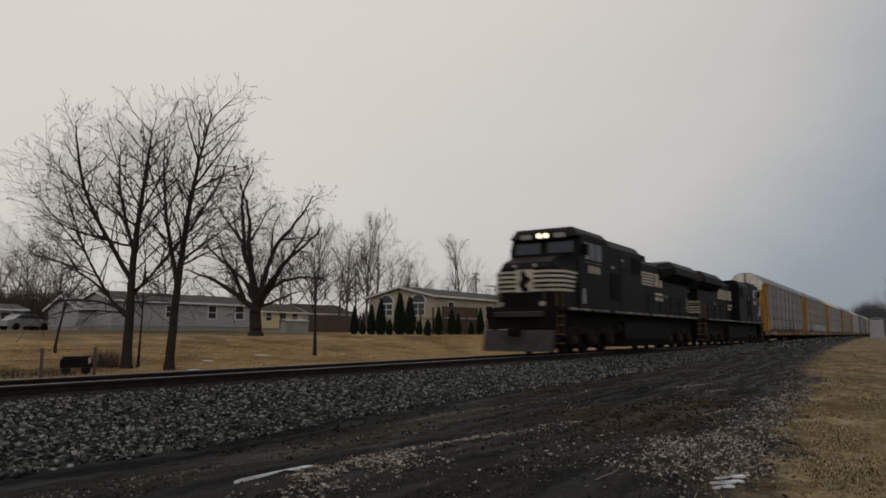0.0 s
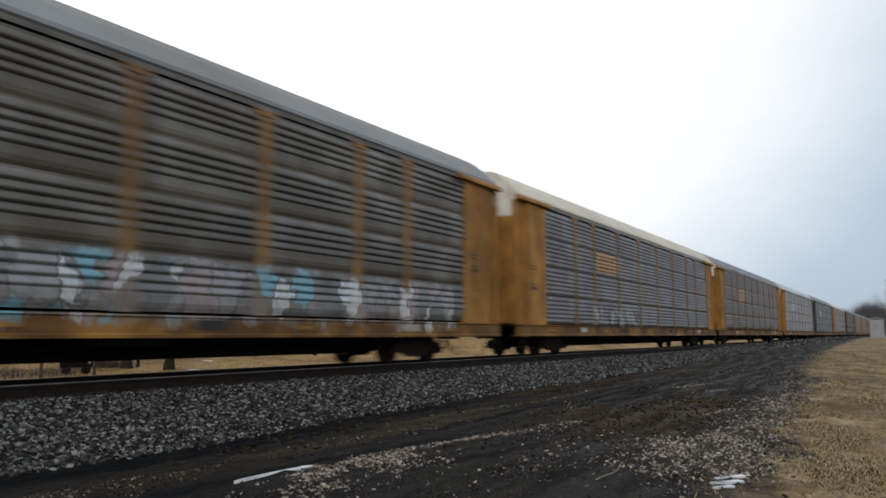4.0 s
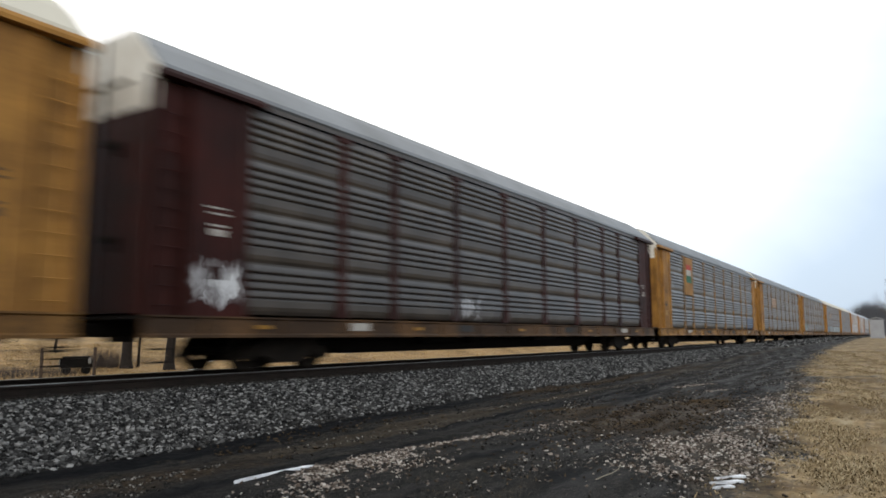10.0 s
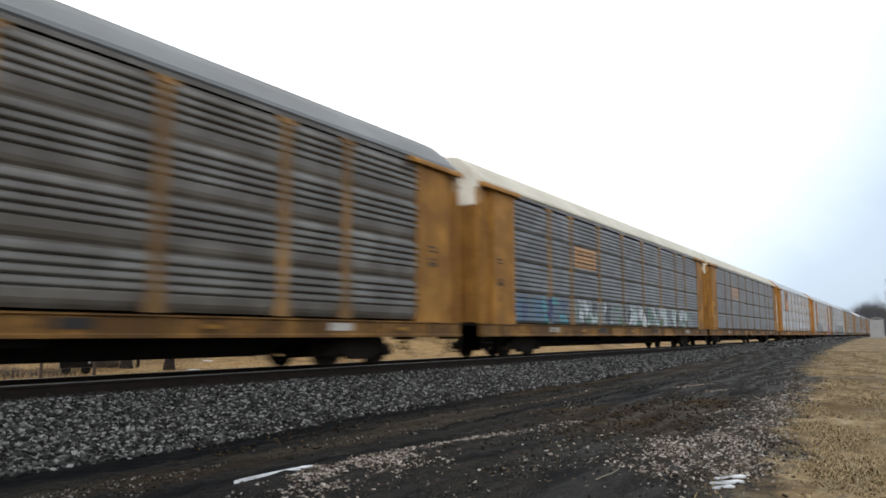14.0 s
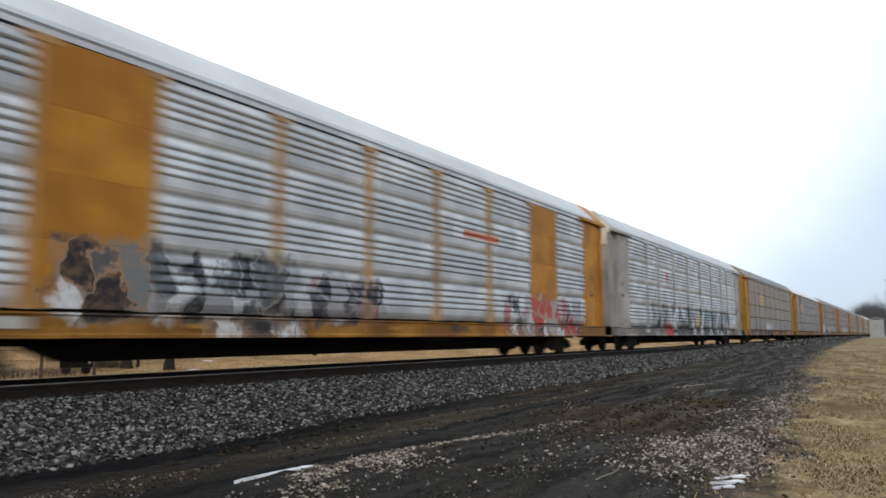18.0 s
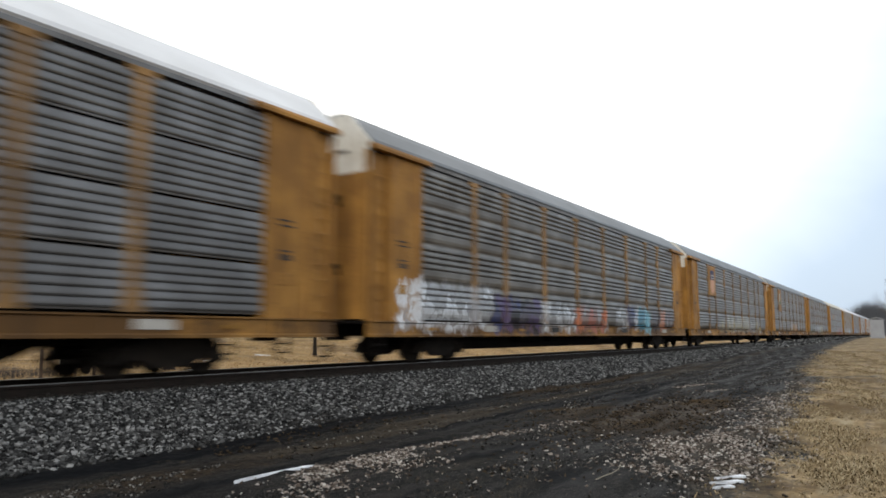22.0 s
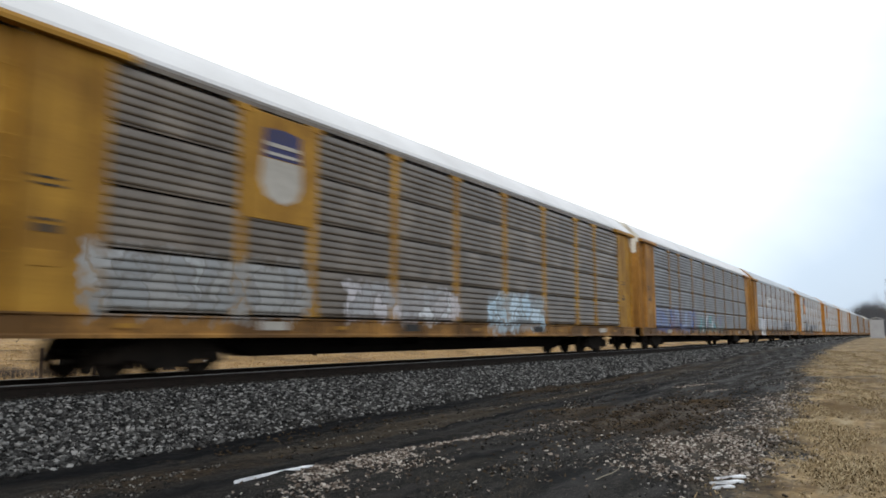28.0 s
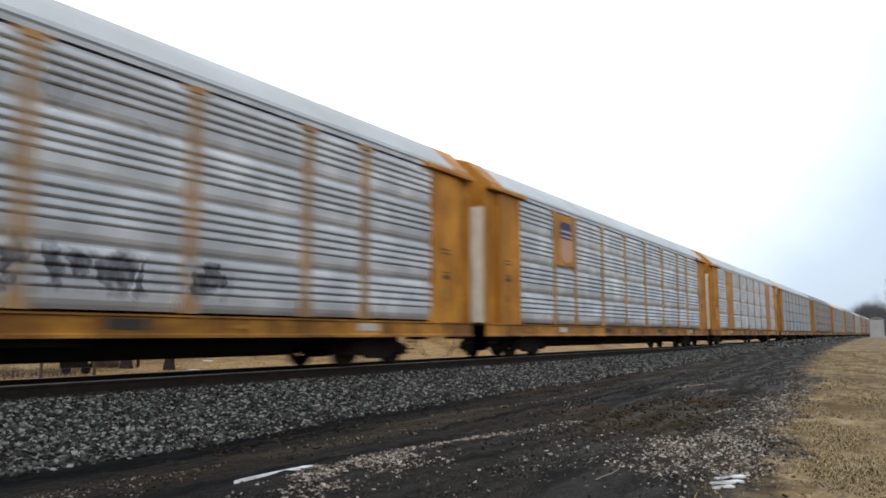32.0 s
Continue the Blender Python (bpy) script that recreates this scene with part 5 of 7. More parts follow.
# style, paint, sheets, roof, end cap, owner's board, graffiti, wide boards, posts, label, shift along the train
CARS = [
    ("plain", "orange", "grey", "grey", "white", "", [(14.2, 18.8, 1.0, 2.1, [BLK, (0.03, 0.035, 0.06), BLK], 0.95), (14.6, 18.3, 1.14, 1.9, [(0.03, 0.032, 0.045)], 2.0)], 0, "", "orange autorack with weathered grey panels and black graffiti"),
    ("plain", "orange", "brown", "grey", "white", "bars", [(2.2, 5.2, 1.1, 2.3, [(0.16, 0.30, 0.38), (0.28, 0.38, 0.42), (0.08, 0.14, 0.18), (0.06, 0.2, 0.24)], 0.85), (5.6, 7.8, 0.9, 2.0, [BLK, (0.03, 0.035, 0.05), GRY], 0.95), (5.9, 7.4, 1.14, 1.85, [(0.03, 0.035, 0.045)], 2.0), (8.0, 25, 1.0, 2.0, [GRY, WHT, (0.35, 0.3, 0.3), CYN], 0.55)], 0, "", "orange autorack with brown panels and pale blue graffiti"),
    ("fine", "orange", "slate", "cream", "white", "bars", [(6, 12, 1.1, 1.8, [GRY, BLK], 0.5)], 0, "", "orange autorack with slate panels and a cream roof"),
    ("plain", "orange", "umber", "grey", "white", "bars", [], 0, "", "orange autorack with dark brown panels and an orange board"),
    ("fine", "orange", "light", "silver", "white", "whitelogo", [], 0, "", "orange autorack with light grey panels and a white board"),
    ("fine", "blue", "umber", "grey", "white", "bluelogo", [(2, 7.5, 0.8, 2.0, [(0.015, 0.04, 0.02), (0.02, 0.03, 0.025), (0.012, 0.03, 0.022)], 0.95), (7.5, 10.5, 1.0, 1.9, [(0.02, 0.06, 0.08), (0.03, 0.05, 0.06)], 0.7), (12, 17, 1.1, 1.7, [(0.03, 0.09, 0.11), (0.03, 0.05, 0.08)], 0.5)], 0, "steelpost", "blue-ended autorack with brown panels and a white board"),
    ("plain", "orange", "bluegrey", "cream", "white", "whitelogo", [(2.0, 4.6, 1.3, 1.9, [(0.012, 0.05, 0.045), (0.02, 0.06, 0.05)], 0.95)], 0, "", "orange autorack with blue-grey panels and a cream roof"),
    ("plain", "maroon", "soot", "grey", "white", "", [(0.7, 1.6, 1.4, 2.0, [WHT, GRY], 0.9), (9, 12, 1.2, 1.8, [BLK, GRY], 0.4)], 0, "", "dark maroon autorack with brown-grey panels"),
    ("plain", "orange", "grey", "grey", "white", "flag", [(22.9, 25.5, 1.12, 1.98, [(0.015, 0.055, 0.14)], 2.0)], 0, "", "orange autorack with grey panels and a low blue patch"),
    ("plain", "orange", "brown", "grey", "white", "bars", [(6, 13, 1.1, 1.5, [GRY, (0.25, 0.25, 0.25)], 0.25)], 0, "", "orange autorack with brown panels and an orange board"),
    ("plain", "orange", "brown", "grey", "white", "", [(2.0, 5.6, 1.2, 2.0, [CYN, WHT, (0.4, 0.42, 0.4), GRN], 0.75), (6, 10.5, 0.9, 1.7, [WHT, GRY, (0.4, 0.2, 0.2)], 0.6)], 0, "", "orange autorack with brown panels and pale graffiti"),
    ("fine", "orange", "slate", "cream", "white", "bars", [(1.9, 6, 1.15, 2.0, [(0.07, 0.14, 0.22), TEAL, NAVY], 0.85), (6.8, 24, 1.15, 2.0, [WHT, (0.5, 0.6, 0.58), GRN, BLK], 0.65)], 0, "", "orange autorack with slate panels, cream roof and green-white graffiti"),
    ("fine", "orange", "slate", "cream", "white", "bars", [], 0, "", "orange autorack with slate panels and a cream roof"),
    ("deep", "bright", "white", "silver", "own", "shield", [(3.0, 25, 1.1, 2.9, [(0.6, 0.6, 0.62), (0.5, 0.5, 0.52)], 0.15)] + [(x, x + 0.6, 1.2, z, [(0.85, 0.86, 0.88)], 0.45) for x, z in ((14.1, 2.6), (16.4, 2.8), (18.2, 2.8), (20.0, 2.75), (22.4, 2.7))], 0, "", "bright orange autorack with white panels and white graffiti"),
    ("deep", "bright", "white", "silver", "own", "", [(4.9, 10.0, 1.0, 2.25, [BLK, GRY, (0.08, 0.09, 0.10), WHT, (0.16, 0.18, 0.19)], 0.95), (10.3, 12.8, 1.0, 2.0, [BLK, GRY, (0.35, 0.10, 0.10), (0.05, 0.05, 0.06)], 0.85), (7.7, 10.1, 0.72, 0.98, [WHT, BLK], 0.9), (19, 25, 0.75, 2.0, [RED, WHT, BLK, GRY, WHT], 0.9), (16.5, 18.6, 3.55, 3.75, [(0.55, 0.12, 0.03)], 2.0)], 1, "", "bright orange autorack with white panels, broad orange boards and graffiti"),
    ("deep", "pale", "white", "silver", "white", "", [(5.1, 8.2, 1.1, 2.25, [BLK, GRY, BLK], 0.85), (8.8, 23.2, 0.72, 2.25, [BLK, WHT, BLK, (0.03, 0.03, 0.04), (0.55, 0.53, 0.55), BLK, (0.05, 0.22, 0.22)], 0.97), (7.5, 8.8, 0.66, 1.3, [RED], 1.0), (7.8, 8.3, 3.5, 4.0, [(0.5, 0.12, 0.04)], 2.0), (13.8, 14.7, 1.2, 2.0, [(0.55, 0.40, 0.15)], 1.0)], 0, "", "pale grey autorack with white panels and black graffiti"),
    ("fine", "yellow", "dun", "grey", "own", "barsyellow", [(1.9, 9.2, 0.72, 1.75, [(0.13, 0.12, 0.115), (0.2, 0.19, 0.18), (0.09, 0.085, 0.08)], 0.8), (5.6, 9.2, 0.7, 1.0, [(0.03, 0.035, 0.05), (0.10, 0.10, 0.12)], 0.9), (9.3, 13.2, 1.2, 1.75, [WHT, (0.5, 0.5, 0.52), WHT], 0.85), (9.3, 13.2, 0.7, 1.1, [(0.04, 0.045, 0.06)], 0.8), (18.6, 20.9, 0.8, 1.85, [(0.10, 0.10, 0.14), (0.16, 0.15, 0.19)], 0.85)], 0, "", "yellow autorack with brown panels and a yellow board"),
    ("fine", "orange", "slate", "white", "white", "shield", [], 0, "", "orange autorack with slate panels, white roof and a shield board"),
    ("plain", "orange", "brown", "grey", "white", "", [(0.8, 5.6, 0.9, 2.1, [WHT, (0.7, 0.72, 0.75), WHT, GRY], 0.9), (5.6, 9.0, 0.8, 1.9, [PURP, NAVY, BLK], 0.9), (9.0, 12, 0.9, 1.8, [WHT, GRY], 0.8), (12, 15.4, 0.9, 1.8, [(0.42, 0.14, 0.10), (0.5, 0.17, 0.08), GRY], 0.85), (16.6, 18.0, 1.0, 1.8, [GRY, WHT], 0.8), (18.0, 19.0, 1.05, 2.0, [NAVY, (0.05, 0.05, 0.10)], 0.95), (19.0, 19.6, 1.05, 1.9, [WHT, (0.5, 0.52, 0.58)], 0.9), (19.5, 20.4, 1.0, 1.9, [(0.03, 0.20, 0.30), (0.04, 0.26, 0.36)], 0.95), (20.4, 21.3, 0.8, 1.85, [(0.14, 0.42, 0.42), CYN], 0.95), (21.7, 22.9, 1.0, 1.9, [BLK, (0.10, 0.09, 0.10)], 0.95), (22.9, 23.9, 1.0, 1.9, [ORG, (0.5, 0.2, 0.1)], 0.95), (24.0, 25.4, 1.05, 1.85, [BLK, (0.12, 0.06, 0.06), GRY], 0.9)], 0, "", "orange autorack with brown panels and many-coloured graffiti"),
    ("plain", "orange", "brown", "grey", "white", "shield", [(7.5, 23, 0.95, 1.75, [(0.38, 0.36, 0.3), (0.42, 0.34, 0.16), (0.3, 0.28, 0.24), GRY], 0.7), (10, 18, 1.0, 2.0, [(0.42, 0.38, 0.26), (0.4, 0.38, 0.34)], 0.6)], 0, "", "orange autorack with brown panels, a shield board and pale graffiti"),
    ("plain", "orange", "brown", "grey", "white", "sail", [(12.6, 13.8, 1.1, 2.0, [GRY, (0.4, 0.4, 0.42)], 0.8), (13.7, 17.7, 1.15, 1.85, [(0.46, 0.22, 0.06), (0.40, 0.17, 0.05), (0.45, 0.28, 0.10)], 0.9)], 0, "", "orange autorack with brown panels and a green and white board"),
    ("plain", "orange", "grey", "grey", "white", "", [(1.0, 7, 0.9, 2.0, [(0.12, 0.13, 0.08), (0.2, 0.2, 0.15), GRY], 0.85), (7, 13, 1.0, 1.8, [GRY, WHT], 0.5), (13.0, 17.5, 0.9, 1.9, [YEL, (0.55, 0.52, 0.35), WHT, GRN], 0.75)], 0, "", "orange autorack with grey panels and green-yellow graffiti"),
    ("fine", "orange", "bluegrey", "cream", "white", "bars", [(12.5, 26, 0.8, 1.9, [RED, (0.3, 0.1, 0.12), GRY], 0.45)], 0, "", "orange autorack with blue-grey panels and red graffiti"),
    ("fine", "yellow", "dun", "white", "white", "shieldwhite", [(1.5, 6.4, 1.1, 2.15, [(0.24, 0.25, 0.25), (0.34, 0.35, 0.35), (0.28, 0.28, 0.27)], 1.0), (7.6, 12.4, 1.1, 1.9, [WHT, GRY, (0.5, 0.48, 0.5)], 0.7), (14, 18, 0.9, 2.0, [(0.42, 0.56, 0.66), (0.5, 0.62, 0.7)], 0.7)], 0, "", "yellow-orange autorack with dark brown panels and a white shield board"),
    ("fine", "orange", "slate", "white", "white", "", [(2.0, 10, 0.95, 2.1, [PALEB, (0.2, 0.25, 0.42), PURP, PALEB], 0.6), (10, 17, 0.95, 1.9, [(0.03, 0.12, 0.11), TEAL, WHT, PURP], 0.7)], 0, "", "orange autorack with slate panels and blue-purple graffiti"),
    ("deep", "orange", "silver", "silver", "own", "whitelogo", [(3.2, 5.3, 0.68, 2.05, [(0.72, 0.73, 0.75)], 2.0), (10.1, 11.9, 1.2, 1.9, [(0.10, 0.10, 0.11), GRY], 0.9), (16.4, 20.8, 1.2, 2.0, [(0.08, 0.08, 0.09), (0.14, 0.14, 0.15)], 1.0), (17.0, 20.5, 1.14, 1.85, [(0.07, 0.07, 0.08)], 2.0)], 0, "", "orange autorack with white panels and a white patch"),
    ("deep", "bright", "white", "silver", "own", "shield", [(5.7, 8.6, 0.8, 2.3, [(0.03, 0.03, 0.035), (0.06, 0.06, 0.07)], 1.0), (6.1, 8.2, 1.1, 2.0, [(0.035, 0.035, 0.04)], 2.0), (9.9, 13.9, 0.85, 2.0, [(0.08, 0.08, 0.09), GRY, (0.05, 0.05, 0.06)], 0.95), (10.4, 13.5, 1.1, 1.8, [(0.05, 0.05, 0.055)], 2.0), (14.6, 19.0, 1.45, 2.0, [(0.06, 0.06, 0.07), GRY], 0.7), (7.5, 18, 4.2, 4.8, [GRY], 0.4)], 0, "", "bright orange autorack with white panels and dark graffiti"),
    ("deep", "bright", "white", "silver", "own", "shield", [], 0, "", "bright orange autorack with white panels and a shield board"),
    ("deep", "bright", "white", "silver", "own", "", [], 1, "", "bright orange autorack with white panels"),
]
FAR = [("fine", "orange", "light", "silver"), ("plain", "orange", "brown", "grey"), ("fine", "orange", "slate", "cream"), ("plain", "orange", "grey", "grey")]

train = []          # (thing, x of its origin at 2 s, turn)
for k, (style, body, sheet, roof, cap, logo, graffiti, wide, posts, label) in enumerate(CARS):
    x = FIRST + k * PITCH + (SLACK[k] if k < len(SLACK) else 0.0)
    train.append((autorack(x, style, body, sheet, roof, cap, logo, graffiti, bool(wide), posts, True, label, k + 1), x, 0))
for j in range(11):
    style, body, sheet, roof = FAR[j % 4]
    x = FIRST + (len(CARS) + j) * PITCH
    train.append((autorack(x, style, body, sheet, roof, near=False, label="orange autorack with %s panels far down the line" % sheet), x, 0))

# ---------------------------------------------------------------- locomotives
black = surface("loco_black", (0.006, 0.006, 0.0065), (0.010, 0.0095, 0.009), 0.5, 0, 1.3, 30, 0.06, 0.5, "Object", 0.05, 0.55, (0.026, 0.019, 0.013), 0.08)
sootblack = surface("loco_underframe", (0.005, 0.0047, 0.0043), (0.012, 0.010, 0.008), 0.75, 0, 2.5, 30, 0.2, gloss=0.1)
lococream = surface("loco_white_stripe", (0.60, 0.55, 0.46), (0.34, 0.29, 0.22), 0.55, 0, 3, 40, 0.04, 0.4, "Object", 0.03)
edgewhite = surface("walkway_dirty_white", (0.40, 0.37, 0.31), (0.10, 0.085, 0.07), 0.6, 0, 1.6, 30, 0.04, 0.8, "Object", 0.2)
locogrey = surface("loco_roof_grey", (0.022, 0.020, 0.019), (0.045, 0.038, 0.03), 0.7, 0, 2, 30, 0.1)
railyellow = surface("handrail_faded_yellow", (0.17, 0.10, 0.04), (0.07, 0.045, 0.025), 0.6, 0, 5, 40, 0.05)
axlegrey = surface("axle_cap_grime", (0.030, 0.024, 0.020), (0.012, 0.010, 0.009), 0.7, 0.1, 4, 40, 0.2)
steel = surface("pilot_worn_steel", (0.030, 0.027, 0.025), (0.06, 0.054, 0.048), 0.6, 0.3, 3, 40, 0.1)
headlight = glow("headlight_lens", (1.0, 0.84, 0.58), 5.0)
unlit = surface("lamp_lens", (0.35, 0.34, 0.32), (0.25, 0.24, 0.22), 0.2)


def pane_material():
    m = bpy.data.materials.new("window_glass")
    m.use_nodes = True
    b = m.node_tree.nodes["Principled BSDF"]
    b.inputs["Base Color"].default_value = (0.03, 0.035, 0.04, 1)
    b.inputs["Roughness"].default_value = 0.06
    b.inputs["Specular IOR Level"].default_value = 0.8
    return m


pane = pane_material()
# opaque glass; sky showing through the cab is put into its base colour
skytone_glass = surface("tinted_cab_glass", (0.045, 0.05, 0.056), (0.07, 0.075, 0.08), 0.15, 0, 2, 30, 0.0, gloss=0.5)


def locomotive(x_at_2, facing, lit, label):
    """facing -1: its cab leads the train; +1: its cab is next to the first car. Built with the front at x = 0."""
    turn = 0 if facing < 0 else 180
    root = thing("diesel_locomotive", (x_at_2 + gone(2) - gone(0), MID, 0), label, "locomotive", "locomotives of the train", turn)

    def p(name, s, m, up=root, lab="", at=(0, 0, 0), tn=0.0):
        # the nose and the front platform reach half a metre further forward
        if isinstance(s, Solid):
            if name not in ("truck", "side_frame", "brake_rigging", "axle_cap"):
                s.v = [(x - 0.5 * min(1.0, max(0.0, (2.05 - x) / 0.8)), y, z) for x, y, z in s.v]
        elif at[0] < 1.2:
            at = (at[0] - 0.5, at[1], at[2])
        return part(name, s, m, up, lab, at, tn)

    # frame, walkway and its white edge
    p("underframe", Solid().box(0.55, 21.4, -1.05, 1.05, 1.0, 1.62, 0.03).box(0.5, 21.45, -1.5, 1.5, 1.62, 1.77, 0.01), sootblack)
    for side in (-1, 1):
        for a, b in ((1.4, 3.2), (3.5, 5.3), (6.0, 8.3), (8.6, 10.9), (11.3, 13.7), (14.0, 16.4), (16.7, 18.9), (19.1, 20.4)):
            p("walkway_edge", Solid().box(a, b, -0.012, 0.012, 1.68, 1.765), edgewhite, root, "dirty white walkway edge", (0, side * 1.505, 0))
    # nose and cab
    nose = Solid()
    nose.prism([(0.92, 1.76), (0.88, 3.26), (1.05, 3.48), (1.5, 3.72), (2.25, 3.92), (2.25, 1.76)], -1.0, 1.0, "y")
    nose_ob = p("nose", nose, black)
    for side in (-1, 1):
        cheek = Solid().add([(0.92, side * 1.0, 1.76), (1.32, side * 1.44, 1.76), (2.25, side * 1.44, 1.76), (2.25, side * 1.0, 1.76),
                             (0.88, side * 1.0, 3.22), (1.30, side * 1.44, 3.10), (2.25, side * 1.44, 3.72), (2.25, side * 1.0, 3.92), (1.05, side * 1.0, 3.48)],
                            [(0, 1, 5, 4), (1, 2, 6, 5), (0, 3, 2, 1), (2, 3, 7, 6), (4, 5, 8), (5, 6, 7, 8), (0, 4, 8, 7, 3)])
        p("nose_cheek", cheek, black, nose_ob)
    for k in range(5):
        z = 2.36 + k * 0.175
        bar = Solid().box(0.86, 0.90, -1.0, 1.0, z, z + 0.09)
        for side in (-1, 1):
            bar.add([(0.862, side * 1.0, z), (1.285, side * 1.458, z), (1.75 + 0.06 * k, side * 1.458, z), (1.75 + 0.06 * k, side * 1.43, z), (1.31, side * 1.43, z), (0.90, side * 0.99, z),
                     (0.862, side * 1.0, z + 0.09), (1.285, side * 1.458, z + 0.09), (1.78 + 0.06 * k, side * 1.458, z + 0.09), (1.78 + 0.06 * k, side * 1.43, z + 0.09), (1.31, side * 1.43, z + 0.09), (0.90, side * 0.99, z + 0.09)],
                    [(0, 1, 7, 6), (1, 2, 8, 7), (2, 3, 9, 8), (3, 4, 10, 9), (4, 5, 11, 10), (0, 5, 4, 1), (1, 4, 3, 2), (6, 7, 10, 11), (7, 8, 9, 10)])
        p("nose_stripe", bar, lococream, nose_ob, "cream painted stripe")
    p("nose_emblem_ground", Solid().box(0.85, 0.88, -0.36, 0.36, 2.34, 3.2), lococream, nose_ob)
    p("nose_emblem", Solid().prism([(-0.20, 2.36), (-0.05, 2.6), (-0.30, 2.8), (-0.1, 2.95), (0.05, 3.2), (0.15, 3.08), (0.12, 2.85), (0.25, 2.65), (0.1, 2.36)], 0.835, 0.85), black, nose_ob)
    for y in (-0.42, 0.42):
        p("nose_lamp", Solid().tube((0.85, y, 3.34), (1.1, y, 3.34), 0.07, sides=10), unlit, nose_ob)
    cab = Solid()
    cab.prism([(2.05, 1.76), (2.05, 3.60), (2.22, 4.42), (2.35, 4.72), (5.35, 4.72), (5.35, 1.76)], -1.5, 1.5, "y")
    cab_ob = p("cab", cab, black)
    p("cab_roof", Solid().prism([(-1.52, 4.62), (-1.2, 4.98), (1.2, 4.98), (1.52, 4.62)], 2.12, 5.4), locogrey, cab_ob)
    p("number_board", Solid().box(2.04, 2.4, -1.02, 1.02, 4.50, 4.84, 0.03), black, cab_ob)
    for y in (-0.15, 0.15):
        p("headlight", Solid().tube((2.015, y, 4.68), (2.12, y, 4.68), 0.10, sides=14), headlight if lit else unlit, cab_ob, "bright round headlight" if lit else "unlit headlight")
    for y in (-0.72, 0.72):
        p("number_panel", Solid().box(2.02, 2.05, y - 0.24, y + 0.24, 4.58, 4.76), unlit, cab_ob)
        p("ditch_light", Solid().tube((0.50, y * 1.2, 1.88), (0.66, y * 1.2, 1.88), 0.10, sides=12), unlit, root)
    for y0, y1 in ((-1.26, -0.16), (0.16, 1.26)):
        w = Solid()
        w.add([(2.085, y0, 3.97), (2.085, y1, 3.97), (2.185, y1, 4.42), (2.185, y0, 4.42), (2.15, y0, 3.97), (2.15, y1, 3.97), (2.25, y1, 4.42), (2.25, y0, 4.42)],
              [(0, 1, 2, 3), (7, 6, 5, 4), (0, 4, 5, 1), (1, 5, 6, 2), (2, 6, 7, 3), (3, 7, 4, 0)])
        p("windshield", w, pane, cab_ob, "slanted windshield reflecting the sky")
    for side in (-1, 1):
        for a, b, m in ((2.75, 2.98, unlit), (3.1, 3.75, skytone_glass), (3.85, 4.5, skytone_glass)):
            win = p("cab_window", Solid().box(a, b, -0.015, 0.015, 3.72, 4.42, 0.006), m, cab_ob, "", (0, side * 1.5, 0))
            p("window_frame", Solid().box(a - 0.05, b + 0.05, -0.008, 0.008, 4.42, 4.46).box(a - 0.05, b + 0.05, -0.008, 0.008, 3.68, 3.72).box(a - 0.05, a, -0.008, 0.008, 3.72, 4.42).box(b, b + 0.05, -0.008, 0.008, 3.72, 4.42), sootblack, win)
        for k in range(4):
            p("number_bar", Solid().box(3.08 + k * 0.34, 3.25 + k * 0.34, -0.012, 0.012, 3.20, 3.50), lococream, cab_ob, "", (0, side * 1.5, 0))
        p("side_sign", Solid().box(2.42, 2.66, -0.012, 0.012, 1.95, 2.55), unlit, cab_ob, "pale worn sign plate", (0, side * 1.5, 0))
        p("window_sill", Solid().box(2.7, 4.55, -0.02, 0.02, 3.60, 3.64), edgewhite, cab_ob, "", (0, side * 1.5, 0))
        p("mirror", Solid().box(2.5, 2.58, -0.10, 0.10, 3.85, 4.3, 0.01), black, cab_ob, "", (0, side * 1.6, 0))
    # equipment cab behind, wide, with intake openings
    eq = p("equipment_cab", Solid().prism([(-1.46, 1.70), (1.46, 1.70), (1.46, 4.52), (1.16, 4.86), (-1.16, 4.86), (-1.46, 4.52)], 5.35, 9.95), black)
    for side in (-1, 1):
        p("intake_screen", Solid().box(8.5, 9.8, -0.02, 0.02, 3.55, 4.30), sootblack, eq, "black intake screen", (0, side * 1.465, 0))
        p("intake_screen", Solid().box(5.6, 6.7, -0.02, 0.02, 2.2, 3.4), sootblack, eq, "", (0, side * 1.465, 0))
        for x in (5.42, 6.9):
            p("door_seam", Solid().box(x, x + 0.03, -0.012, 0.012, 1.8, 4.3), sootblack, eq, "", (0, side * 1.465, 0))
        p("conduit", Solid().tube((5.5, 0, 3.74), (9.8, 0, 3.60), 0.022, sides=6), axlegrey, eq, "brown conduit along the side", (0, side * 1.47, 0))
        for x, z in ((7.1, 3.98), (8.9, 3.86), (6.4, 2.35)):
            p("marking_bar", Solid().box(x, x + 0.22, -0.012, 0.012, z, z + 0.12), unlit, eq, "", (0, side * 1.465, 0))
        p("marking_bar", Solid().box(5.8, 6.1, -0.012, 0.012, 3.58, 3.70), unlit, eq, "", (0, side * 1.465, 0))
    # hood
    hood = p("long_hood", Solid().prism([(-0.92, 1.70), (0.92, 1.70), (0.92, 4.34), (0.74, 4.54), (-0.74, 4.54), (-0.92, 4.34)], 9.95, 20.5), black)
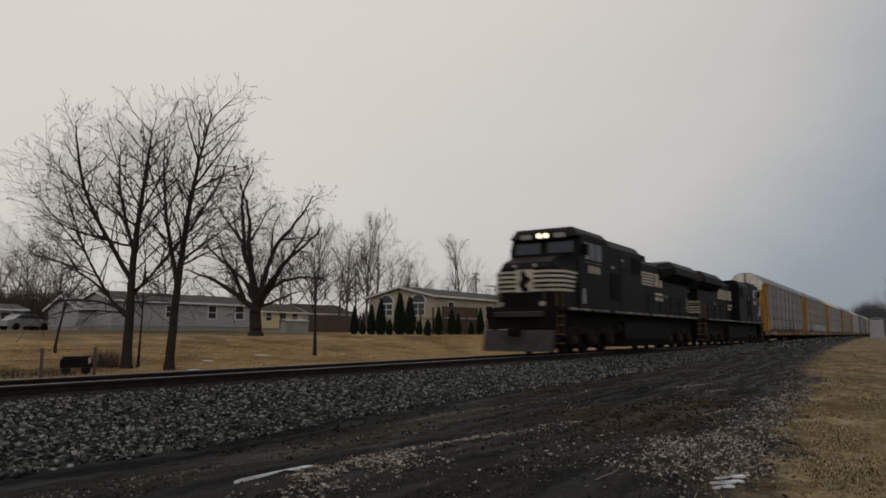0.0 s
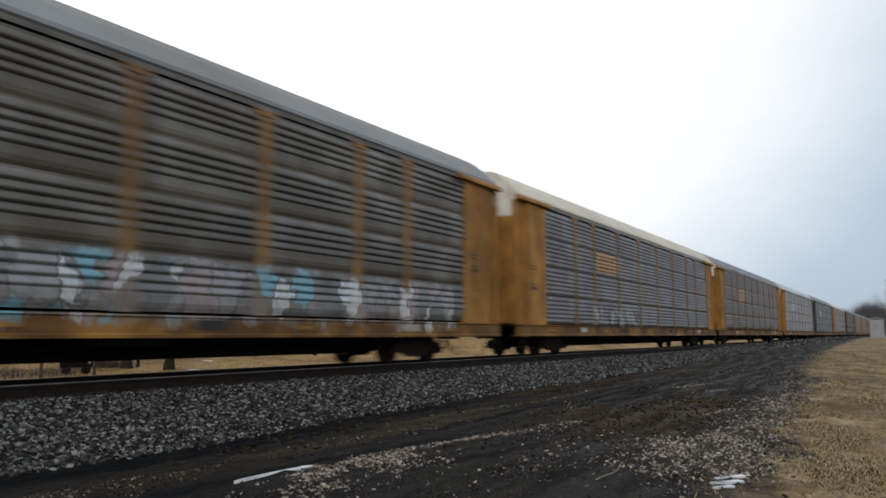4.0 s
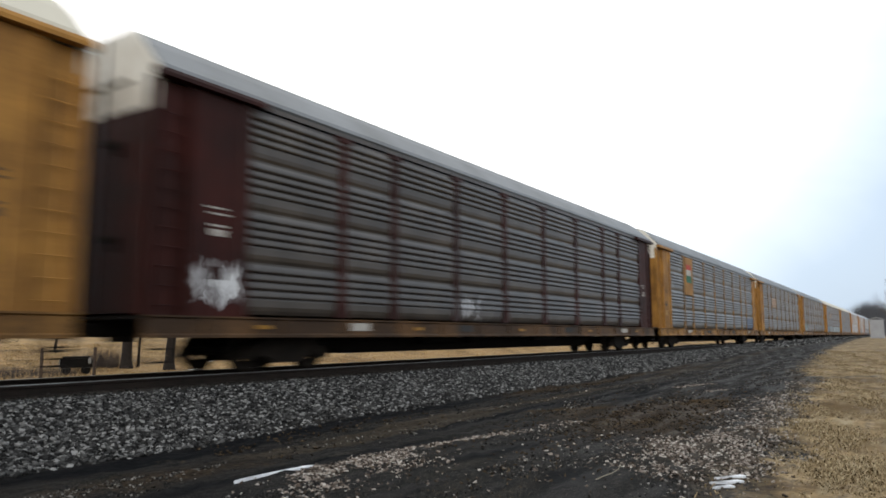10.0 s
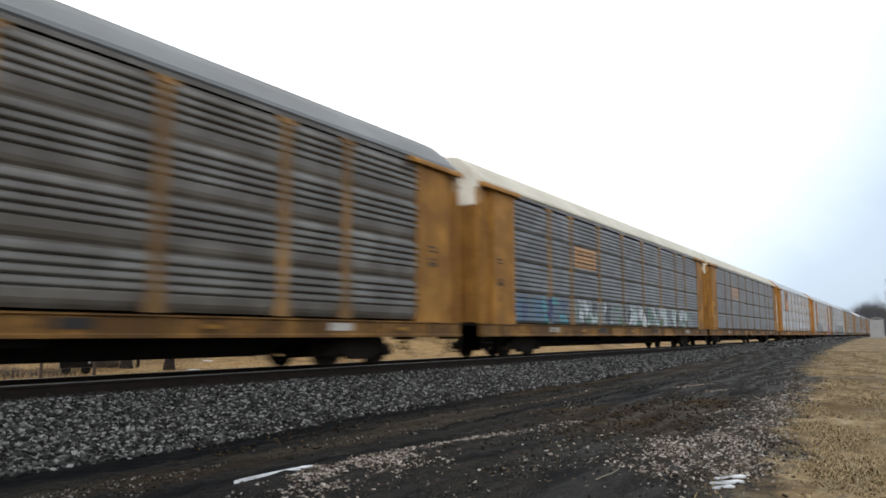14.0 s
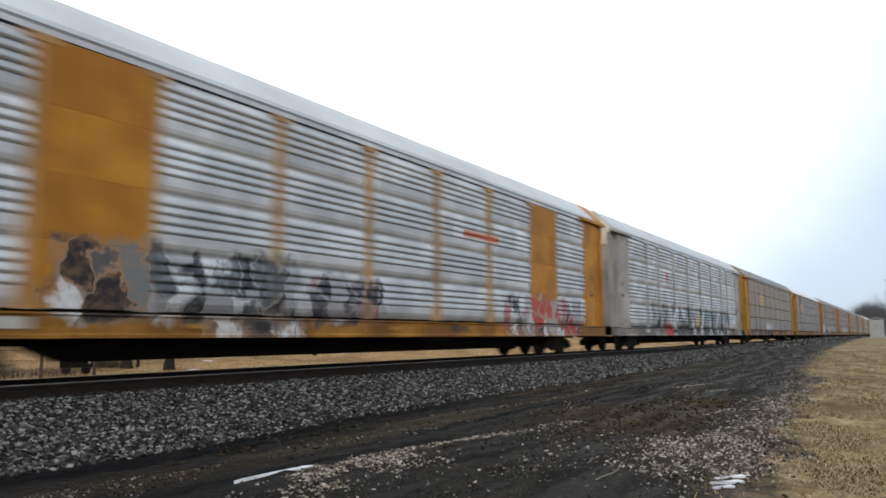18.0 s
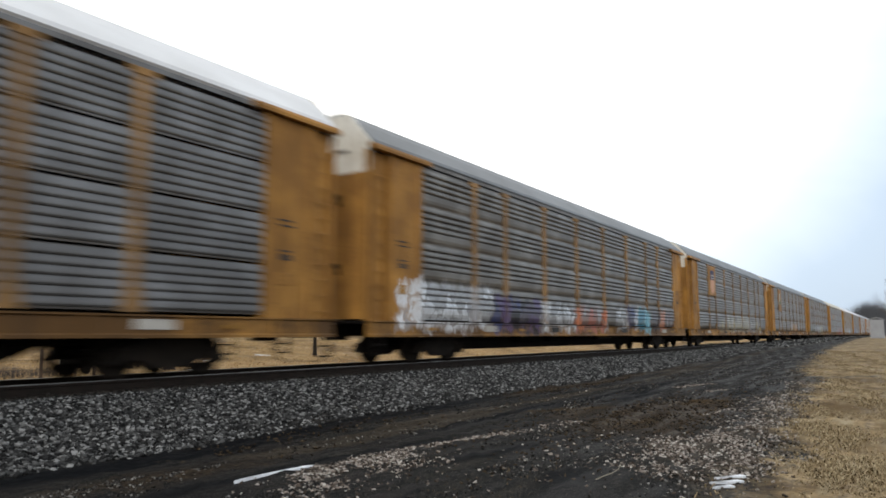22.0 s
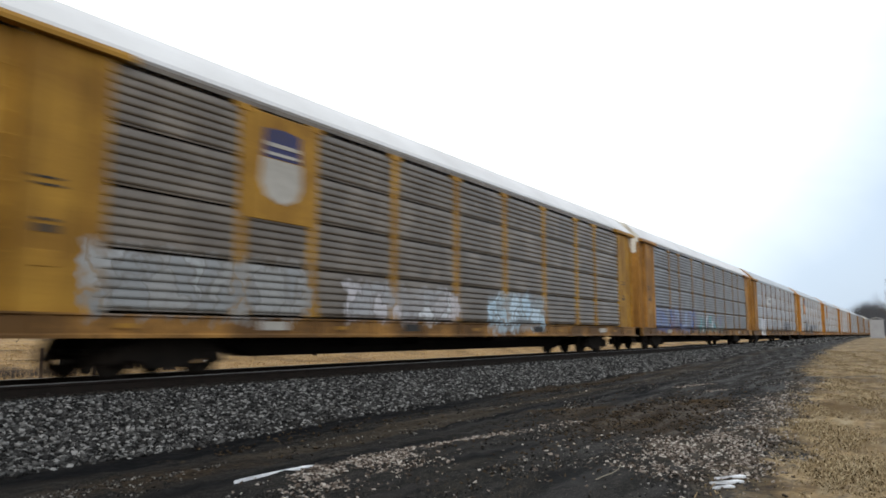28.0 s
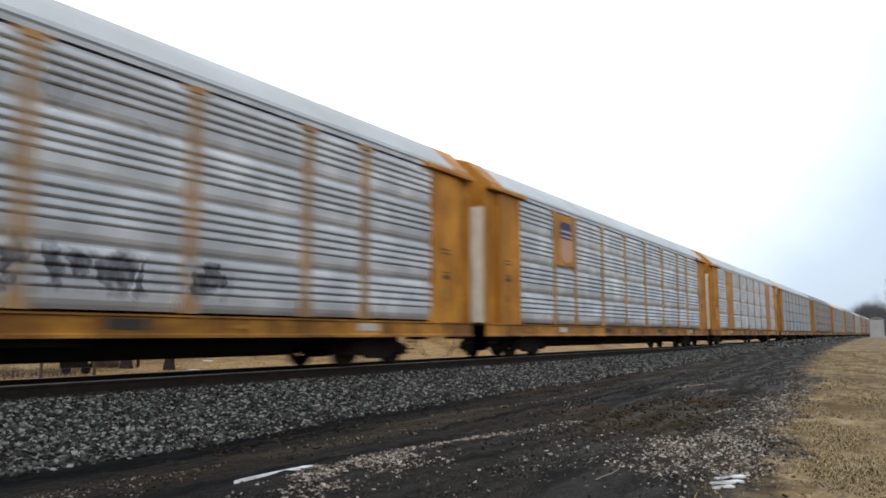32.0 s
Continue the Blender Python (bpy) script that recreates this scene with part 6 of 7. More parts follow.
    for side in (-1, 1):
        y = side * 0.925
        # stripes stand to the left of the emblem on both sides

        def mx(pts):
            squeezed = [(q[0] if q[0] < 13.7 else 13.7 + (q[0] - 13.7) * 0.68, q[1]) for q in pts]
            return [(q[0] if side < 0 else 25.4 - q[0], q[1]) for q in squeezed]

        def flat(name, pts, label=""):
            p(name, Solid().prism(mx(pts), y - 0.014, y + 0.014, "y"), lococream, hood, label)

        for k in range(5):
            z = 3.27 + k * 0.145
            flat("hood_stripe", [(10.60, z), (13.50 + 0.09 * k, z), (13.55 + 0.09 * k, z + 0.088), (10.60, z + 0.088)], "cream stripe")
        flat("hood_emblem", [(13.85, 3.27), (14.25, 3.96), (14.95, 3.96), (14.70, 3.27)])
        flat("hood_emblem", [(15.00, 3.27), (15.20, 3.96), (15.85, 3.96), (15.75, 3.27)])
        for k in range(2):
            z = 2.54 + k * 0.24
            flat("letter_bar", [(13.85, z), (15.90, z), (15.90, z + 0.17), (13.85, z + 0.17)], "row of white lettering")
        for k in range(9):
            x = 10.05 + k * 1.12
            d = p("engine_door", Solid().box(x, x + 1.05, -0.012, 0.012, 1.8, 3.25 if x < 14 else 3.1, 0.006), black, hood, "", (0, side * 0.922, 0))
            p("door_handle", Solid().box(x + 0.12, x + 0.18, -0.04, 0.04, 2.4, 2.5), sootblack, d)
        p("marking_bar", Solid().box(15.6, 16.1, -0.012, 0.012, 2.75, 2.88), unlit, hood, "", (0, y, 0))
    p("exhaust_pipe", Solid().box(12.2, 13.6, -0.55, 0.55, 4.50, 4.90, 0.05).box(12.5, 13.3, -0.3, 0.3, 4.88, 4.96, 0.02), sootblack, hood)
    p("roof_box", Solid().box(10.7, 11.6, -0.6, 0.6, 4.52, 4.72, 0.03).tube((11.8, 0.3, 4.5), (11.8, 0.3, 4.78), 0.11, sides=8), sootblack, hood)
    # overhanging radiators
    wings = Solid()
    low = [(-0.93, 3.66), (-1.0, 3.9), (-1.0, 4.2), (-0.76, 4.50), (0.76, 4.50), (1.0, 4.2), (1.0, 3.9), (0.93, 3.66)]
    full = [(-0.93, 3.66), (-1.5, 4.06), (-1.5, 4.44), (-1.12, 4.78), (1.12, 4.78), (1.5, 4.44), (1.5, 4.06), (0.93, 3.66)]
    ring = [(14.6, low), (15.9, full), (20.8, full)]
    wings.add([(x, y, z) for x, o in ring for y, z in o],
              [(8 * r + i, 8 * r + (i + 1) % 8, 8 * r + 8 + (i + 1) % 8, 8 * r + 8 + i) for r in (0, 1) for i in range(8)] + [tuple(range(7, -1, -1)), tuple(range(16, 24))])
    rad = p("radiator", wings, black, root, "overhanging radiator wings")
    p("radiator_end", Solid().prism([(-1.42, 4.10), (-1.42, 4.42), (-1.08, 4.72), (1.08, 4.72), (1.42, 4.42), (1.42, 4.10)], 20.8, 20.83), locogrey, rad)
    for side in (-1, 1):
        p("radiator_grille", Solid().add([(16.0, side * 1.46, 3.98), (20.5, side * 1.46, 3.96), (20.5, side * 1.0, 3.64), (16.0, side * 1.0, 3.64), (16.0, side * 1.43, 4.0), (20.5, side * 1.43, 4.0), (20.5, side * 0.97, 3.68), (16.0, side * 0.97, 3.68)],
          [(0, 1, 2, 3), (7, 6, 5, 4), (0, 4, 5, 1), (1, 5, 6, 2), (2, 6, 7, 3), (3, 7, 4, 0)]), sootblack, rad)
    for k in range(5):
        z = 2.12 + k * 0.165
        p("end_stripe", Solid().box(20.50, 20.525, -0.93, 0.93, z, z + 0.085).box(20.1, 20.51, -0.935, -0.915, z, z + 0.085).box(20.1, 20.51, 0.915, 0.935, z, z + 0.085), lococream, hood, "cream painted stripe")
    p("end_board", Solid().box(20.50, 20.53, -0.45, 0.45, 3.45, 3.66, 0.01), unlit, hood)
    # tank, air reservoirs
    p("fuel_tank", Solid().prism([(-1.46, 0.55), (-1.34, 0.22), (1.34, 0.22), (1.46, 0.55), (1.42, 1.30), (-1.42, 1.30)], 7.4, 14.1), sootblack, root, "long grimy fuel tank")
    for side in (-1, 1):
        p("air_reservoir", Solid().tube((7.0, side * 1.1, 1.0), (8.4, side * 1.1, 1.0), 0.24, sides=14), dusty)
    # trucks with three axles each
    for cx in (4.15, 17.3):
        truck = p("truck", Solid().box(cx - 2.2, cx + 2.2, -0.5, 0.5, 0.55, 1.0, 0.03), sootblack)
        for side in (-1, 1):
            f = Solid().prism([(cx - 2.7, 0.62), (cx - 2.55, 1.02), (cx - 1.2, 1.08), (cx - 0.9, 1.0), (cx + 0.9, 1.0), (cx + 1.2, 1.08), (cx + 2.55, 1.02), (cx + 2.7, 0.62), (cx + 1.6, 0.66), (cx + 1.3, 0.78), (cx + 0.75, 0.78), (cx + 0.5, 0.66), (cx - 0.5, 0.66), (cx - 0.75, 0.78), (cx - 1.3, 0.78), (cx - 1.6, 0.66)], -0.09, 0.09, "y")
            for wx in (-2.05, 0.0, 2.05):
                f.box(cx + wx - 0.26, cx + wx + 0.26, -0.16, 0.12, 0.34, 0.82, 0.03)
            for wx in (-1.55, -0.5, 0.5, 1.55):
                f.tube((cx + wx, -0.14, 0.50), (cx + wx, -0.14, 0.98), 0.085, sides=8)
            # dark plate added to hide the lawn behind the truck; brake gear sits on it
            rigging_plate = Solid().box(cx - 2.7, cx + 2.7, -0.03, 0.03, 0.22, 0.95)
            for wx in (-1.05, 1.05):
                rigging_plate.box(cx + wx - 0.16, cx + wx + 0.16, -0.14, 0.14, 0.20, 0.66, 0.03).tube((cx + wx - 0.3, -0.12, 0.86), (cx + wx + 0.3, -0.12, 0.86), 0.10, sides=8)
            p("brake_rigging", rigging_plate, sootblack, truck, "", (0, side * 0.9, 0))
            for wx in (-2.05, 0.0, 2.05):
                p("axle_cap", Solid().tube((cx + wx, -0.24, 0.54), (cx + wx, 0.2, 0.54), 0.15, sides=12), axlegrey, truck, "", (0, side * 1.06, 0))
            p("side_frame", f, dusty, truck, "", (0, side * 1.06, 0))
            for wx in (-2.05, 0.0, 2.05):
                p("wheel", LOCOWHEEL, dusty, truck, "", (cx + wx, side * 0.745, 0.53), 0 if side < 0 else 180)
    # ends: pilot, plough, steps, couplers, handrails
    p("pilot", Solid().box(0.45, 0.62, -1.45, 1.45, 0.95, 1.72, 0.02), sootblack)
    p("snow_plough", Solid().prism([(0.05, 0.14), (0.30, 0.92), (0.46, 0.92), (0.36, 0.14)], -1.4, 1.4, "y"), steel, root, "worn steel plough blade")
    p("anticlimber", Solid().box(0.25, 0.62, -1.0, 1.0, 1.38, 1.60, 0.03), steel)
    p("rear_pilot", Solid().box(21.35, 21.5, -1.45, 1.45, 0.55, 1.72, 0.02), sootblack)
    for x, tn in ((0.35, 0), (21.5, 180)):
        p("coupler", COUPLER, sootblack, root, "", (x, 0, 0.02), tn)
        for y in (-0.5, 0.5):
            p("brake_hose", HOSE, sootblack, root, "", (x + (0.05 if tn == 0 else -0.05), y, 0.3), tn)
    for x in (0.62, 20.9):
        for side in (-1, 1):
            st = p("step_well", Solid().box(x, x + 0.44, -0.03, 0.03, 0.5, 1.6), sootblack, root, "", (0, side * 1.28, 0))
            for k in range(4):
                p("step_tread", Solid().box(x - 0.02, x + 0.46, -0.15, 0.15, 0.42 + k * 0.33, 0.455 + k * 0.33), railyellow, st, "faded yellow step", (0, side * 0.10, 0))
            for xx in (x - 0.03, x + 0.50):
                p("grab_rail", Solid().tube((xx, 0, 0.75), (xx, 0, 2.65), 0.022, sides=6), railyellow, root, "faded yellow grab rail", (0, side * 1.44, 0))
    for side in (-1, 1):
        y = side * 1.44
        rail = Solid().tube((9.0, 0, 2.72), (20.4, 0, 2.72), 0.02, sides=6)
        r = p("side_handrail", rail, sootblack, root, "", (0, y, 0))
        for k in range(7):
            p("stanchion", Solid().tube((9.1 + k * 1.87, 0, 1.7), (9.1 + k * 1.87, 0, 2.72), 0.02, sides=6), sootblack, r)
    for x in (0.6, 21.35):
        for y0, y1 in ((-1.4, -0.45), (0.45, 1.4)):
            p("end_handrail", Solid().tube((x, y0, 2.6), (x, y1, 2.6), 0.02, sides=6).tube((x, (y0 + y1) / 2, 1.7), (x, (y0 + y1) / 2, 2.6), 0.02, sides=6), railyellow, root)
    if facing < 0:
        p("antenna", Solid().tube((4.6, -0.3, 4.7), (4.6, -0.3, 4.92), 0.03, sides=6).box(3.4, 4.3, -0.35, 0.35, 4.70, 4.86, 0.03), sootblack, cab_ob)
    return root


LOCOWHEEL = wheel_mesh(0.53)
# lead unit with its cab forward, trailing unit with its cab next to the first car
REAR_NOSE = 14.1
LEAD_NOSE = -29.4
train.append((locomotive(LEAD_NOSE, -1, True, "black diesel locomotive with lit headlights and cream nose stripes, leading"), LEAD_NOSE, 0))
train.append((locomotive(REAR_NOSE, 1, False, "black diesel locomotive running long hood first behind the leader"), REAR_NOSE, 180))

# ---------------------------------------------------------------- trees
bark = surface("grey_brown_bark", (0.038, 0.029, 0.023), (0.02, 0.015, 0.012), 0.9, 0, 5, 40, 0.5, 0.6)
# bark paled for the far trees: distance haze is mixed into its colour
hazebark = surface("distant_twigs", (0.125, 0.098, 0.080), (0.08, 0.06, 0.048), 0.95, 0, 5, 40, 0.0, 0.6)


def limb(rng, s, twigs, p, d, length, r, level, spec):
    """One tapering, bending limb and what grows from it."""
    n = spec["joints"][level]
    pts, rad = [p.copy()], [r]
    tip = r * spec["taper"][level]
    for i in range(n):
        jit = spec["bend"][level]
        d = (d + Vector((rng.uniform(-jit, jit), rng.uniform(-jit, jit), rng.uniform(-jit, jit) + spec["lift"][level]))).normalized()
        p = p + d * (length / n)
        pts.append(p.copy())
        u = (i + 1) / n
        rad.append(max(spec.get("least", 0.009), tip + (r - tip) * (1 - u) ** (1.5 if level == 0 else 1.0)))
    sides = (8, 6, 5, 3, 3)[level]
    out = s if level < 2 else twigs
    for i in range(n):
        out.tube(pts[i], pts[i + 1], rad[i], rad[i + 1], sides, caps=False)
    if level >= spec["levels"]:
        return
    kids = spec["kids"][level]
    start = spec["start"][level]
    spin = rng.uniform(0, 6.28)
    for k in range(kids):
        t = start + (1 - start) * (k + rng.uniform(0.1, 0.9)) / kids
        i = min(int(t * n), n - 1)
        u = t * n - i
        q = pts[i].lerp(pts[i + 1], u)
        rr = rad[i] + (rad[i + 1] - rad[i]) * u
        along = (pts[i + 1] - pts[i]).normalized()
        side = along.cross(Vector((0, 0, 1)) if abs(along.z) < 0.95 else Vector((1, 0, 0))).normalized()
        side.rotate(Matrix.Rotation(spin + k * 2.4 + rng.uniform(-0.4, 0.4), 3, along))
        a = radians(rng.uniform(*spec["angle"][level]))
        kd = (along * math.cos(a) + side * math.sin(a)).normalized()
        kl = length * spec["share"][level] * rng.uniform(0.7, 1.15) * (1.15 - 0.55 * (t - start) / (1 - start + 1e-6))
        limb(rng, s, twigs, q, kd, kl, min(rr * 0.72, r * spec["thin"][level]), level + 1, spec)


def tree(name, x, y, seed, label, trunk_h, trunk_r, spec, coat=bark, lean=(0, 0), sink=0.08):
    rng = random.Random(seed)
    root = thing(name, on_land(x, y), label, "tree")
    s, twigs = Solid(), Solid()
    s.tube((0, 0, -sink), (0, 0, 0.35), trunk_r * 1.35, trunk_r * 1.02, 8, caps=False)
    limb(rng, s, twigs, Vector((0, 0, 0.3)), Vector((lean[0], lean[1], 1)).normalized(), trunk_h, trunk_r, 0, spec)
    for nm, sol in (("trunk", s), ("crown", twigs)):
        me = bpy.data.meshes.new(nm)
        me.from_pydata(sol.v, [], sol.f)
        me.polygons.foreach_set("use_smooth", [True] * len(me.polygons))
        me.update()
        part(nm, me, coat, root)
    return root


SPREAD = dict(levels=4, joints=(7, 7, 6, 4, 3), bend=(0.05, 0.10, 0.14, 0.2, 0.25), lift=(0.0, 0.09, 0.09, 0.07, 0.05), taper=(0.10, 0.14, 0.2, 0.4, 0.7),
              kids=(14, 11, 8, 4), start=(0.24, 0.2, 0.15, 0.15), angle=((38, 74), (22, 50), (22, 52), (22, 55)), share=(0.85, 0.44, 0.42, 0.45), thin=(0.34, 0.42, 0.42, 0.6), least=0.0065)
TWIG = dict(levels=2, joints=(5, 4, 3), bend=(0.05, 0.15, 0.2), lift=(0.0, 0.05, 0.03), taper=(0.25, 0.3, 0.4), kids=(10, 5), start=(0.35, 0.2), angle=((30, 60), (30, 60)), share=(0.36, 0.4), thin=(0.5, 0.5))
BACK = dict(levels=3, joints=(5, 4, 3, 2), bend=(0.06, 0.14, 0.18, 0.2), lift=(0.0, 0.06, 0.05, 0.03), taper=(0.2, 0.25, 0.3, 0.6), kids=(12, 9, 6), start=(0.16, 0.2, 0.15), angle=((22, 58), (25, 58), (28, 60)), share=(0.52, 0.5, 0.5), thin=(0.40, 0.42, 0.6), least=0.012)

ACROSS = Vector((math.sin(radians(TURN)), -math.cos(radians(TURN)), 0))
AWAY = Vector((math.cos(radians(TURN)), math.sin(radians(TURN)), 0))


def grown_tree(name, x, y, seed, label, limbs, spec, crook=0.06, density=2.6, size=1.0):
    """A tree from its main limbs. Each: parent, place on it, lean at its foot and tip (degrees from
    upright, in the plane along the track), length, how far it leans away, radius."""
    rng = random.Random(seed)
    root = thing(name, on_land(x, y), label, "tree")
    s, twigs = Solid(), Solid()
    paths = []
    for up, place, a0, a1, length, deep, r in limbs:
        if up is None:
            p, r_foot = Vector((0, 0, 0.0)), r
            s.tube((0, 0, -0.12), (0, 0, 0.3), r * 1.45, r * 1.05, 9, caps=False)
        else:
            pts, rad = paths[up]
            f = min(place, 0.999) * (len(pts) - 1)
            i = int(f)
            p = pts[i].lerp(pts[i + 1], f - i)
            r_foot = min(r, rad[i] * 0.95)
        n = max(5, int(length / 0.55))
        pts, rad = [p.copy()], [r_foot]
        sway = 0.0
        for i in range(n):
            u = (i + 0.5) / n
            sway = sway * 0.6 + rng.uniform(-crook, crook)
            a = radians(a0 + (a1 - a0) * u) + sway * (1.0 if up is not None else 0.35)
            d = ACROSS * math.sin(a) + Vector((0, 0, math.cos(a))) + AWAY * (deep * (1 - u * 0.5) * 0.8 + rng.uniform(-crook, crook) * 0.6)
            p = p + d.normalized() * (length / n)
            pts.append(p.copy())
            end = 0.16 if length > 3 else 0.25
            rad.append(max(0.012, r_foot * (1 - (1 - end) * (i + 1) / n) if not (up is None and length < 3) else r_foot * (1 - 0.12 * (i + 1) / n)))
        paths.append((pts, rad))
        for i in range(n):
            s.tube(pts[i], pts[i + 1], rad[i], rad[i + 1], 8 if r > 0.12 else 6, caps=False)
        first = 0.12 if up is not None else 0.38
        if up is None and length < 3:
            continue
        count = int(length * density)
        spin = rng.uniform(0, 6.28)
        for k in range(count):
            t = first + (1 - first) * (k + rng.uniform(0.1, 0.9)) / count
            f = t * n
            i = min(int(f), n - 1)
            q = pts[i].lerp(pts[i + 1], f - i)
            along = (pts[i + 1] - pts[i]).normalized()
            side = along.cross(Vector((0, 0, 1)) if abs(along.z) < 0.95 else Vector((1, 0, 0))).normalized()
            side.rotate(Matrix.Rotation(spin + k * 2.4 + rng.uniform(-0.5, 0.5), 3, along))
            a = radians(rng.uniform(28, 62))
            kd = (along * math.cos(a) + side * math.sin(a)).normalized()
            reach = (0.7 + 0.36 * length * (1 - 0.6 * t)) * rng.uniform(0.5, 1.15)
            limb(rng, s, twigs, q, kd, min(reach, 2.8), min(rad[i] * 0.55, 0.030), 2, spec)
    for nm, sol in (("trunk", s), ("crown", twigs)):
        me = bpy.data.meshes.new(nm)
        me.from_pydata(sol.v, [], sol.f)
        me.polygons.foreach_set("use_smooth", [True] * len(me.polygons))
        me.update()
        part(nm, me, bark, root)
    root.scale = (1, 1, size)
    return root


FINE = dict(SPREAD, joints=(7, 7, 5, 4, 3), bend=(0.05, 0.10, 0.16, 0.22, 0.25), lift=(0.0, 0.05, 0.06, 0.05, 0.03), kids=(0, 0, 5, 2), share=(0, 0, 0.6, 0.5), thin=(0, 0, 0.5, 0.7), start=(0, 0, 0.2, 0.2), angle=((0, 0), (0, 0), (25, 55), (25, 55)), least=0.006)
GNARL = dict(FINE, bend=(0.05, 0.10, 0.28, 0.32, 0.3), lift=(0.0, 0.02, 0.03, 0.02, 0.0), angle=((0, 0), (0, 0), (30, 70), (30, 65)), least=0.011)

grown_tree("bare_tree", 16.4, 25.35, 7, "tall bare spreading tree with low limbs on the lawn", [
    (None, 0, 1, 7, 10.0, 0.02, 0.20), (0, 0.21, -55, -40, 1.2, 0.0, 0.15), (1, 1.0, -36, -14, 6.6, 0.15, 0.11), (1, 0.9, -46, -86, 4.8, 0.3, 0.08),
    (1, 0.5, -62, -116, 3.3, -0.4, 0.06), (1, 0.2, -80, -102, 2.6, -0.5, 0.045), (0, 0.36, -30, -6, 7.0, -0.2, 0.11), (0, 0.47, -25, -4, 5.5, 0.35, 0.085),
    (0, 0.50, -80, -58, 5.0, 0.2, 0.06), (0, 0.29, 36, 14, 5.2, 0.3, 0.075), (0, 0.52, 40, 45, 3.2, -0.3, 0.05), (0, 0.31, 70, 50, 2.4, -0.3, 0.05)] + [
    (0, 0.58, -55, -50, 4.8, -0.35, 0.05), (0, 0.62, 20, 6, 4.0, 0.2, 0.05), (0, 0.66, -25, -8, 3.8, -0.3, 0.045), (2, 0.35, -50, -38, 3.6, 0.2, 0.045),
    (6, 0.4, -45, -28, 3.4, 0.2, 0.04), (0, 0.27, 80, 102, 2.2, 0.2, 0.035), (2, 0.15, -60, -75, 3.8, -0.3, 0.04), (3, 0.4, -40, -50, 2.6, 0.2, 0.03), (8, 0.3, -45, -30, 3.0, -0.3, 0.035), (9, 0.4, 50, 30, 2.6, -0.3, 0.035)], FINE, 0.09, 3.1, 0.95)
grown_tree("bare_tree", 17.36, 24.03, 5, "tall slender bare tree with two stems beside the track", [
    (None, 0, 0, 13, 10.7, 0.0, 0.185), (0, 0.31, -18, -1, 6.6, 0.25, 0.11), (0, 0.41, 55, 48, 2.9, -0.2, 0.055), (0, 0.39, 62, 68, 2.5, 0.3, 0.05),
    (0, 0.68, 60, 70, 2.6, 0.2, 0.045), (0, 0.70, 40, 33, 3.0, -0.3, 0.05), (1, 0.25, -25, -52, 2.6, -0.3, 0.05), (0, 0.27, -80, -96, 1.6, 0.2, 0.035),
    (0, 0.63, -35, -28, 2.6, 0.3, 0.045), (0, 0.5, 25, 12, 4.4, 0.4, 0.06), (0, 0.8, -20, -8, 2.4, -0.3, 0.04), (1, 0.5, -20, -8, 3.2, -0.4, 0.04)], FINE, 0.08, 2.9, 0.97)
grown_tree("oak_tree", 33.45, 37.1, 9, "broad bare tree with a thick trunk and crooked limbs", [
    (None, 0, 0, 3, 2.0, 0.0, 0.42), (0, 0.95, -50, -66, 6.0, 0.25, 0.23), (0, 1, -12, -17, 9.2, 0.15, 0.25), (0, 1, 0, 13, 9.8, -0.35, 0.23),
    (0, 1, 5, 52, 9.0, 0.3, 0.23), (0, 0.95, 42, 66, 7.2, -0.2, 0.23), (5, 0.2, 50, 112, 4.8, 0.4, 0.13), (0, 0.9, 74, 98, 3.8, -0.3, 0.12),
    (1, 0.15, -25, -78, 5.6, -0.4, 0.16), (4, 0.55, 85, 106, 2.8, 0.2, 0.08), (2, 0.4, -40, -24, 4.8, 0.4, 0.09), (3, 0.45, -25, -36, 4.4, -0.4, 0.09)] + [
    (3, 0.4, 30, 42, 4.4, 0.5, 0.09), (0, 1, -26, -42, 7.2, 0.6, 0.17), (0, 1, 22, 32, 7.6, -0.6, 0.18), (4, 0.4, -5, 15, 3.8, 0.3, 0.08)], GNARL, 0.30, 1.9)
tree("young_tree", 28.82, 27.24, 12, "small bare young tree on the open lawn", 5.0, 0.10, TWIG)
tree("sapling", 16.31, 30.34, 14, "thin leaning bare sapling on the lawn", 3.6, 0.06, TWIG, lean=(0.2, 0.0))
tree("sapling", 17.1, 25.63, 16, "thin bare sapling between two larger trees", 4.4, 0.05, TWIG, lean=(0.05, 0))


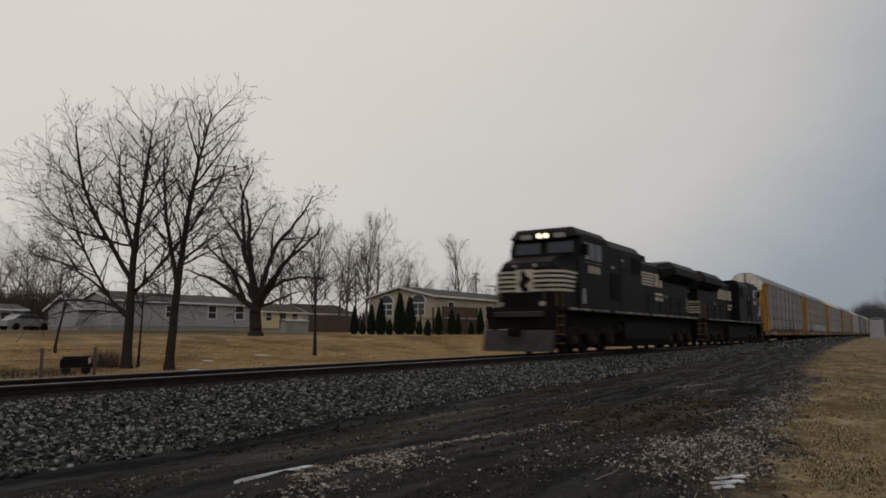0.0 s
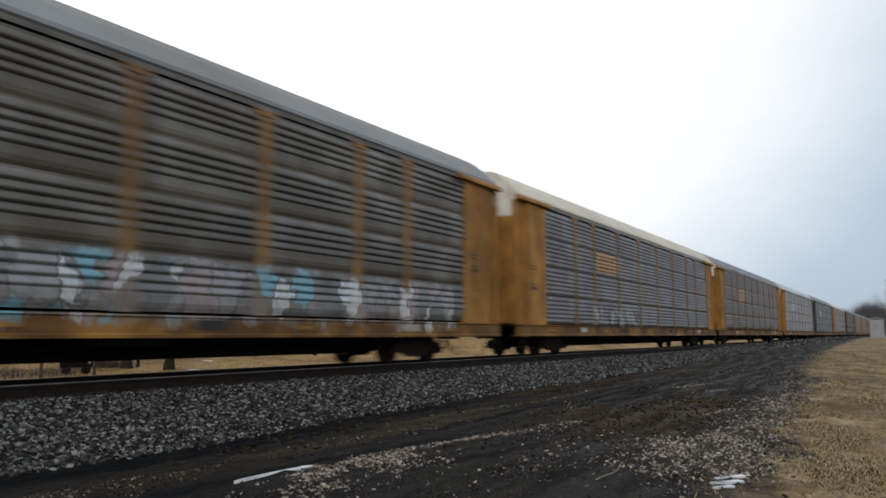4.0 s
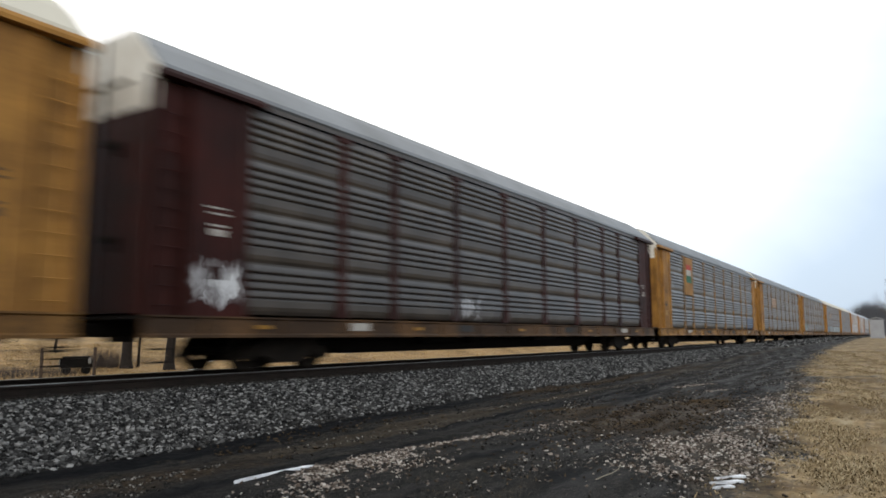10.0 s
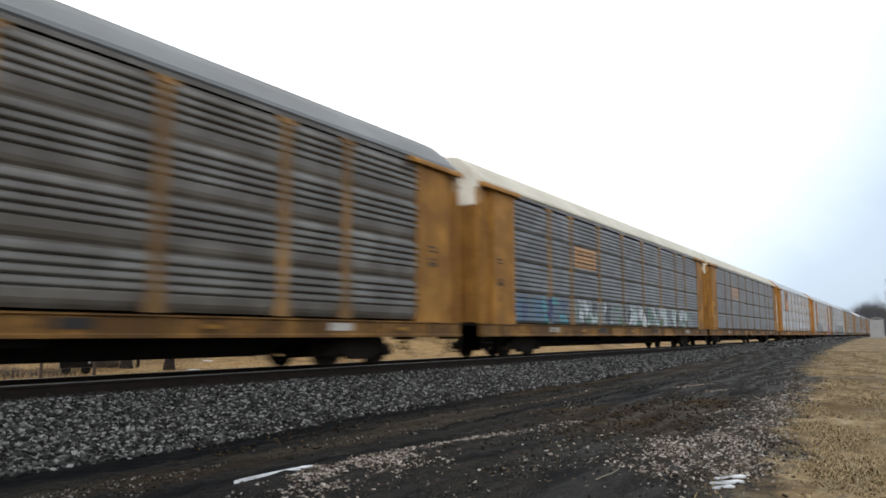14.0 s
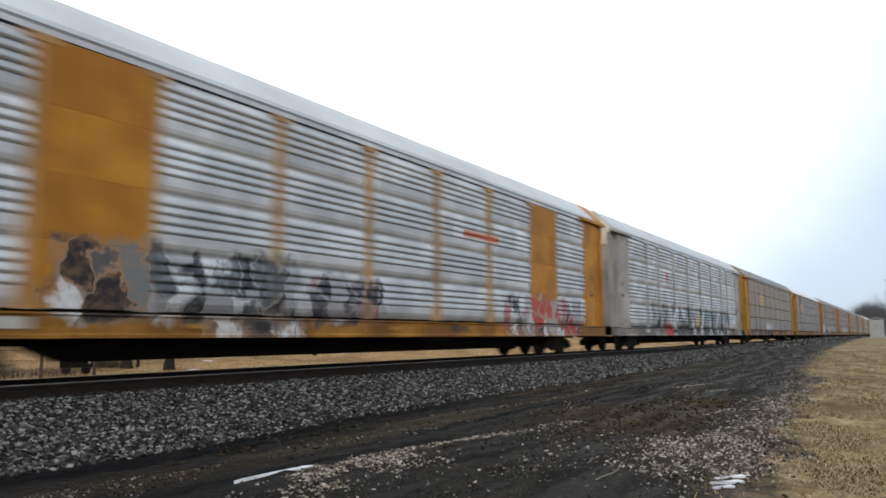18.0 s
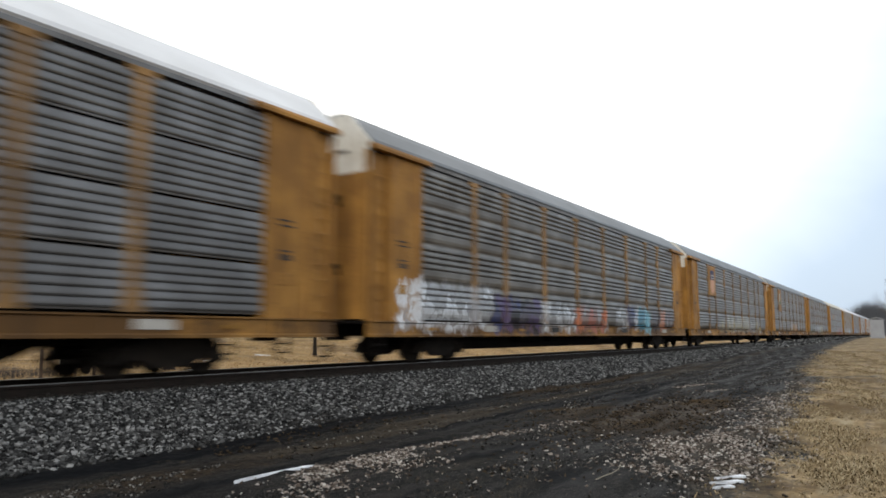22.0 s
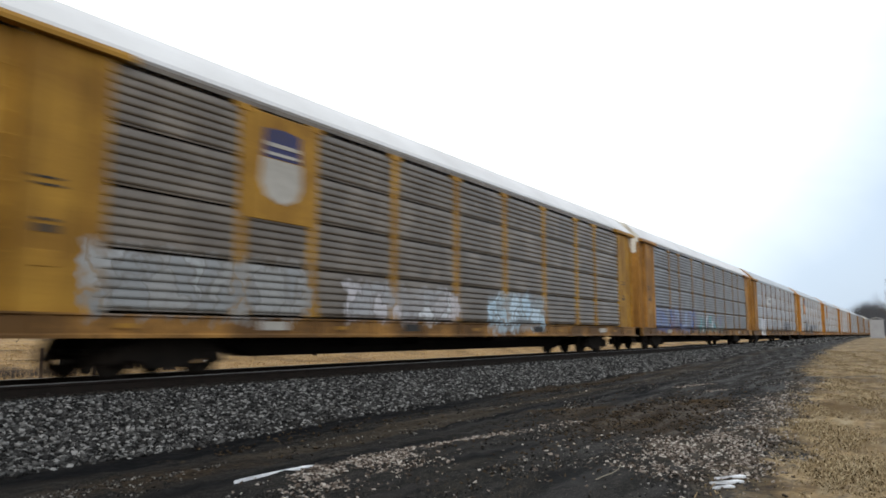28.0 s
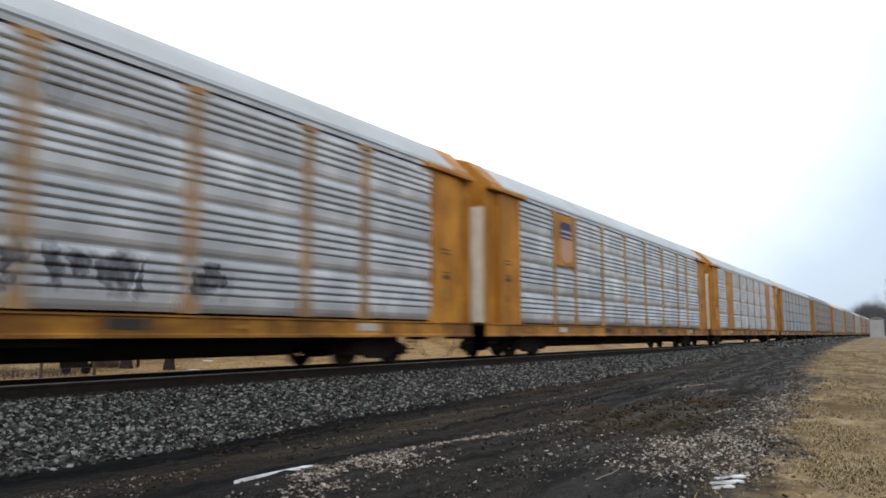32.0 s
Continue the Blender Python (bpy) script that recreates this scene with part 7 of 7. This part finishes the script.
def back_trees():
    rng = random.Random(77)
    kinds = [tree("background_tree", 66, 78, 41, "bare tree in the distance behind the houses", 12.5, 0.24, BACK, hazebark),
             tree("background_tree", 78, 74, 42, "bare tree in the distance behind the houses", 13.0, 0.22, dict(BACK, angle=((14, 34), (16, 38), (20, 45))), hazebark),
             tree("background_tree", 60, 84, 43, "bare tree in the distance behind the houses", 11.0, 0.22, dict(BACK, angle=((30, 65), (25, 55), (25, 55))), hazebark)]
    for ob in kinds:
        ob["group"] = "trees on the horizon"

    def place(azimuth, dist, kind, size):
        x, y = dist * math.cos(radians(azimuth)), dist * math.sin(radians(azimuth))
        ob = copy_thing(kinds[kind], pose(x, y, float(land(x, y)), 0, 0, rng.uniform(0, 360)))
        ob.scale = (size, size, size * rng.uniform(0.92, 1.08))

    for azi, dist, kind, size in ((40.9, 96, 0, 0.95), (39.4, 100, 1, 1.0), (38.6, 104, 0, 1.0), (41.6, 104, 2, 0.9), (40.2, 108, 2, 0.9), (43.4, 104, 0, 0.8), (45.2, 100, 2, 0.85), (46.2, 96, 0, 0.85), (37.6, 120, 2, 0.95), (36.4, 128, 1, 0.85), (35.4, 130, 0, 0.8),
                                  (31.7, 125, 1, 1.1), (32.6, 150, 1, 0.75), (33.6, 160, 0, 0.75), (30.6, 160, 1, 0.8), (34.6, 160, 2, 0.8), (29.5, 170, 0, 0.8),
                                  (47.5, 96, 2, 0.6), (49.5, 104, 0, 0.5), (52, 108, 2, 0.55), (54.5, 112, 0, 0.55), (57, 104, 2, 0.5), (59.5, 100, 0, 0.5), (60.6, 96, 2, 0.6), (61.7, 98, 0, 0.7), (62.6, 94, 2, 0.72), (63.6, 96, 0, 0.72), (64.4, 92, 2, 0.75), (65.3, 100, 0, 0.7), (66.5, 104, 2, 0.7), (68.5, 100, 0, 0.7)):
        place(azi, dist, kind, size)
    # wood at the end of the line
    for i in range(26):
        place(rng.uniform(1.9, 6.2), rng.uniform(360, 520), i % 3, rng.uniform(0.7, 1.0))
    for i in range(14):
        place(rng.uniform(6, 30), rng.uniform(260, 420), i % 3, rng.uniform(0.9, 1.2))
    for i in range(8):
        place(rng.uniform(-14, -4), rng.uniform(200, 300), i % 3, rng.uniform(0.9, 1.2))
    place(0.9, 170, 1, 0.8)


back_trees()

# dense thicket along the far edge of the field
bushmat = islands("thicket_twigs", [(0.045, 0.036, 0.03), (0.075, 0.06, 0.05), (0.06, 0.045, 0.035), (0.10, 0.08, 0.065)], 0.95, 0, 20)


def thicket(name, spots, seed, label, wide=0.03, coat=None):
    """Low brush: many thin twigs fanning out of the ground; spots: x, y, radius, height, twigs."""
    rng = np.random.default_rng(seed)
    V, F, k = [], [], 0
    for x, y, rad, h, n in spots:
        px, py = x + rng.normal(0, rad * 0.6, n), y + rng.normal(0, rad * 0.4, n)
        a, t = rng.uniform(0, 6.28, n), rng.uniform(0.0, 0.5, n)
        ln = h * rng.uniform(0.5, 1.1, n)
        z = land(px, py) - 0.05
        d = np.stack([np.cos(a) * np.sin(t), np.sin(a) * np.sin(t), np.cos(t)], -1)
        b = np.stack([px, py, z], -1)
        e = b + d * ln[:, None]
        u = np.stack([-np.sin(a), np.cos(a), np.zeros(n)], -1) * wide
        w = np.stack([np.cos(a), np.sin(a), np.zeros(n)], -1) * wide
        v = np.stack([b + u, b - u, b + w, e], 1)
        V.append(v.reshape(-1, 3))
        f = np.array([(0, 1, 3), (1, 2, 3), (2, 0, 3)])[None] + (np.arange(n) * 4)[:, None, None] + k
        F.append(f.reshape(-1, 3))
        k += n * 4
    return bulk(name, np.concatenate(V), np.concatenate(F), coat or bushmat, "stuff", label, "brush")


def far_brush():
    rng = random.Random(4)
    spots, wood = [], []
    for i in range(46):
        azi = 28 + i * 0.95
        d = rng.uniform(105, 130)
        spots.append((d * math.cos(radians(azi)), d * math.sin(radians(azi)), 4.0, rng.uniform(2.5, 5.0), 260))
    for i in range(30):
        azi = rng.uniform(1.8, 9)
        d = rng.uniform(300, 430)
        wood.append((d * math.cos(radians(azi)), d * math.sin(radians(azi)), 7.0, rng.uniform(5, 9), 420))
    for i in range(16):
        azi = 0.4 + 3.0 * i / 15
        wood.append((330 * math.cos(radians(azi)), 330 * math.sin(radians(azi)), 4.5, 4.5 + 9.0 * math.sin(math.pi * min(1.0, 1.15 * (3.4 - azi) / 3.0)) ** 0.7 + rng.uniform(-1, 1), 900))
    for i in range(7):
        azi = 61 + i * 0.8
        spots.append((88 * math.cos(radians(azi)), 88 * math.sin(radians(azi)), 3.0, 4.6, 420))
    thicket("distant_brush", spots, 3, "grey-brown leafless brush along the horizon", 0.10)
    # grey-blue twig tones carry the haze over the far wood
    hazy = islands("far_wood_twigs", [(0.085, 0.086, 0.092), (0.12, 0.12, 0.125), (0.10, 0.098, 0.10)], 0.95, 0, 20)
    thicket("far_wood", wood, 5, "hazy grey leafless wood at the end of the line", 0.10, hazy)
    thicket("brush_pile", [(16.0, 26.0, 0.7, 0.9, 420), (15.4, 26.3, 0.6, 0.6, 260)], 8, "heap of dead twigs at the foot of a tree", 0.010)
    thicket("roadside_brush", [(9.5 + i * 0.5, 23.5 + (i % 3) * 0.7, 0.8, 0.42, 120) for i in range(9)], 9, "dead weeds along a low wire fence", 0.008)


far_brush()

# ---------------------------------------------------------------- houses
siding = {"white": surface("white_vinyl_siding", (0.40, 0.41, 0.42), (0.31, 0.31, 0.31), 0.6, 0, 0.8, 12, 0.05, 0.4, "Object", 0.02, 0.12, (0.3, 0.29, 0.27)),
          "tan": surface("tan_siding", (0.46, 0.40, 0.30), (0.38, 0.33, 0.25), 0.65, 0, 0.8, 12, 0.05, 0.4, "Object", 0.02),
          "grey": surface("grey_siding", (0.30, 0.30, 0.30), (0.24, 0.24, 0.23), 0.65, 0, 0.8, 12, 0.05, 0.4, "Object", 0.02),
          "yellow": surface("yellow_siding", (0.66, 0.57, 0.36), (0.56, 0.48, 0.3), 0.65, 0, 0.8, 12, 0.05, 0.4, "Object", 0.02)}
shingle = surface("dark_shingles", (0.06, 0.055, 0.052), (0.09, 0.08, 0.075), 0.9, 0, 1.5, 15, 0.2, 0.5)
brownshingle = surface("brown_shingles", (0.085, 0.062, 0.05), (0.06, 0.046, 0.04), 0.9, 0, 1.5, 15, 0.2, 0.5)
whitetrim = surface("white_trim", (0.72, 0.71, 0.68), (0.6, 0.59, 0.56), 0.5, 0, 2, 20, 0.03)
planks = surface("weathered_boards", (0.105, 0.075, 0.055), (0.07, 0.05, 0.04), 0.85, 0, 2, 30, 0.2)
concrete = surface("grey_concrete", (0.32, 0.31, 0.29), (0.24, 0.23, 0.21), 0.85, 0, 2, 25, 0.15)


def house(x, y, length, depth, eave, ridge, walls, tiles, label, windows=(), gable_windows=(), door=None, base=0.35, over=0.35, chimney=False, boards=True):
    """Long side towards the track (-y), ridge along x. windows: (x along the front, width, sill, head)."""
    z = min(float(land(x, y)), float(land(x + length, y)))
    root = thing("house", (x, y, z), label, "house")
    part("foundation", Solid().box(0.03, length - 0.03, 0.03, depth - 0.03, -0.6, base), concrete, root)
    wall = Solid().prism([(0, base), (depth, base), (depth, eave), (depth / 2, ridge - 0.12), (0, eave)], 0, length)
    w = part("wall", wall, siding[walls], root)
    if boards:
        for k in range(int((eave - base) / 0.22)):
            part("siding_board", Solid().box(-0.012, length + 0.012, -0.025, 0.0, base + 0.01 + k * 0.22, base + 0.20 + k * 0.22), siding[walls], w)
            part("siding_board", Solid().box(-0.025, 0.0, 0.0, depth, base + 0.01 + k * 0.22, base + 0.20 + k * 0.22), siding[walls], w)
    half = depth / 2
    rise = (ridge - eave) / half
    rf = Solid()
    for sgn in (0, 1):
        a = (-over, eave - over * rise) if sgn == 0 else (depth + over, eave - over * rise)
        rf.prism([a, (half, ridge), (half, ridge + 0.12), (a[0], a[1] + 0.12)], -over, length + over)
    r = part("roof", rf, tiles, root)
    part("fascia", Solid().box(-over, length + over, -over - 0.03, -over, eave - over * rise - 0.06, eave - over * rise + 0.11), whitetrim, root)
    g = Solid()
    g.prism([(-over, eave - over * rise - 0.08), (half, ridge - 0.08), (depth + over, eave - over * rise - 0.08), (depth + over, eave - over * rise + 0.1), (half, ridge + 0.1), (-over, eave - over * rise + 0.1)], -over - 0.04, -over)
    part("bargeboard", g, whitetrim, root)
    if chimney:
        part("chimney", Solid().box(length * 0.6, length * 0.6 + 0.6, half - 0.3, half + 0.3, ridge - 0.5, ridge + 0.7, 0.02), brownshingle, r)
    for wx, ww, z0, z1 in windows:
        win = part("window", Solid().box(wx, wx + ww, -0.04, 0.05, z0, z1), pane, root)
        part("window_frame", Solid().box(wx - 0.1, wx + ww + 0.1, -0.06, -0.03, z1, z1 + 0.1).box(wx - 0.1, wx + ww + 0.1, -0.07, -0.03, z0 - 0.1, z0).box(wx - 0.1, wx, -0.06, -0.03, z0, z1).box(wx + ww, wx + ww + 0.1, -0.06, -0.03, z0, z1).box(wx, wx + ww, -0.055, -0.03, (z0 + z1) / 2 - 0.03, (z0 + z1) / 2 + 0.03), whitetrim, win)
    for wy, ww, z0, z1, arch in gable_windows:
        win = part("window", Solid().box(-0.04, 0.05, wy, wy + ww, z0, z1), pane, root)
        fr = Solid().box(-0.06, -0.03, wy - 0.1, wy + ww + 0.1, z1, z1 + 0.1).box(-0.07, -0.03, wy - 0.1, wy + ww + 0.1, z0 - 0.1, z0).box(-0.06, -0.03, wy - 0.1, wy, z0, z1).box(-0.06, -0.03, wy + ww, wy + ww + 0.1, z0, z1)
        fr.box(-0.055, -0.03, wy + ww / 2 - 0.03, wy + ww / 2 + 0.03, z0, z1).box(-0.055, -0.03, wy, wy + ww, (z0 + z1) / 2 - 0.03, (z0 + z1) / 2 + 0.03)
        part("window_frame", fr, whitetrim, win)
        if arch:
            arc = [(wy + ww / 2 + (ww / 2 + 0.1) * math.cos(math.pi * i / 8), z1 + 0.12 + (ww / 2) * math.sin(math.pi * i / 8)) for i in range(9)]
            top = part("arched_window", Solid().prism(arc, -0.045, 0.03), pane, root)
            rim = [(wy + ww / 2 + (ww / 2 + 0.22) * math.cos(math.pi * i / 8), z1 + 0.12 + (ww / 2 + 0.12) * math.sin(math.pi * i / 8)) for i in range(9)]
            part("arch_trim", Solid().prism(rim + arc[::-1], -0.065, -0.03), whitetrim, top)
    if door:
        d = part("door", Solid().box(door, door + 0.95, -0.05, 0.05, base, base + 2.05), planks, root)
        part("door_handle", Solid().box(door + 0.8, door + 0.86, -0.10, -0.05, base + 0.95, base + 1.05), steel, d)
    return root


house(51.5, 34.6, 18.0, 7.3, 3.4, 4.25, "tan", shingle, "tan gabled house with white trim and arched windows", windows=((2.2, 0.9, 1.4, 2.9), (9, 1.3, 1.5, 2.8)), gable_windows=((1.05, 1.35, 1.75, 2.75, True), (4.6, 1.35, 1.75, 2.75, True)))
house(35.9, 58.0, 15.7, 4.6, 2.75, 3.5, "white", shingle, "long white single-storey house with a dark roof", windows=((5.4, 0.9, 1.3, 2.3), (10.2, 0.9, 1.25, 2.45), (13.6, 1.0, 1.25, 2.55)), base=0.45)
house(34.4, 60.5, 4.2, 5.0, 1.9, 3.05, "white", siding["grey"], "pale gabled wing behind bare trees", windows=((1.4, 0.8, 1.0, 1.7),), base=0.3)
house(56.9, 62.0, 6.4, 4.5, 2.3, 3.2, "yellow", brownshingle, "small pale yellow house with a brown roof", windows=((0.5, 0.8, 1.2, 2.1), (4.6, 0.9, 1.2, 2.1)), door=2.6)
house(28.5, 72.0, 7.0, 5.0, 2.0, 2.5, "grey", shingle, "low grey house beyond the field", windows=((1.5, 1.2, 0.9, 1.7), (4.8, 1.0, 0.9, 1.7)))
house(72.8, 70.0, 9.4, 7.0, 2.6, 3.9, "grey", brownshingle, "distant house with a brown roof", windows=((2, 1.0, 1.2, 2.2), (6, 1.0, 1.2, 2.2)))


def build_deck():
    x, y = 49.3, 32.3
    z = float(land(x, y))
    root = thing("wooden_deck", (x, y, z), "weathered brown wooden deck with railings beside the tan house", "deck")
    for k in range(16):
        part("deck_board", Solid().box(k * 0.37, k * 0.37 + 0.35, 0, 2.2, 1.30, 1.34), planks, root)
    for px in (0.1, 2.0, 3.9, 5.8):
        for py in (0.05, 2.3):
            part("deck_post", Solid().box(px - 0.06, px + 0.06, py - 0.06, py + 0.06, -0.3, 2.35), planks, root)
    for zz in (1.45, 2.26):
        part("rail", Solid().box(0.05, 5.85, 0.0, 0.06, zz, zz + 0.09), planks, root)
    for k in range(29):
        part("baluster", Solid().box(0.15 + k * 0.2, 0.28 + k * 0.2, 0.01, 0.05, 1.5, 2.28), planks, root)
    part("skirt", Solid().box(0.05, 5.85, 0.06, 0.10, -0.2, 1.3), planks, root)


build_deck()


def build_board_fence():
    z = float(land(60, 55))
    root = thing("board_fence", (57.2, 55.0, z), "brown board fence behind the lawn", "fence")
    for k in range(46):
        part("fence_board", Solid().box(k * 0.15, k * 0.15 + 0.14, 0.0, 0.03, 0.0, 1.85 + 0.02 * ((k * 7) % 3)), planks, root)
    for k in range(4):
        part("fence_post", Solid().box(k * 1.8, k * 1.8 + 0.1, 0.03, 0.13, -0.3, 1.85), planks, root)
    for zz in (0.4, 1.3):
        part("fence_rail", Solid().box(0, 6.9, 0.03, 0.07, zz, zz + 0.1), planks, root)


build_board_fence()


def build_shed(x, y, w, d, h, label, name="garden_shed", coat="grey"):
    z = float(land(x, y))
    root = thing(name, (x, y, z), label, "shed")
    body = part("wall", Solid().box(0, w, 0, d, -0.2, h, 0.01), siding[coat], root)
    part("roof", Solid().prism([(-0.15, h - 0.03), (d / 2, h + 0.19 * d), (d + 0.15, h - 0.03), (d + 0.15, h + 0.06), (d / 2, h + 0.19 * d + 0.1), (-0.15, h + 0.06)], -0.15, w + 0.15), siding[coat], root)
    for k in range(int(w / 0.45)):
        part("wall_batten", Solid().box(k * 0.45 + 0.05, k * 0.45 + 0.10, -0.03, 0.0, 0, h), siding[coat], body)
    part("door", Solid().box(w * 0.3, w * 0.3 + 0.9, -0.045, 0.0, 0.05, min(h - 0.1, 1.95)), siding[coat], root)
    return root


build_shed(51.3, 52.5, 3.1, 0.8, 1.15, "low grey shed beside a yellow house")
build_shed(124.8, 3.1, 4.2, 1.7, 2.75, "white equipment hut on the bank beside the track", "equipment_hut", "white")

# ---------------------------------------------------------------- evergreens by the tan house
needles = islands("arborvitae_foliage", [(0.008, 0.012, 0.008), (0.014, 0.021, 0.012), (0.020, 0.029, 0.016), (0.011, 0.016, 0.010)], 0.9, 0, 15)


def evergreen_mesh(seed, h, r):
    """A narrow cone of many small upright sprays."""
    rng = np.random.default_rng(seed)
    n = 1500
    z = h * (1 - np.sqrt(1 - rng.uniform(0, 1, n) * 0.995))
    a = rng.uniform(0, 6.28, n)
    lump = 1 + 0.16 * np.sin(3 * a + 5 * z) + 0.1 * np.sin(7 * a - 3 * z)
    q = r * np.clip(np.minimum(1.0, 0.55 + z / h * 2.2) * (1 - (z / h) ** 1.6), 0.03, 1) * lump * rng.uniform(0.75, 1.05, n)
    b = np.stack([q * np.cos(a), q * np.sin(a), z], -1)
    up = np.stack([np.cos(a) * 0.35, np.sin(a) * 0.35, np.ones(n)], -1) * (0.22 * rng.uniform(0.6, 1.3, n))[:, None]
    t = np.stack([-np.sin(a), np.cos(a), np.zeros(n)], -1) * 0.07
    o = np.stack([np.cos(a), np.sin(a), np.zeros(n)], -1) * 0.05
    v = np.stack([b - t, b + t, b + up, b + o * 1.4 + up * 0.4], 1).reshape(-1, 3)
    f = (np.array([(0, 1, 2), (0, 3, 2), (1, 3, 2), (0, 1, 3)])[None] + (np.arange(n) * 4)[:, None, None]).reshape(-1, 3)
    me = bpy.data.meshes.new("foliage")
    me.from_pydata(v.tolist(), [], f.tolist())
    return me


FOLIAGE = [evergreen_mesh(5, 3.0, 0.55), evergreen_mesh(6, 3.0, 0.62), evergreen_mesh(7, 1.6, 0.5)]
for x, y, kind, size in ((49.6, 42.1, 0, 0.86), (49.6, 41.1, 2, 0.72), (49.6, 40.1, 0, 0.92), (49.3, 38.8, 0, 1.10), (48.6, 37.3, 2, 0.80), (48.2, 35.9, 0, 1.22), (48.2, 34.85, 1, 1.10), (48.0, 33.75, 2, 0.72),
                         (46.1, 31.6, 2, 0.76), (47.5, 31.5, 0, 0.76), (49.3, 31.4, 1, 0.72), (50.3, 31.4, 1, 0.62), (52.4, 31.4, 2, 0.66), (54.0, 31.4, 0, 0.80)):
    shrub = thing("arborvitae", on_land(x, y), "dark green narrow evergreen shrub before the tan house", "shrub", "evergreens before the house")
    shrub.scale = (size * 0.74, size * 0.74, size)
    part("foliage", FOLIAGE[kind], needles, shrub)
    part("stem", Solid().tube((0, 0, -0.2), (0, 0, 0.5), 0.05, 0.03, 6), bark, shrub)


# ---------------------------------------------------------------- small things on the far side
def utility_pole(x, y):
    root = thing("utility_pole", on_land(x, y), "tall grey wooden utility pole with two crossarms", "pole")
    part("pole", Solid().tube((0, 0, -0.5), (0, 0, 11.0), 0.17, 0.11, 8), planks, root)
    for z in (10.6, 9.6):
        part("crossarm", Solid().box(-1.3, 1.3, -0.06, 0.06, z, z + 0.14), planks, root)
        for k in (-1.15, -0.6, 0.6, 1.15):
            part("insulator", Solid().tube((k, 0, z + 0.14), (k, 0, z + 0.30), 0.05, 0.035, 6), unlit, root)


utility_pole(112.0, 66.0)


def parked_car(x, y, turn):
    root = thing("parked_car", on_land(x, y), "silver-grey car parked beside a low house", "car", "", turn)
    coat = surface("silver_car_paint", (0.30, 0.31, 0.32), (0.26, 0.27, 0.28), 0.3, 0.3, 2, 30, 0.0)
    part("body", Solid().prism([(0, 0.35), (4.4, 0.35), (4.45, 0.75), (3.5, 0.95), (0.7, 0.98), (0.05, 0.85)], -0.85, 0.85, "y").prism([(0.7, 0.95), (1.3, 1.42), (2.7, 1.42), (3.4, 0.95)], -0.72, 0.72, "y"), coat, root)
    part("side_window", Solid().prism([(0.95, 1.0), (1.38, 1.36), (2.65, 1.36), (3.15, 1.0)], -0.735, -0.715, "y"), pane, root)
    for wx in (0.85, 3.55):
        for wy in (-0.78, 0.78):
            part("wheel", Solid().tube((wx, wy - 0.1, 0.32), (wx, wy + 0.1, 0.32), 0.32, sides=14), sootblack, root)


parked_car(30.6, 66.0, 10)


def build_cart():
    root = thing("utility_cart", (13.2, 24.2, float(land(13.2, 24.2))), "small black utility cart with pale ends on the lawn", "cart", "", -30)
    part("box", Solid().box(0.0, 1.0, 0, 0.5, 0.22, 0.52, 0.03), sootblack, root)
    part("lid", Solid().box(0.05, 0.95, -0.02, 0.52, 0.52, 0.60, 0.03), under, root)
    part("end_plate", Solid().box(-0.03, 0.0, 0.05, 0.45, 0.2, 0.56, 0.01), unlit, root)
    part("end_plate", Solid().box(0.86, 0.95, -0.035, -0.015, 0.36, 0.56, 0.005), unlit, root)
    for x in (0.2, 0.8):
        part("wheel", Solid().tube((x, -0.06, 0.15), (x, 0.02, 0.15), 0.15, sides=12).tube((x, 0.48, 0.15), (x, 0.56, 0.15), 0.15, sides=12), sootblack, root)


build_cart()


def build_wire_fence():
    root = thing("wire_fence", (0, 0, 0), "low wire fence on thin grey posts behind the track", "fence")
    for k in range(4):
        x, y = 8.2 + k * 1.75, 22.4 + 0.05 * k
        z = float(land(x, y))
        part("fence_post", Solid().box(x - 0.035, x + 0.035, y - 0.035, y + 0.035, z - 0.3, z + 0.95), planks, root)
    for h in (0.3, 0.6, 0.9):
        w = Solid()
        for k in range(3):
            x, y = 8.2 + k * 1.75, 22.4 + 0.05 * k
            w.tube((x, y, float(land(x, y)) + h), (x + 1.75, y + 0.05, float(land(x + 1.75, y + 0.05)) + h), 0.006, sides=4)
        part("wire", w, steel, root)


build_wire_fence()
for sx, sy, sl in ((25.3, 28.1, 0.7), (21.0, 26.7, 0.4), (17.8, 23.5, 0.4)):
    ice_sheet("snow_patch", streak(sx, sy, sx + sl, sy - sl * 0.6, 0.2), "small streak of old snow on the lawn", 0.012)


# ---------------------------------------------------------------- what moves
def motions():
    times = [0, 1, 2, 3, 4, 6, 8, 10, 12, 14, 16, 18, 20, 22, 24, 26, 28, 30, 32]
    for ob, x, turn in train:
        walk(ob, [(t, pose(x - gone(t), MID, 0, 0, 0, turn)) for t in times])


motions()
